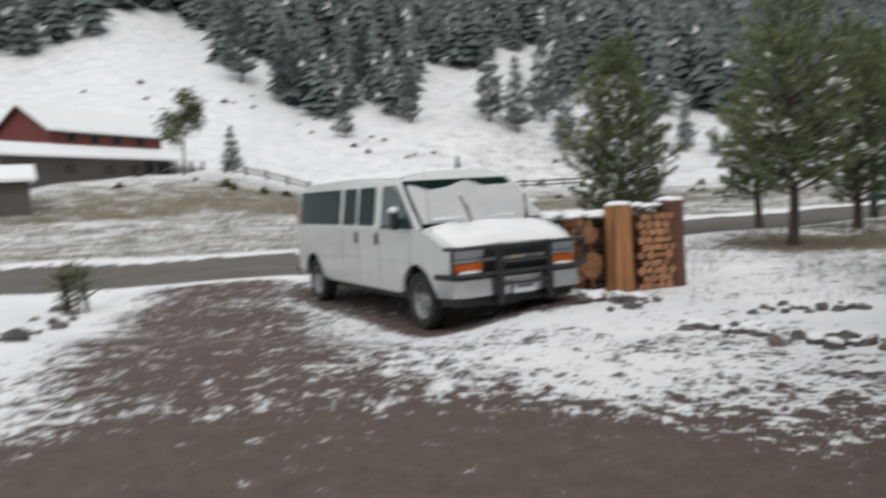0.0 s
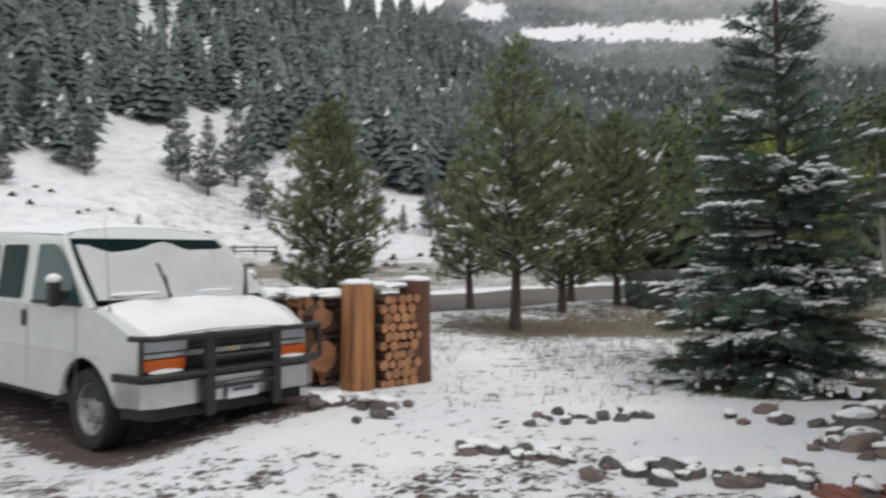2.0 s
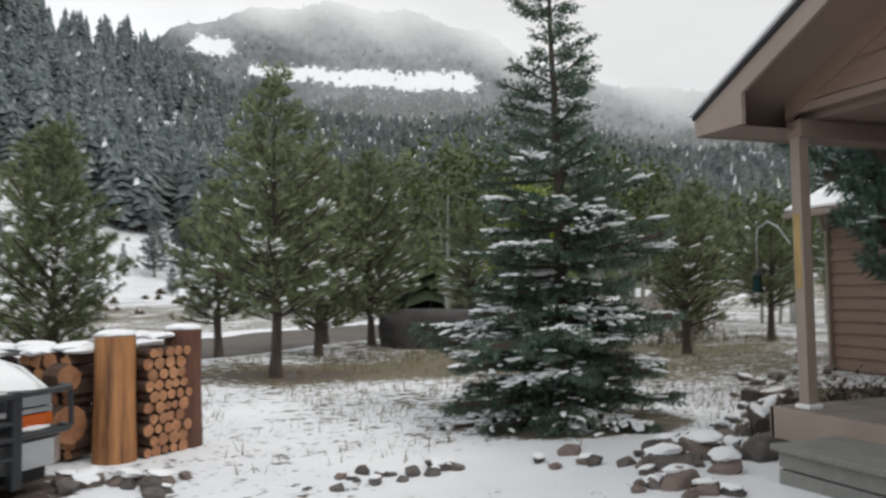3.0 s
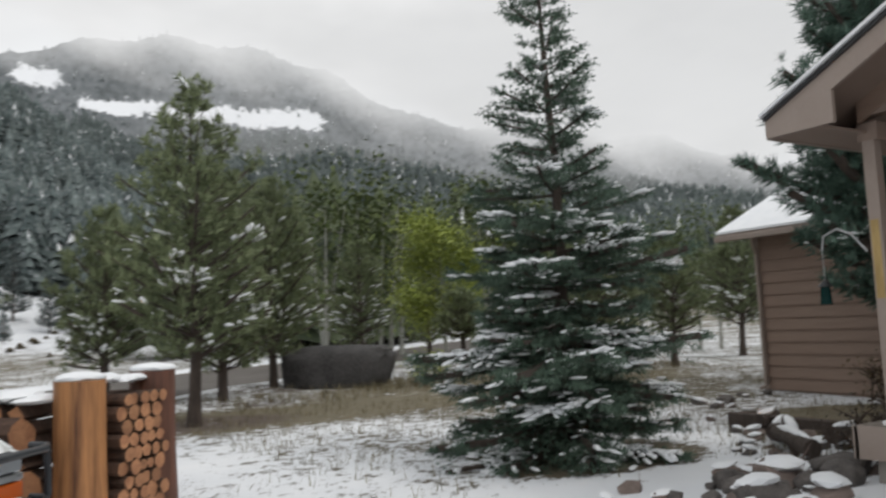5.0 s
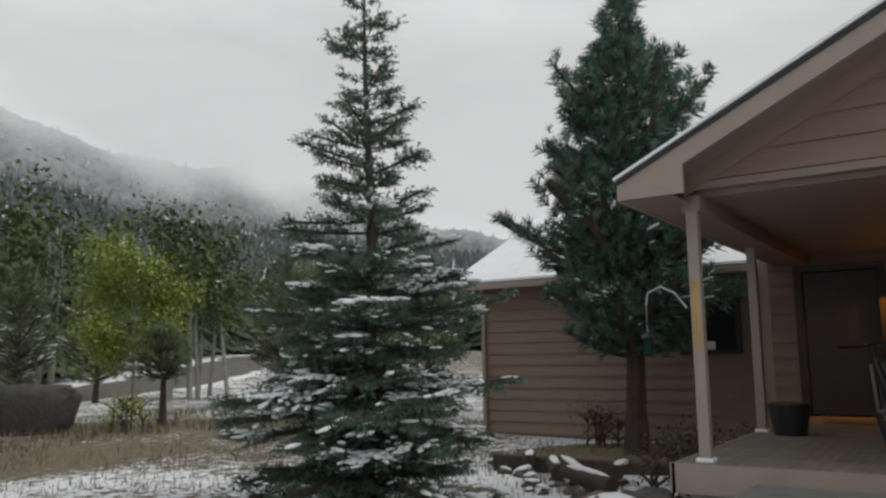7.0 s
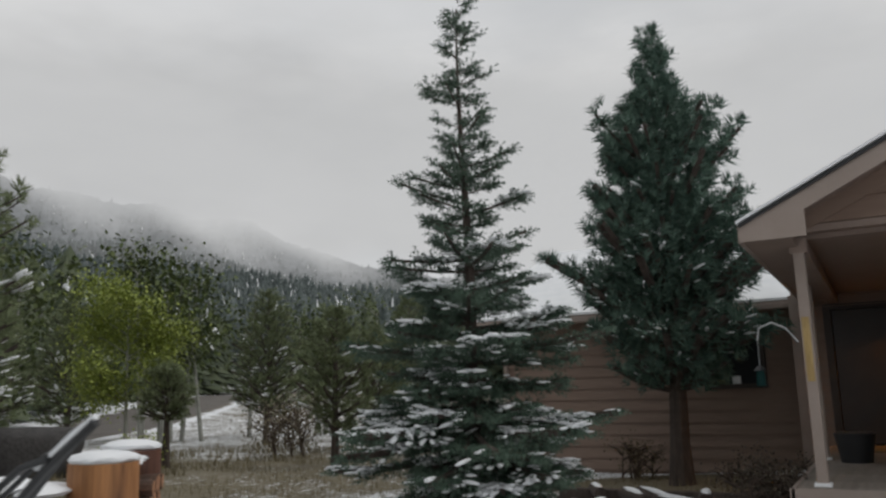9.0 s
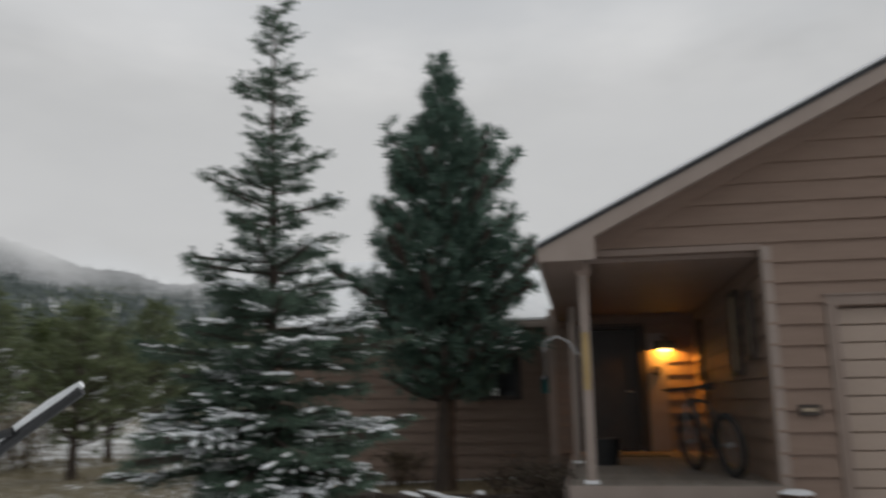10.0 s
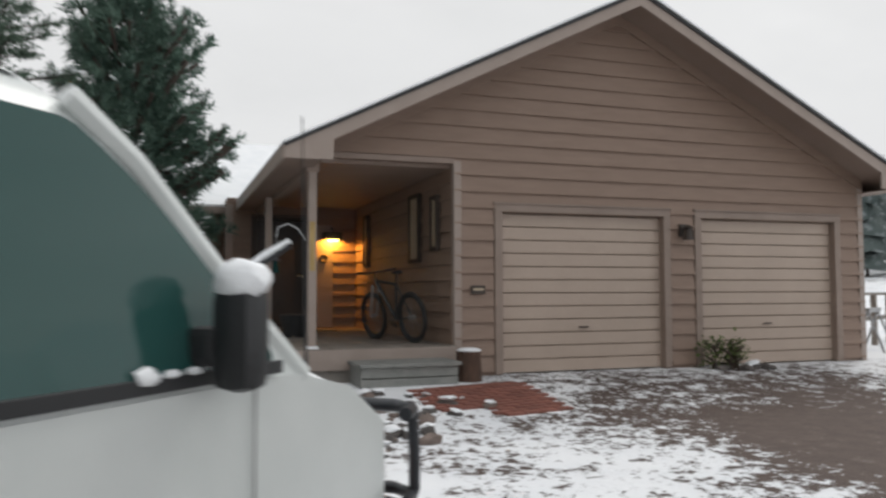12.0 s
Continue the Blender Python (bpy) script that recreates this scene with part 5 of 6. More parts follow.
# ---- far hills and forest ----
def cone_tree(rng, tiers=11, n=9, frost=0.01):
    """A low, ragged conifer of height 1: green tiers with snow-dusted tops."""
    v, f, mi = [], [], []
    for i in range(tiers):
        t = i / tiers
        z0, z1 = 0.06 + 0.90 * t, min(1.0, 0.06 + 0.90 * t + 1.9 / tiers)
        r = 0.19 * (1 - t) ** 0.8 + 0.012
        b = len(v)
        a0 = rng.random() * 6
        for k in range(n):
            rr = r * (1.2 if k % 2 else 0.5) * rng.uniform(0.65, 1.2)
            a = a0 + 6.283 * k / n
            v.append((rr * math.cos(a), rr * math.sin(a), z0 - (0.03 if k % 2 else -0.02) * rng.uniform(0.4, 1.4)))
        v.append((0, 0, z1))
        for k in range(n):
            f.append((b + k, b + (k + 1) % n, b + n))
            mi.append(1 if rng.random() < frost else 0)
    b = len(v)
    for k in range(3):
        a = 6.283 * k / 3
        v += [(0.014 * math.cos(a), 0.014 * math.sin(a), -0.06), (0.01 * math.cos(a), 0.01 * math.sin(a), 0.2)]
    for k in range(3):
        m = (k + 1) % 3
        f += [(b + 2 * k, b + 2 * m, b + 2 * m + 1), (b + 2 * k, b + 2 * m + 1, b + 2 * k + 1)]
        mi += [2, 2]
    return np.array(v), np.array(f), np.array(mi)


def join_trees(name, label, spots, seed, needles=FOREST, tiers=11, n=9, frost=0.01):
    """Many far trees as one mesh; a spot is x, y, ground height or None, tree height, width."""
    rng = np.random.default_rng(seed)
    kinds = [cone_tree(rng, tiers, n, frost) for _ in range(6)]
    vs, fs, ms, off = [], [], [], 0
    for x, y, z, h, w in spots:
        v, f, mi = kinds[rng.integers(0, 6)]
        a = rng.random() * 6.28
        c, s = math.cos(a), math.sin(a)
        z = zg(x, y) if z is None else z
        q = np.stack([(v[:, 0] * c - v[:, 1] * s) * h * w + x, (v[:, 0] * s + v[:, 1] * c) * h * w + y, v[:, 2] * h + z], -1)
        vs.append(q)
        fs.append(f + off)
        ms.append(mi)
        off += len(v)
    me = mesh_from(name, np.concatenate(vs), np.concatenate(fs))
    me.polygons.foreach_set("material_index", np.concatenate(ms).astype(np.int32))
    ob = link_mesh(name, me, [needles, SNOW, BARK])
    tagged(ob, label, "forest", kind="stuff")


def polar(a, r):
    return CX + r * math.sin(math.radians(a)), CY + r * math.cos(math.radians(a))


def build_forest():
    """Tall conifers on the near slope across the road."""
    rng = np.random.default_rng(21)
    spots = []
    while len(spots) < 1950:
        a = rng.uniform(-62, 11)
        r = 96 + 360 * rng.random() ** 0.85
        x, y = polar(a, r)
        gap = noise.noise(Vector((x * 0.03, y * 0.012, 3.0))) + 0.6 * noise.noise(Vector((x * 0.08, y * 0.05, 9.0)))
        open_slope = float(smooth(140, 104, r)) if a < 6 else 0.0
        if gap < -0.42 + 0.66 * open_slope + (0.24 * float(smooth(250, 180, r)) - 0.10 * float(smooth(200, 260, r)) if -25 < a < 8 else 0.06):
            continue
        if r > float(lerp_table(CREST, a)) + 15:
            continue
        spots.append((x, y, None, rng.uniform(10, 18) * (0.8 if open_slope > 0.3 else 1.0), rng.uniform(0.9, 1.35)))
    join_trees("forest", "dense snow-dusted conifer forest on the near slope", spots, 3)


def build_valley_forest():
    """The closed forest that fills the valley and climbs its far side."""
    rng = np.random.default_rng(22)
    spots = []
    while len(spots) < 9500:
        a = rng.uniform(2, 100)
        far = float(lerp_table(CREST, a))
        r = 125 + (far - 105) * rng.random() ** 0.72
        x, y = polar(a, r)
        gap = noise.noise(Vector((x * 0.012, y * 0.012, 3.0))) + 0.6 * noise.noise(Vector((x * 0.04, y * 0.04, 9.0)))
        if gap < -0.62 or (a < 12 and r < 330 and gap < -0.1):
            continue
        spots.append((x, y, None, rng.uniform(9, 17), rng.uniform(1.0, 1.5)))
    join_trees("valley_forest", "closed dark conifer forest filling the valley side", spots, 4, VALLEY, 6, 7, 0.03)
    spots = []
    while len(spots) < 400:
        a, r = rng.uniform(100, 165), rng.uniform(110, 340)
        x, y = polar(a, r)
        spots.append((x, y, None, rng.uniform(9, 17), rng.uniform(1.0, 1.5)))
    join_trees("back_forest", "thin forest on the slope behind the house", spots, 6, VALLEY, 6, 7, 0.03)


build_forest()
build_valley_forest()


def build_wood_edge():
    """Mixed conifers on the flat beyond the road."""
    rng = np.random.default_rng(8)
    spots = []
    while len(spots) < 560:
        a, r = rng.uniform(7, 78), rng.uniform(48, 135)
        x, y = polar(a, r)
        if r < float(lerp_table([(7, 48), (32, 52), (42, 78), (56, 100), (78, 110)], a)):
            continue
        if noise.noise(Vector((x * 0.06, y * 0.06, 1.0))) < -0.16 or abs(float(road_distance(x, y))) < 6:
            continue
        spots.append((x, y, None, rng.uniform(5, 13), rng.uniform(1.1, 1.7)))
    join_trees("wood_edge", "mixed young conifers at the edge of the wood", spots, 5, EDGEPINE)


build_wood_edge()


# ---- distance: mountain and low cloud ----
FAR = [(-70, 10), (-5, 14), (0, 16.6), (2, 18.0), (6.4, 19.3), (12, 20.1), (18, 19.6), (23.4, 18.2), (26, 16.6), (29.6, 15.0), (35, 13.7), (42, 13.2), (47.5, 12.3), (53, 10), (60, 8.6), (80, 8), (120, 9), (138, 9.8), (170, 10), (200, 9)]


def build_mountain():
    aa = np.linspace(-70, 200, 640)
    A, T = np.meshgrid(aa, np.linspace(0, 1, 90), indexing="ij")
    top = lerp_table(FAR, A) + 0.18 * np.sin(A * 1.1) + 0.10 * np.sin(A * 5.3) * np.sin(A * 0.7)
    E = -2 + (top + 2) * T
    R = 1900 + 700 * T
    x, y = CX + R * np.sin(np.radians(A)), CY + R * np.cos(np.radians(A))
    z = np.tan(np.radians(E)) * R
    n, m = A.shape
    i, j = np.meshgrid(np.arange(n - 1), np.arange(m - 1), indexing="ij")
    q = np.stack([i * m + j, (i + 1) * m + j, (i + 1) * m + j + 1, i * m + j + 1], -1).reshape(-1, 4)
    me = mesh_from("backdrop", np.stack([x, y, z], -1).reshape(-1, 3), q)
    band = np.exp(-((E - (15.45 - 0.04 * (A - 6.4) + 0.12 * np.sin(A * 1.3))) / (0.50 + 0.02 * (A - 6.4))) ** 2) * smooth(6.0, 7.2, A) * smooth(24.0, 22.2, A)
    crag = np.exp(-((E - 16.9) / 0.7) ** 2) * smooth(2.0, 3.5, A) * smooth(6.5, 5.0, A)
    at = me.attributes.new("snowfield", "FLOAT", "POINT")
    at.data.foreach_set("value", np.clip(np.maximum(band, crag), 0, 1).astype(np.float32).ravel())
    k = Mat("far_wooded_mountain", 0.9)
    v = k.world_coords((1, 1, 0.5))
    a = k.n("Attribute")
    a.attribute_name = "snowfield"
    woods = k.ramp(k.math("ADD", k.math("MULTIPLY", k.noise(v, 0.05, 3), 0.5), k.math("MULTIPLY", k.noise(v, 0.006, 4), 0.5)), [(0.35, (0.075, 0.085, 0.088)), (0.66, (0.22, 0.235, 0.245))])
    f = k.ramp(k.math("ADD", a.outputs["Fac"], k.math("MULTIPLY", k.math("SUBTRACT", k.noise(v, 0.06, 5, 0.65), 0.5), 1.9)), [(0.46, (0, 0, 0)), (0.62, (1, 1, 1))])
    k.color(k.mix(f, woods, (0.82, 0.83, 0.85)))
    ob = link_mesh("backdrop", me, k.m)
    me.polygons.foreach_set("use_smooth", [True] * len(me.polygons))
    tagged(ob, "far wooded mountain with a snowy clearing", "mountain", kind="structure")
    # its trees, thinner above the clearing
    rng = np.random.default_rng(23)
    clear = np.maximum(band, crag)
    spots = []
    while len(spots) < 6500:
        i, j = int(rng.integers(160, 360)), int(rng.integers(30, 90))
        if clear[i, j] > 0.4 and rng.random() < 0.9 or (E[i, j] > 16 and rng.random() < 0.55):
            continue
        q = rng.uniform(-0.5, 0.5, 2)
        spots.append((x[i, j] + q[0] * 14, y[i, j] + q[1] * 14, z[i, j] - 3, rng.uniform(9, 20), rng.uniform(1.1, 1.7)))
    join_trees("mountain_forest", "far grey-green forest on the mountainside", spots, 7, VALLEY, 4, 5, 0.08)


def build_cloud():
    """Low cloud that hangs over the far ridges: a thin sheet, denser upwards."""
    aa = np.linspace(-70, 200, 240)
    A, E = np.meshgrid(aa, np.linspace(2, 40, 95), indexing="ij")
    R = 1500.0
    x, y, z = CX + R * np.sin(np.radians(A)), CY + R * np.cos(np.radians(A)), np.tan(np.radians(E)) * R
    low = lerp_table([(-70, 22), (-8, 20), (0, 15.8), (6, 15.4), (14, 15.6), (22, 14.8), (28, 12.4), (36, 10.2), (42, 9.4), (50, 7.6), (70, 6), (130, 3), (200, 3)], A)
    span = lerp_table([(-70, 6), (0, 7.5), (12, 7.0), (20, 6.5), (28, 5.6), (40, 5), (70, 5), (200, 5)], A)
    dens = smooth(0, 1, (E - low + 0.5 * np.sin(A * 0.9 + E)) / span)
    n, m = A.shape
    i, j = np.meshgrid(np.arange(n - 1), np.arange(m - 1), indexing="ij")
    q = np.stack([i * m + j, (i + 1) * m + j, (i + 1) * m + j + 1, i * m + j + 1], -1).reshape(-1, 4)
    me = mesh_from("cloud_backdrop", np.stack([x, y, z], -1).reshape(-1, 3), q)
    fade = dens * (1 - smooth(19, 33, E))
    me.attributes.new("veil", "FLOAT", "POINT").data.foreach_set("value", fade.astype(np.float32).ravel())
    k = Mat("low_cloud", 1.0)
    a = k.n("Attribute")
    a.attribute_name = "veil"
    v = k.world_coords((1, 1, 2.2))
    wisp = k.noise(v, 0.006, 6, 0.6)
    d = k.math("ADD", a.outputs["Fac"], k.math("MULTIPLY", k.math("SUBTRACT", wisp, 0.5), 0.55))
    ramp = k.ramp(d, [(0.06, (0, 0, 0)), (0.9, (1, 1, 1))])
    fac = k.math("MULTIPLY", ramp, k.ramp(a.outputs["Fac"], [(0.0, (0, 0, 0)), (0.12, (1, 1, 1))]))
    tr = k.n("BsdfTransparent")
    em = k.n("Emission")
    k.link(k.ramp(k.noise(v, 0.0016, 4), [(0.3, (0.50, 0.505, 0.51)), (0.7, (0.70, 0.70, 0.70))]), em.inputs["Color"])
    mx = k.n("MixShader")
    k.link(fac, mx.inputs[0])
    k.link(tr.outputs[0], mx.inputs[1])
    k.link(em.outputs[0], mx.inputs[2])
    k.link(mx.outputs[0], k.nt.nodes["Material Output"].inputs["Surface"])
    ob = link_mesh("cloud_backdrop", me, k.m)
    tagged(ob, "low grey cloud hanging over the ridges", "cloud", kind="structure")


def build_mist():
    """A thin glowing sheet: mist on the near ridge's upper slope, distance haze below it."""
    A, E = np.meshgrid(np.linspace(4, 150, 160), np.linspace(3, 27, 70), indexing="ij")
    R = 640.0
    x, y, z = CX + R * np.sin(np.radians(A)), CY + R * np.cos(np.radians(A)), np.tan(np.radians(E)) * R
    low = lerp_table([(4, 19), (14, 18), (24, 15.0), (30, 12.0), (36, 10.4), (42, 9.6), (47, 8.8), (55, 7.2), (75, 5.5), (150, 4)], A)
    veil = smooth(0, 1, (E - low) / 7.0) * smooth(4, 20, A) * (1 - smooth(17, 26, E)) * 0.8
    # even base veil that imitates aerial haze over the far trees
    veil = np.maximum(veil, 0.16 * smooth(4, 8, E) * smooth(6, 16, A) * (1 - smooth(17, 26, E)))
    n, m = A.shape
    i, j = np.meshgrid(np.arange(n - 1), np.arange(m - 1), indexing="ij")
    q = np.stack([i * m + j, (i + 1) * m + j, (i + 1) * m + j + 1, i * m + j + 1], -1).reshape(-1, 4)
    me = mesh_from("mist_backdrop", np.stack([x, y, z], -1).reshape(-1, 3), q)
    me.attributes.new("veil", "FLOAT", "POINT").data.foreach_set("value", veil.astype(np.float32).ravel())
    k = Mat("mist_and_haze_glow", 1.0)
    a = k.n("Attribute")
    a.attribute_name = "veil"
    v = k.world_coords((1, 1, 1.6))
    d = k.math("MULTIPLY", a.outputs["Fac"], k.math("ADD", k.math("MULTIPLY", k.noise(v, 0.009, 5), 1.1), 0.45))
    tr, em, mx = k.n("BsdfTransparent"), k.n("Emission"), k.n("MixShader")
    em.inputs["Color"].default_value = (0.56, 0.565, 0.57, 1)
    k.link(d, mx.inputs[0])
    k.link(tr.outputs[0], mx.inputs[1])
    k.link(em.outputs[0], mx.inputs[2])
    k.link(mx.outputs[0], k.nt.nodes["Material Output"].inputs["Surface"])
    tagged(link_mesh("mist_backdrop", me, k.m), "thin grey mist on the upper slope with painted distance haze", "mist", kind="structure")


build_mountain()
build_cloud()
build_mist()


# ---- the row of young pines, the boulder and the trees beyond ----
def pine_row():
    spec = [((1.40, 18.1), 5.6, 1.75, 31), ((3.0, 22.2), 5.0, 1.5, 32), ((4.9, 24.4), 5.4, 1.7, 33), ((0.77, 23.0), 4.2, 1.4, 34), ((3.7, 24.6), 5.0, 1.4, 35), ((-2.9, 24.0), 5.7, 2.25, 36), ((14.5, 33.0), 5.5, 1.7, 37), ((10.5, 31.0), 4.6, 1.5, 38), ((9.4, 22.5), 2.3, 0.8, 39), ((11.0, 18.8), 3.6, 1.2, 40), ((17.5, 26.5), 5.2, 1.8, 41), ((15.2, 20.6), 3.4, 1.2, 42), ((20.5, 22.5), 5.0, 1.7, 43)]
    for place, h, r, seed in spec:
        big = seed == 36
        conifer("young_pine", h, r, 0.35 if big else 0.75 + 0.1 * (seed % 4), seed, "pine", "bushy olive-green pine reaching to the ground" if big else "young olive-green pine with a bare lower trunk beside the road", place, "pines by the road",
                snow=0.42, snow_size=0.8, needles=YOUNGPINE, whorls=max(9, int(h * 3.8)), per=10 if big else 9, density=1.7 if big else 1.25, trunk_r=0.11, profile=lambda t: (min(1, 0.55 + 1.8 * t)) * (1 - t) ** 0.7)


pine_row()


def build_boulder():
    bm = bmesh.new()
    r = bmesh.ops.create_icosphere(bm, subdivisions=4, radius=1)
    for v in bm.verts:
        c = v.co.copy()
        # blocky: push towards a slanting slab
        q = Vector([math.copysign(abs(a) ** 0.55, a) for a in c])
        k = 1 + 0.08 * noise.noise(c * 2.1) + 0.05 * noise.noise(c * 5)
        v.co = Vector((q.x * 1.40 * (1 + 0.20 * c.z), q.y * 0.75, q.z * 0.55 + 0.05 * q.x)) * k
    ob = finish("boulder", bm, BOULDER, None, "", True)
    ob.matrix_world = pose(6.5, 24.0, zg(6.5, 24.0) + 0.42, 0, 2, -30) @ Matrix.Diagonal((1.0, 1.05, 1.2, 1.0))
    tagged(ob, "large dark flat-topped boulder on the grass", "boulder")


build_boulder()
leafy("aspen_tree", 4.2, 1.5, 51, "small aspen with yellow-green autumn leaves", (10.6, 25.3), YELLOWLEAF, n=14000, size=0.105, bark=ASPENBARK)
leafy("aspen_clump", 7.4, 3.0, 52, "clump of olive-green aspens", (18.0, 32.0), GREENLEAF, stems=9, n=5200, size=0.24, bark=ASPENBARK, low=0.35)
leafy("aspen_clump", 5.6, 2.4, 54, "clump of olive-green aspens with pale stems", (24.0, 29.0), GREENLEAF, stems=9, n=6000, size=0.17, bark=ASPENBARK, low=0.35)
leafy("aspen_clump", 10.0, 5.0, 53, "clump of olive-green aspens at the wood's edge", (16.0, 44.0), GREENLEAF, stems=9, n=5600, size=0.34, bark=ASPENBARK, low=0.2)


# ---- things on and by the porch ----
def frame_window(x0, x1, z0, z1, label):
    w = thing("window_1", label, "window", kind="structure")
    y = 6.435
    for a, b in (((x0, y - 0.03, z0), (x0 + 0.06, y + 0.035, z1)), ((x1 - 0.06, y - 0.03, z0), (x1, y + 0.035, z1)), ((x0 + 0.06, y - 0.03, z0), (x1 - 0.06, y + 0.035, z0 + 0.06)), ((x0 + 0.06, y - 0.03, z1 - 0.06), (x1 - 0.06, y + 0.035, z1))):
        part("window_frame", boxes((a, b), bevel=0.004), DARKWOOD, w)
    # opaque pane: the tan reflection of the glass is its flat colour
    part("pane", boxes(((x0 + 0.06, y, z0 + 0.06), (x1 - 0.06, y + 0.012, z1 - 0.06))), SIGNTAN, w, "opaque tan pane with its reflection as flat colour")


frame_window(5.45, 5.95, 1.72, 2.74, "narrow window in a dark frame beside the porch")
frame_window(4.62, 4.92, 1.86, 2.62, "small window in a dark frame beside the porch")
frame_window(8.55, 8.85, 1.75, 2.70, "slim window in a dark frame beside the lantern")


def build_bicycle():
    b = thing("bicycle", "grey mountain bicycle leaning against the porch wall", "bicycle", pose(5.33, 6.85, 0.605, -7, 0, 15))
    for x in (-0.53, 0.53):
        bm = bmesh.new()
        ring = [(x + 0.32 * math.cos(a), 0, 0.345 + 0.32 * math.sin(a)) for a in np.linspace(0, 2 * math.pi, 33)]
        tube(bm, ring, 0.034, 8, False)
        w = part("wheel", bm, RUBBER, b, "black knobbly tyre", True)
        bm = bmesh.new()
        tube(bm, [(x + 0.285 * math.cos(a), 0, 0.345 + 0.285 * math.sin(a)) for a in np.linspace(0, 2 * math.pi, 33)], 0.012, 6, False)
        part("rim", bm, BLACK, w)
        for k in range(14):
            a = 2 * math.pi * k / 14
            part("spoke", tube(bmesh.new(), [(x, 0.02 * (-1) ** k, 0.345), (x + 0.28 * math.cos(a), 0, 0.345 + 0.28 * math.sin(a))], 0.002, 4), GALV, w)
        part("hub", tube(bmesh.new(), [(x, -0.05, 0.345), (x, 0.05, 0.345)], 0.025, 10), GALV, w)
    head, seat, crank, rear, front = (0.36, 0, 0.86), (-0.20, 0, 0.80), (-0.10, 0, 0.31), (-0.53, 0, 0.345), (0.53, 0, 0.345)
    for nm, p, q, r in (("top_tube", head, seat, 0.018), ("down_tube", head, crank, 0.024), ("seat_tube", seat, crank, 0.018), ("chain_stay", rear, crank, 0.012), ("seat_stay", rear, seat, 0.011)):
        part(nm, tube(bmesh.new(), [p, q], r), BIKEPAINT, b)
    for y in (-0.05, 0.05):
        part("fork_leg", tube(bmesh.new(), [(0.38, y, 0.80), (0.53, y, 0.345)], 0.017), GALV, b, "pale suspension fork")
    part("handlebar", tube(bmesh.new(), [(0.30, -0.32, 1.00), (0.38, -0.12, 0.98), (0.38, 0.12, 0.98), (0.30, 0.32, 1.00)], 0.014), BLACK, b)
    part("stem", tube(bmesh.new(), [head, (0.38, 0, 0.98)], 0.018), BLACK, b)
    part("seat_post", tube(bmesh.new(), [seat, (-0.24, 0, 0.95)], 0.014), BLACK, b)
    bm = bmesh.new()
    lump(bm, (0.14, 0.065, 0.03), 4, 0.15, 2, Matrix.Translation((-0.25, 0, 0.97)))
    part("saddle", bm, BLACK, b, "", True)
    part("crank", tube(bmesh.new(), [(-0.22, 0.07, 0.20), (-0.10, 0.07, 0.31), (-0.10, -0.07, 0.31), (0.02, -0.07, 0.42)], 0.011, 6), BLACK, b)
    bm = bmesh.new()
    tube(bm, [(-0.10 + 0.09 * math.cos(a), 0.05, 0.31 + 0.09 * math.sin(a)) for a in np.linspace(0, 2 * math.pi, 21)], 0.007, 5, False)
    part("chainring", bm, BLACK, b)


build_bicycle()


def wall_light():
    w = thing("wall_light", "dark unlit lantern between the garage doors", "lamp", pose(4.03, 2.93, 2.16))
    part("back_plate", boxes(((-0.02, -0.06, -0.09), (0.02, 0.06, 0.09)), bevel=0.008), DARKWOOD, w)
    part("arm", tube(bmesh.new(), [(-0.02, 0, 0.02), (-0.10, 0, 0.06), (-0.13, 0, 0.03)], 0.012, 6), DARKWOOD, w)
    bm = bmesh.new()
    bmesh.ops.create_cone(bm, cap_ends=True, segments=10, radius1=0.075, radius2=0.055, depth=0.16, matrix=Matrix.Translation((-0.13, 0, -0.06)))
    part("housing", bm, DARKWOOD, w)
    bm = bmesh.new()
    bmesh.ops.create_cone(bm, cap_ends=True, segments=10, radius1=0.09, radius2=0.02, depth=0.05, matrix=Matrix.Translation((-0.13, 0, 0.045)))
    part("cap", bm, DARKWOOD, w)


wall_light()
plaque = thing("wall_plaque", "small dark plaque with plain pale bars", "plaque", pose(4.03, 6.10, 1.32))
part("board", boxes(((-0.02, -0.10, -0.055), (0.0, 0.10, 0.055)), bevel=0.004), DARKWOOD, plaque)
part("bar", boxes(((-0.024, -0.07, -0.012), (-0.02, 0.07, 0.02))), SIGNTAN, plaque)
plate = thing("switch_plate", "white electrical cover on the wing wall", "outlet", pose(10.775, 9.95, 1.62))
part("cover", boxes(((-0.03, -0.07, -0.10), (0.0, 0.07, 0.10)), bevel=0.008), SNOW, plate)
wl = thing("window_2", "dark window in the wing wall", "window", kind="structure")
for a, b in (((10.70, 9.44, 1.50), (10.84, 9.52, 2.56)), ((10.70, 10.38, 1.50), (10.84, 10.46, 2.56)), ((10.70, 9.52, 1.50), (10.84, 10.38, 1.58)), ((10.70, 9.52, 2.48), (10.84, 10.38, 2.56))):
    part("window_frame", boxes((a, b), bevel=0.004), DARKWOOD, wl)
part("pane", boxes(((10.77, 9.52, 1.58), (10.78, 10.38, 2.48))), PANE, wl)
gut = thing("downpipe", "taupe downpipe at the corner of the wing", "downpipe", kind="structure")
part("pipe", tube(bmesh.new(), [(10.42, 14.20, 2.86), (10.55, 14.28, 2.70), (10.70, 14.34, 2.55), (10.70, 14.34, 0.15), (10.55, 14.34, 0.10)], 0.035, 8), TRIM, gut)
part("gutter", boxes(((10.20, 8.70, 2.80), (10.31, 14.86, 2.90)), bevel=0.02), TRIM, gut)

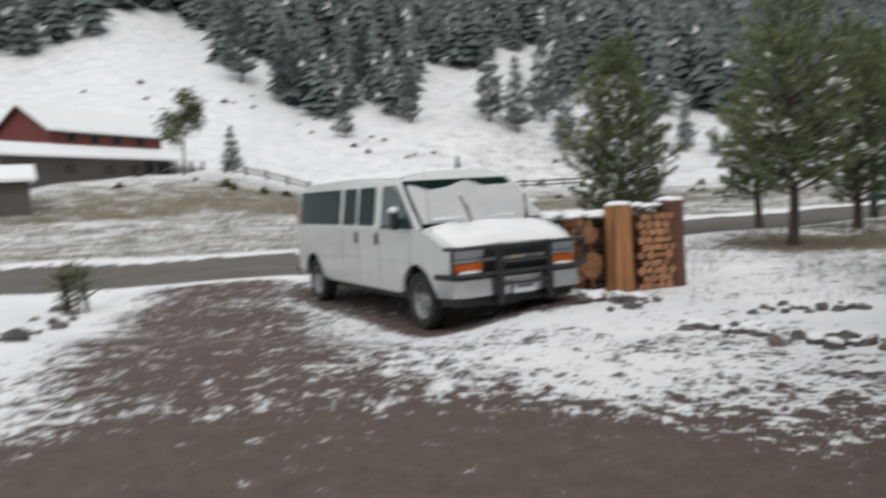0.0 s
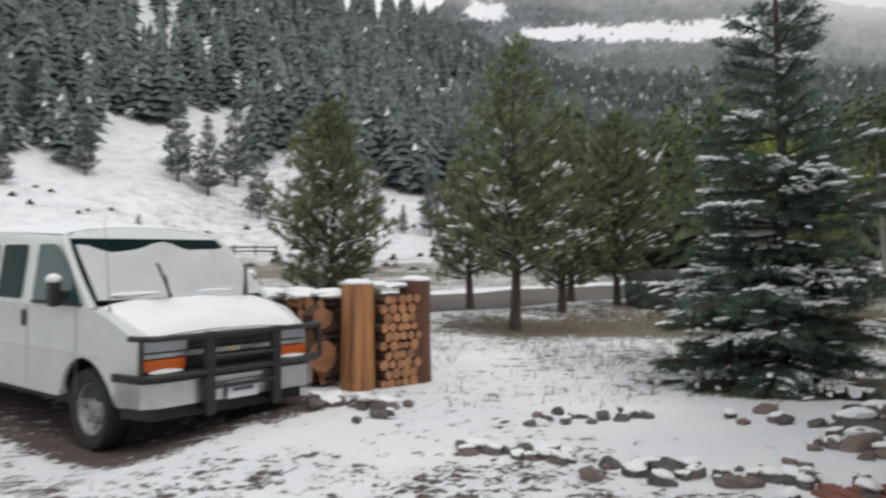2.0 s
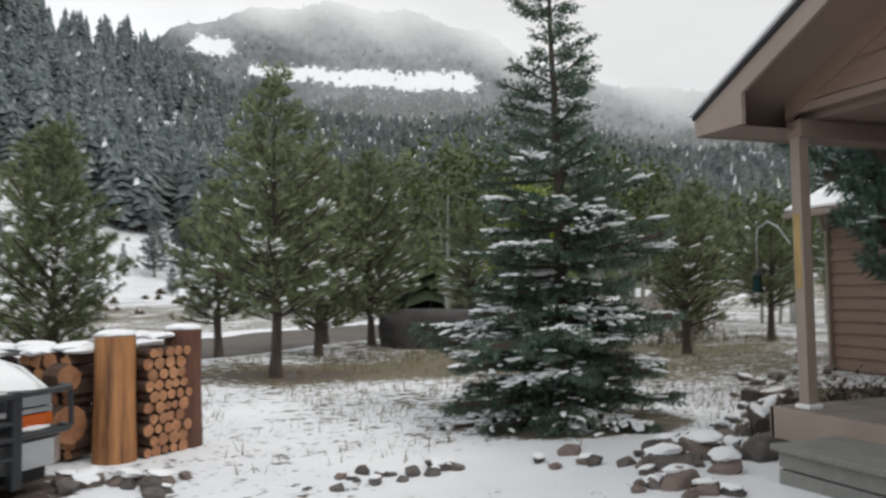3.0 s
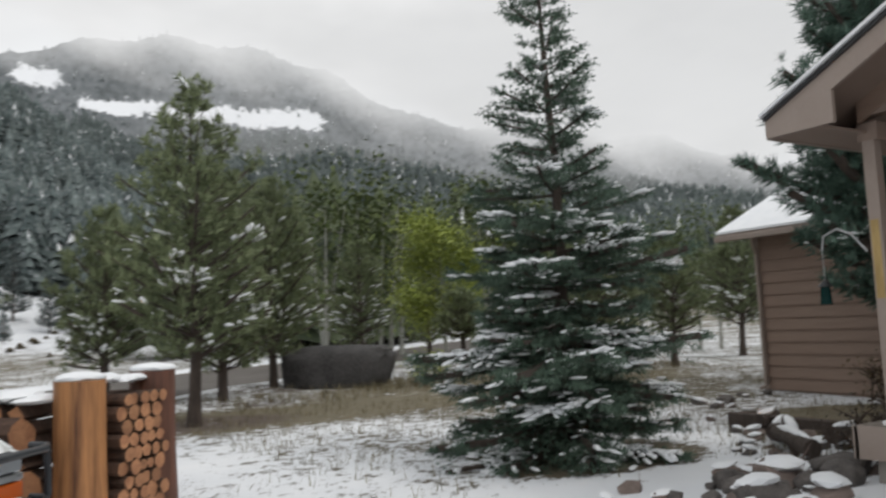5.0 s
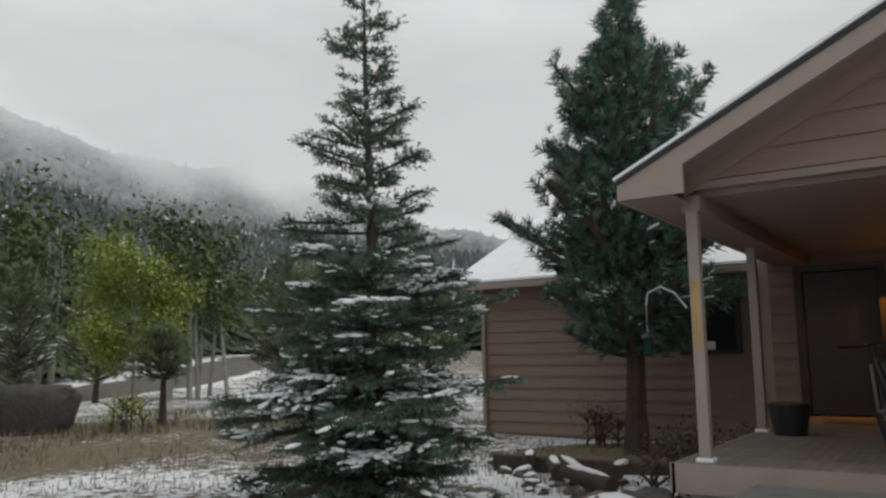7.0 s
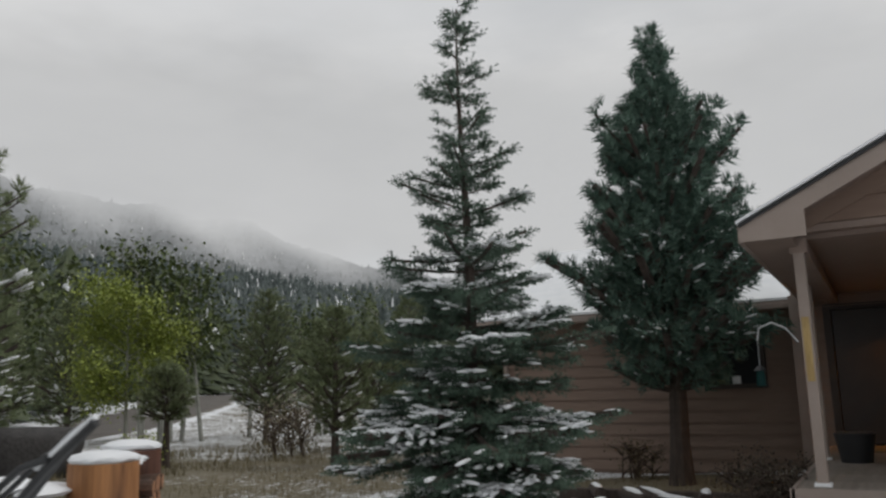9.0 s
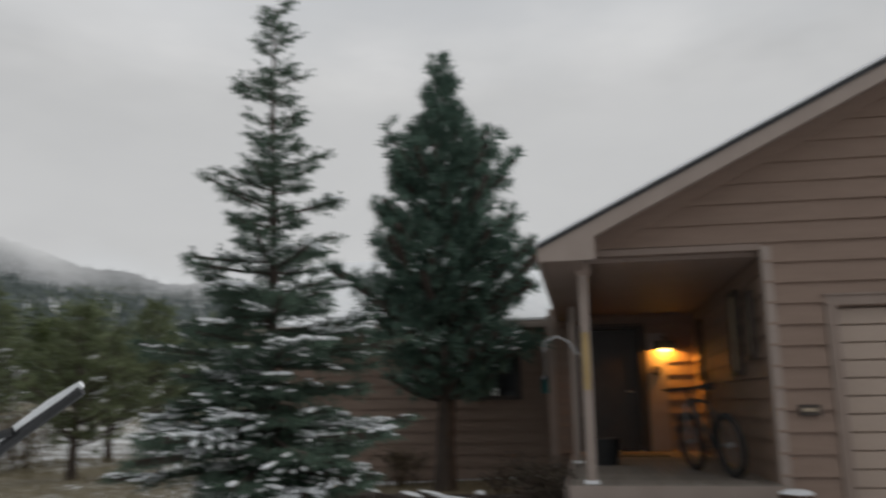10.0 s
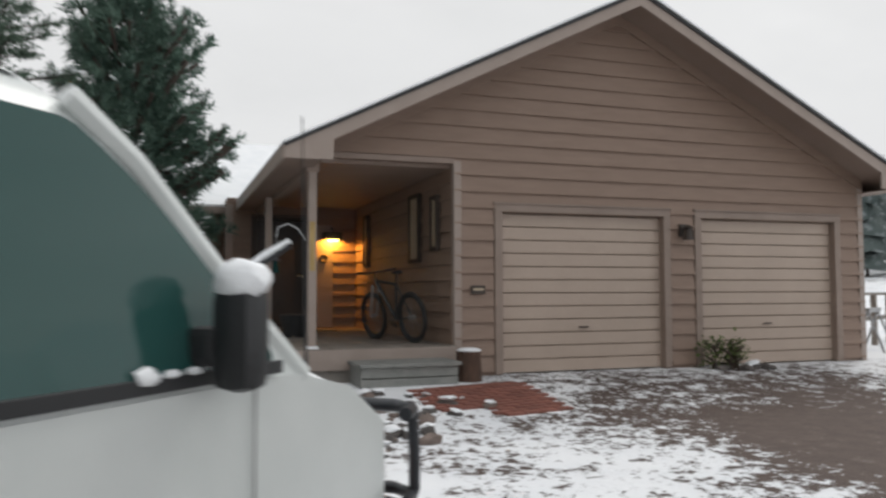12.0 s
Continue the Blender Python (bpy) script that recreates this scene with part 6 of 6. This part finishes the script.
stump = thing("chopping_stump", "short log stump beside the steps topped with snow", "stump", pose(3.60, 6.40, zg(3.60, 6.40)))
part("trunk", tube(bmesh.new(), [(0, 0, -0.04), (0, 0, 0.16), (0.01, 0, 0.36)], [0.17, 0.155, 0.15], 16), BARKLOG, stump)
bm = bmesh.new()
lump(bm, (0.15, 0.15, 0.035), 6, 0.1, 3, Matrix.Translation((0, 0, 0.375)))
part("snow_cap", bm, SNOW, stump, "thin cap of snow", True)

hook = thing("plant_hook", "curved white metal hook on the porch post", "hook", pose(4.07, 8.33, 2.02))
part("arm", tube(bmesh.new(), [(0, 0, -0.10), (-0.02, 0.10, 0.04), (-0.02, 0.22, 0.10), (-0.02, 0.34, 0.05), (-0.02, 0.36, -0.06)], 0.009, 6), GALV, hook)
feeder = thing("bird_feeder", "small green hanging feeder by the porch", "feeder", pose(4.05, 8.69, 1.60))
part("wire", tube(bmesh.new(), [(0, 0, 0.12), (0, 0, 0.37)], 0.003, 5), GALV, feeder)
bm = bmesh.new()
bmesh.ops.create_cone(bm, cap_ends=True, segments=12, radius1=0.045, radius2=0.035, depth=0.15)
part("tank", bm, GLASSDARK, feeder)
bm = bmesh.new()
bmesh.ops.create_cone(bm, cap_ends=True, segments=12, radius1=0.06, radius2=0.01, depth=0.05, matrix=Matrix.Translation((0, 0, 0.095)))
part("lid", bm, BLACK, feeder)
pot = thing("planter", "dark round planter pot on the porch edge", "planter", pose(6.75, 8.05, 0.605))
bm = bmesh.new()
bmesh.ops.create_cone(bm, cap_ends=True, segments=20, radius1=0.17, radius2=0.23, depth=0.34, matrix=Matrix.Translation((0, 0, 0.17)))
part("pot", bm, BLACK, pot, "", True)
bm = bmesh.new()
bmesh.ops.create_cone(bm, cap_ends=True, segments=20, radius1=0.205, radius2=0.205, depth=0.02, matrix=Matrix.Translation((0, 0, 0.345)))
part("soil", bm, BARK, pot)
mat_ = thing("door_mat", "flat tan mat on the porch boards", "mat", pose(8.6, 7.5, 0.605))
part("pad", boxes(((-0.3, -0.45, 0.0), (0.3, 0.45, 0.02)), bevel=0.006), BRUSH, mat_)

# ---- rocks ----
def rock(seed, mat, capped):
    rnd = random.Random(int(seed * 10))
    bm = bmesh.new()
    for k in range(16):
        d = Vector((rnd.gauss(0, 1), rnd.gauss(0, 1), rnd.gauss(0, 1))).normalized() * rnd.uniform(0.85, 1.1)
        bm.verts.new((d.x * 0.5, d.y * 0.38, d.z * 0.30))
    hull = bmesh.ops.convex_hull(bm, input=bm.verts[:])
    inner = {g for g in hull["geom_interior"] + hull["geom_unused"] if isinstance(g, bmesh.types.BMVert)}
    bmesh.ops.delete(bm, geom=list(inner), context="VERTS")
    bmesh.ops.bevel(bm, geom=bm.edges[:], offset=0.025, segments=1, affect="EDGES")
    r = thing("rock", "grey-brown rock with a patch of snow in the garden border" if capped else "bare grey-brown rock in the garden border", "rock", pose(0, 0, -50), "garden rocks")
    part("stone", bm, mat, r)
    if capped:
        bm = bmesh.new()
        lump(bm, (0.36, 0.27, 0.10), seed, 0.40, 2, Matrix.Translation((0.03, 0.02, 0.225)))
        part("snow_cap", bm, SNOW, r, "", True)
    return r


def build_rocks():
    rng = random.Random(12)
    protos = [rock(k * 1.9 + 1, (ROCK, ROCK, LITROCK)[k % 3], k % 2 == 0) for k in range(9)]
    spots = []

    def along(pts, n, wide, lo, hi):
        pts = [Vector(p) for p in pts]
        for i in range(n):
            u = (i + rng.random()) / n * (len(pts) - 1)
            k = min(int(u), len(pts) - 2)
            p = pts[k].lerp(pts[k + 1], u - k)
            spots.append((p.x + rng.gauss(0, wide), p.y + rng.gauss(0, wide), rng.uniform(lo, hi)))
    along([(0.0, 8.65), (0.5, 8.45), (1.1, 8.0), (1.6, 7.8), (2.2, 7.55)], 52, 0.11, 0.10, 0.26)
    along([(0.7, 9.75), (1.2, 9.75), (1.8, 9.8)], 18, 0.10, 0.10, 0.26)
    along([(2.2, 7.2), (2.5, 7.6), (2.8, 8.5), (3.4, 8.75)], 30, 0.26, 0.10, 0.28)
    along([(2.9, 9.5), (3.6, 9.0), (4.3, 8.9), (5.0, 9.5), (5.6, 10.4)], 42, 0.28, 0.12, 0.34)
    along([(5.4, 10.4), (6.6, 11.6), (8.2, 13.3), (10.0, 14.2)], 20, 0.2, 0.16, 0.36)
    along([(-1.5, 10.55), (-1.1, 10.45), (-0.7, 10.3), (-0.7, 9.75)], 18, 0.12, 0.16, 0.36)
    along([(-7.9, 7.4), (-9.2, 9.0), (-11.2, 11.6)], 16, 0.15, 0.2, 0.45)
    along([(3.75, 2.7), (3.55, 2.3), (3.6, 1.9)], 9, 0.08, 0.16, 0.32)
    for x, y, q in ((3.05, 8.70, 0.50), (3.62, 8.95, 0.58), (4.35, 8.85, 0.66), (3.95, 8.62, 0.5), (2.80, 8.15, 0.42), (3.35, 8.35, 0.45), (4.05, 9.25, 0.48), (3.3, 9.1, 0.4)):
        spots.append((x, y, q))
    for i, (x, y, q) in enumerate(spots):
        if 3.95 < x < 10 and 6 < y < 8.5:
            continue
        copy_thing(protos[rng.randrange(9)], pose(x, y, zg(x, y) + q * 0.06, rng.uniform(-14, 14), rng.uniform(-14, 14), rng.uniform(0, 360)) @ Matrix.Scale(q, 4))
    for p in protos:
        for o in (*p.children, p):
            bpy.data.objects.remove(o)


build_rocks()

# loose logs on the rockery
rng_l = random.Random(3)
for x, y, a, ln in ((5.3, 10.0, 40, 1.3), (5.8, 10.5, 30, 1.1), (4.9, 9.7, 55, 0.9), (6.5, 11.2, 25, 0.9), (5.6, 9.6, 10, 0.7)):
    lg = thing("garden_log", "weathered log lying on the rockery dusted with snow", "log", pose(x, y, zg(x, y) + 0.16, 0, rng_l.uniform(-8, 8), a), "rockery logs")
    part("stem", tube(bmesh.new(), [(-ln / 2, 0, 0), (0, 0.02, 0.015), (ln / 2, 0, 0)], [0.085, 0.08, 0.07], 10), BARK, lg, "", True)
    bm = bmesh.new()
    lump(bm, (ln * 0.42, 0.055, 0.035), x, 0.3, 3, Matrix.Translation((0, 0, 0.075)))
    part("snow_strip", bm, SNOW, lg, "", True)
bed = thing("planting_bed", "low dark timber edging round the pine", "garden bed", pose(8.3, 10.2, zg(8.3, 10.2)))
part("edging", boxes(((-1.9, -1.9, -0.05), (1.6, -1.75, 0.16)), bevel=0.015), BARK, bed)
part("edging", boxes(((-1.9, -1.75, -0.05), (-1.76, 1.5, 0.16)), bevel=0.015), BARK, bed)

# ---- bushes ----
def bush(place, r, h, seed, label, leaves, n=900, size=0.05):
    leafy("bush", h, r, seed, label, place, leaves, "bush", "", 7, n, size, BRUSHBARK, 0.15)


BRUSHBARK = speckled("brown_twig_bark", (0.05, 0.035, 0.028), (0.11, 0.08, 0.06), 6, 0.9)
bush((4.95, 8.80), 0.5, 0.5, 61, "bare brown bush beside the porch", BRUSHDARK)
bush((5.7, 8.95), 0.45, 0.42, 62, "bare brown bush beside the porch", BRUSHDARK)
bush((7.4, 9.2), 0.5, 0.45, 63, "bare brown bush by the house", BRUSHDARK)
bush((9.8, 11.6), 0.6, 0.6, 64, "low brown bush against the wing wall", BRUSH)
bush((3.62, 2.5), 0.30, 0.42, 65, "small green shrub among stones at the garage", GREENLEAF, 500, 0.07)
bush((-10.6, 11.0), 0.5, 0.9, 66, "small green shrub beside the drive", GREENLEAF, 600, 0.07)
bush((13.0, 21.5), 1.2, 1.2, 67, "tan dry shrub on the grass", BRUSH, 1200, 0.09)
bush((15.5, 24.0), 1.3, 1.3, 68, "tan dry shrub by the road", BRUSH, 1200, 0.09)
bush((7.6, 21.6), 0.6, 0.8, 69, "small yellow-green shrub beside the boulder", YELLOWLEAF, 700, 0.07)


def grass_blades():
    """Dry grass that stands through the snow."""
    rng = np.random.default_rng(77)
    n = 26000
    x, y = rng.uniform(-1.5, 17, n), rng.uniform(9.0, 27, n)
    x2, y2 = rng.uniform(-30, 2, 16000), rng.uniform(17, 50, 16000)
    x, y = np.concatenate([x, x2]), np.concatenate([y, y2])
    rd = road_distance(x, y)
    patch = np.array([noise.noise(Vector((a * 0.8, b * 0.8, 5))) for a, b in zip(x, y)])
    keep = (np.abs(rd) > 4.2) & (patch > -0.15) & ~((x > 10) & (y < 15)) & ((y > 10.2) | (x > 4.6)) & ~((y < 12.2) & (x < -0.2)) & ((y > 12.6) | (x > 4.6) | (rng.random(len(x)) < 0.25)) & (np.hypot(x - 3.79, y - 11.64) > 1.5)
    keep &= ~((x < -1.4) & (y < 17))
    x, y = x[keep], y[keep]
    n = len(x)
    pos = np.stack([x, y, height(x, y) - 0.01], -1)
    d = np.stack([rng.normal(0, 0.45, n), rng.normal(0, 0.45, n), np.ones(n)], -1)
    v, f = blades(pos, d, rng.uniform(0.06, 0.17, n) * np.where(y > 20, 1.6, 1.0), [(0, -0.05, 0), (0, 0.05, 0), (1, 0.0, 0.12)], [(0, 1, 2)])
    tagged(link_mesh("dry_grass", mesh_from("dry_grass", v, f), GRASS), "dry tan grass standing through thin snow", "grass", kind="stuff")


grass_blades()


# ---- red barn across the road ----
def build_barn():
    """A narrow gabled barn with a long lean-to, seen along its eaves side."""
    ax, ay = polar(-48.7, 74)
    ax, ay = ax + 0.6, ay - 5.6
    base = 4.0
    barn = thing("barn", "red board barn with snowy roofs across the meadow", "barn", pose(ax, ay, base, 0, 0, 4))
    L, W, EAVE, TOP = 14.6, 2.75, 4.75, 6.85
    bm = bmesh.new()
    prism(bm, [(-W, -1.5), (W, -1.5), (W, EAVE), (0, TOP - 0.2), (-W, EAVE)], 1, 0.3, L)
    part("wall", bm, RED_BARN, barn, "dark red boards")
    for sg in (1, -1):
        bm = bmesh.new()
        prism(bm, [(0, TOP), (sg * (W + 0.35), EAVE - 0.22), (sg * (W + 0.35), EAVE - 0.44), (0, TOP - 0.22)], 1, -0.2, L + 0.5)
        part("roof", bm, SNOW, barn, "snow-covered roof")
        bm = bmesh.new()
        prism(bm, [(0, TOP - 0.23), (sg * (W + 0.3), EAVE - 0.45), (sg * (W + 0.3), EAVE - 0.6), (0, TOP - 0.4)], 1, -0.1, L + 0.4)
        part("roof_deck", bm, DARKWOOD, barn)
    bm = bmesh.new()
    prism(bm, [(W, 3.3), (6.9, 2.0), (6.9, 1.82), (W, 3.1)], 1, -8.5, L + 1.2)
    part("lean_to_roof", bm, SNOW, barn, "snow-covered lean-to roof")
    part("lean_to_wall", boxes(((W, -8.0, -2.0), (6.1, 7.5, 1.9))), GREYWALL, barn, "grey weathered boards")
    for y in (8.2, 11.0, 13.6, 15.5):
        part("post", boxes(((6.55, y - 0.1, -2.0), (6.75, y + 0.1, 1.86))), GREYWALL, barn)
    # dark sheet added in front of the wall for the shade inside the open bay
    part("back_boards", boxes(((3.0, 7.5, -2.0), (3.2, L + 0.8, 3.0))), DARKWOOD, barn)
    for y in (2.6, 5.4, 8.2, 11.4):
        w = part("window", boxes(((W - 0.02, y - 0.5, 3.5), (W + 0.03, y + 0.5, 4.25))), DARKWOOD, barn)
        part("pane", boxes(((W + 0.031, y - 0.42, 3.57), (W + 0.04, y + 0.42, 4.18))), PANE, w)
    for y in (-5.5, -1.5, 3.0, 6.0):
        part("window", boxes(((6.08, y - 0.6, 0.6), (6.13, y + 0.6, 1.35))), DARKWOOD, barn)
    sx, sy = polar(-51.2, 55)
    sx, sy = sx + 0.6, sy - 5.6
    shed = thing("shed", "low grey shed with a snowy roof near the barn", "shed", pose(sx, sy, zg(sx, sy), 0, 0, 50))
    bm = bmesh.new()
    prism(bm, [(-2.4, -1.0), (2.4, -1.0), (2.4, 1.75), (0, 2.5), (-2.4, 1.75)], 0, -2.6, 2.6)
    part("wall", bm, GREYWALL, shed)
    part("door", boxes(((-0.8, -2.46, -0.3), (0.8, -2.41, 1.35))), DARKWOOD, shed)
    for sg in (1, -1):
        bm = bmesh.new()
        prism(bm, [(0, 2.75), (sg * 2.9, 1.8), (sg * 2.9, 1.6), (0, 2.52)], 0, -3.0, 3.0)
        part("roof", bm, SNOW, shed)
    # fence along the foot of the slope
    fence = thing("fence", "low grey board fence along the foot of the slope", "fence", pose(0, 0, 0))
    prev = None
    for k in range(19):
        px, py = polar(-38.5 + k * 1.5, 72)
        z = zg(px, py)
        part("post", boxes(((px - 0.08, py - 0.08, z - 0.2), (px + 0.08, py + 0.08, z + 0.95))), GREYWALL, fence)
        if prev:
            for h in (0.35, 0.72):
                part("rail", tube(bmesh.new(), [(prev[0], prev[1], prev[2] + h), (px, py, z + h)], 0.11, 4), GREYWALL, fence)
        prev = (px, py, z)


build_barn()


# ---- single trees on the open slope ----
def slope_trees():
    rng = random.Random(31)
    spec = [(-38, 70, 4.5), (-21, 74, 3.6), (-29, 100, 6.5), (-12.5, 103, 9), (-9.5, 104, 6), (-16, 110, 11), (-18, 112, 12), (-4, 106, 7), (-2, 104, 4), (-24, 108, 9), (-33, 112, 12), (-36, 116, 13), (-7, 112, 12), (0, 104, 9), (2, 108, 10), (-14, 118, 13), (-27, 116, 12), (4, 100, 7), (-20, 84, 2.2), (-26, 82, 2.0), (-10, 80, 2.0), (1, 74, 3.0)]
    protos = [conifer("hillside_pine", 6.0, 1.35, 0.5, 80 + k, "pine", "dark conifer standing on the snowy slope", (0, -80 - 8 * k), "trees on the slope", snow=0.05, needles=FOREST, whorls=18, per=8, density=1.7, trunk_r=0.09, profile=lambda t: (1 - t) ** 0.8) for k in range(3)]
    for i, (a, r, h) in enumerate(spec):
        x, y = CX + r * math.sin(math.radians(a)), CY + r * math.cos(math.radians(a))
        m = pose(x, y, zg(x, y) - 0.1, 0, 0, rng.uniform(0, 360)) @ Matrix.Scale(h / 6.0, 4)
        copy_thing(protos[i % 3], m)
    for p in protos:
        for o in (*p.children, p):
            bpy.data.objects.remove(o)


slope_trees()


def slope_scrub():
    rng = np.random.default_rng(77)
    spots = []
    while len(spots) < 90:
        a, r = rng.uniform(-50, 8), rng.uniform(52, 112)
        x, y = CX + r * math.sin(math.radians(a)), CY + r * math.cos(math.radians(a))
        if abs(float(road_distance(x, y))) < 5 or noise.noise(Vector((x * 0.05, y * 0.05, 4.0))) < -0.1:
            continue
        spots.append((x, y, None, rng.uniform(0.22, 0.6), rng.uniform(4.5, 7.5)))
    join_trees("scrub", "low dark scrub poking through the snow on the slope", spots, 9, BRUSH)


slope_scrub()
x_, y_ = CX + 68 * math.sin(math.radians(-41.5)), CY + 68 * math.cos(math.radians(-41.5))
leafy("aspen_tree", 7.2, 1.9, 57, "slender green tree beside the barn", (x_, y_), GREENLEAF, n=3800, size=0.26, bark=BARK)


# ---- brick path to the steps ----
def brick_path():
    path = thing("brick_path", "reddish brick paving at the foot of the steps", "path", kind="structure")
    u, v = Vector((-0.90, 0.05)), Vector((0.18, -1.0)).normalized()
    me = None
    for i in range(14):
        for j in range(14):
            c = Vector((3.05, 7.35)) + u * (0.06 + i * 0.118) + v * (0.1 + (j + 0.5 * (i % 2)) * 0.205)
            if c.y < 5.92 or c.x > 3.72 or (i > 9 and j < 3):
                continue
            bm = boxes(((-0.055, -0.098, -0.05), (0.055, 0.098, 0.022)), bevel=0.006) if me is None else None
            if me is None:
                o = finish("brick", bm, BRICK, path)
                me = o.data
            else:
                o = new("brick", me)
                o.parent = path
            o.matrix_local = pose(c.x, c.y, zg(c.x, c.y), random.uniform(-1, 1), random.uniform(-1, 1), 8)


brick_path()


# ---- railing and sawhorse beyond the garage ----
rail = thing("railing", "weathered timber railing beyond the garage dusted with snow", "railing", pose(6.2, -2.6, zg(6.2, -2.6), 0, 0, -62))
for i in range(5):
    part("post", boxes(((i * 1.1 - 0.05, -0.05, -0.1), (i * 1.1 + 0.05, 0.05, 1.0)), bevel=0.006), DECK, rail)
part("top_rail", boxes(((-0.1, -0.07, 1.0), (4.5, 0.07, 1.045)), bevel=0.006), DECK, rail)
part("rail_snow", boxes(((-0.1, -0.06, 1.047), (4.5, 0.06, 1.075)), bevel=0.01), SNOW, rail)
part("mid_rail", boxes(((0.05, -0.02, 0.5), (4.4, 0.02, 0.58)), bevel=0.004), DECK, rail)
horse = thing("sawhorse", "grey folding sawhorse standing in the snow", "sawhorse", pose(5.4, -2.1, zg(5.4, -2.1), 0, 0, -60))
part("beam", boxes(((-0.45, -0.04, 0.70), (0.45, 0.04, 0.78)), bevel=0.006), STEEL, horse)
for x in (-0.36, 0.36):
    for y in (-0.26, 0.26):
        part("leg", tube(bmesh.new(), [(x, 0, 0.72), (x * 1.05, y, -0.03)], 0.02, 6), STEEL, horse)
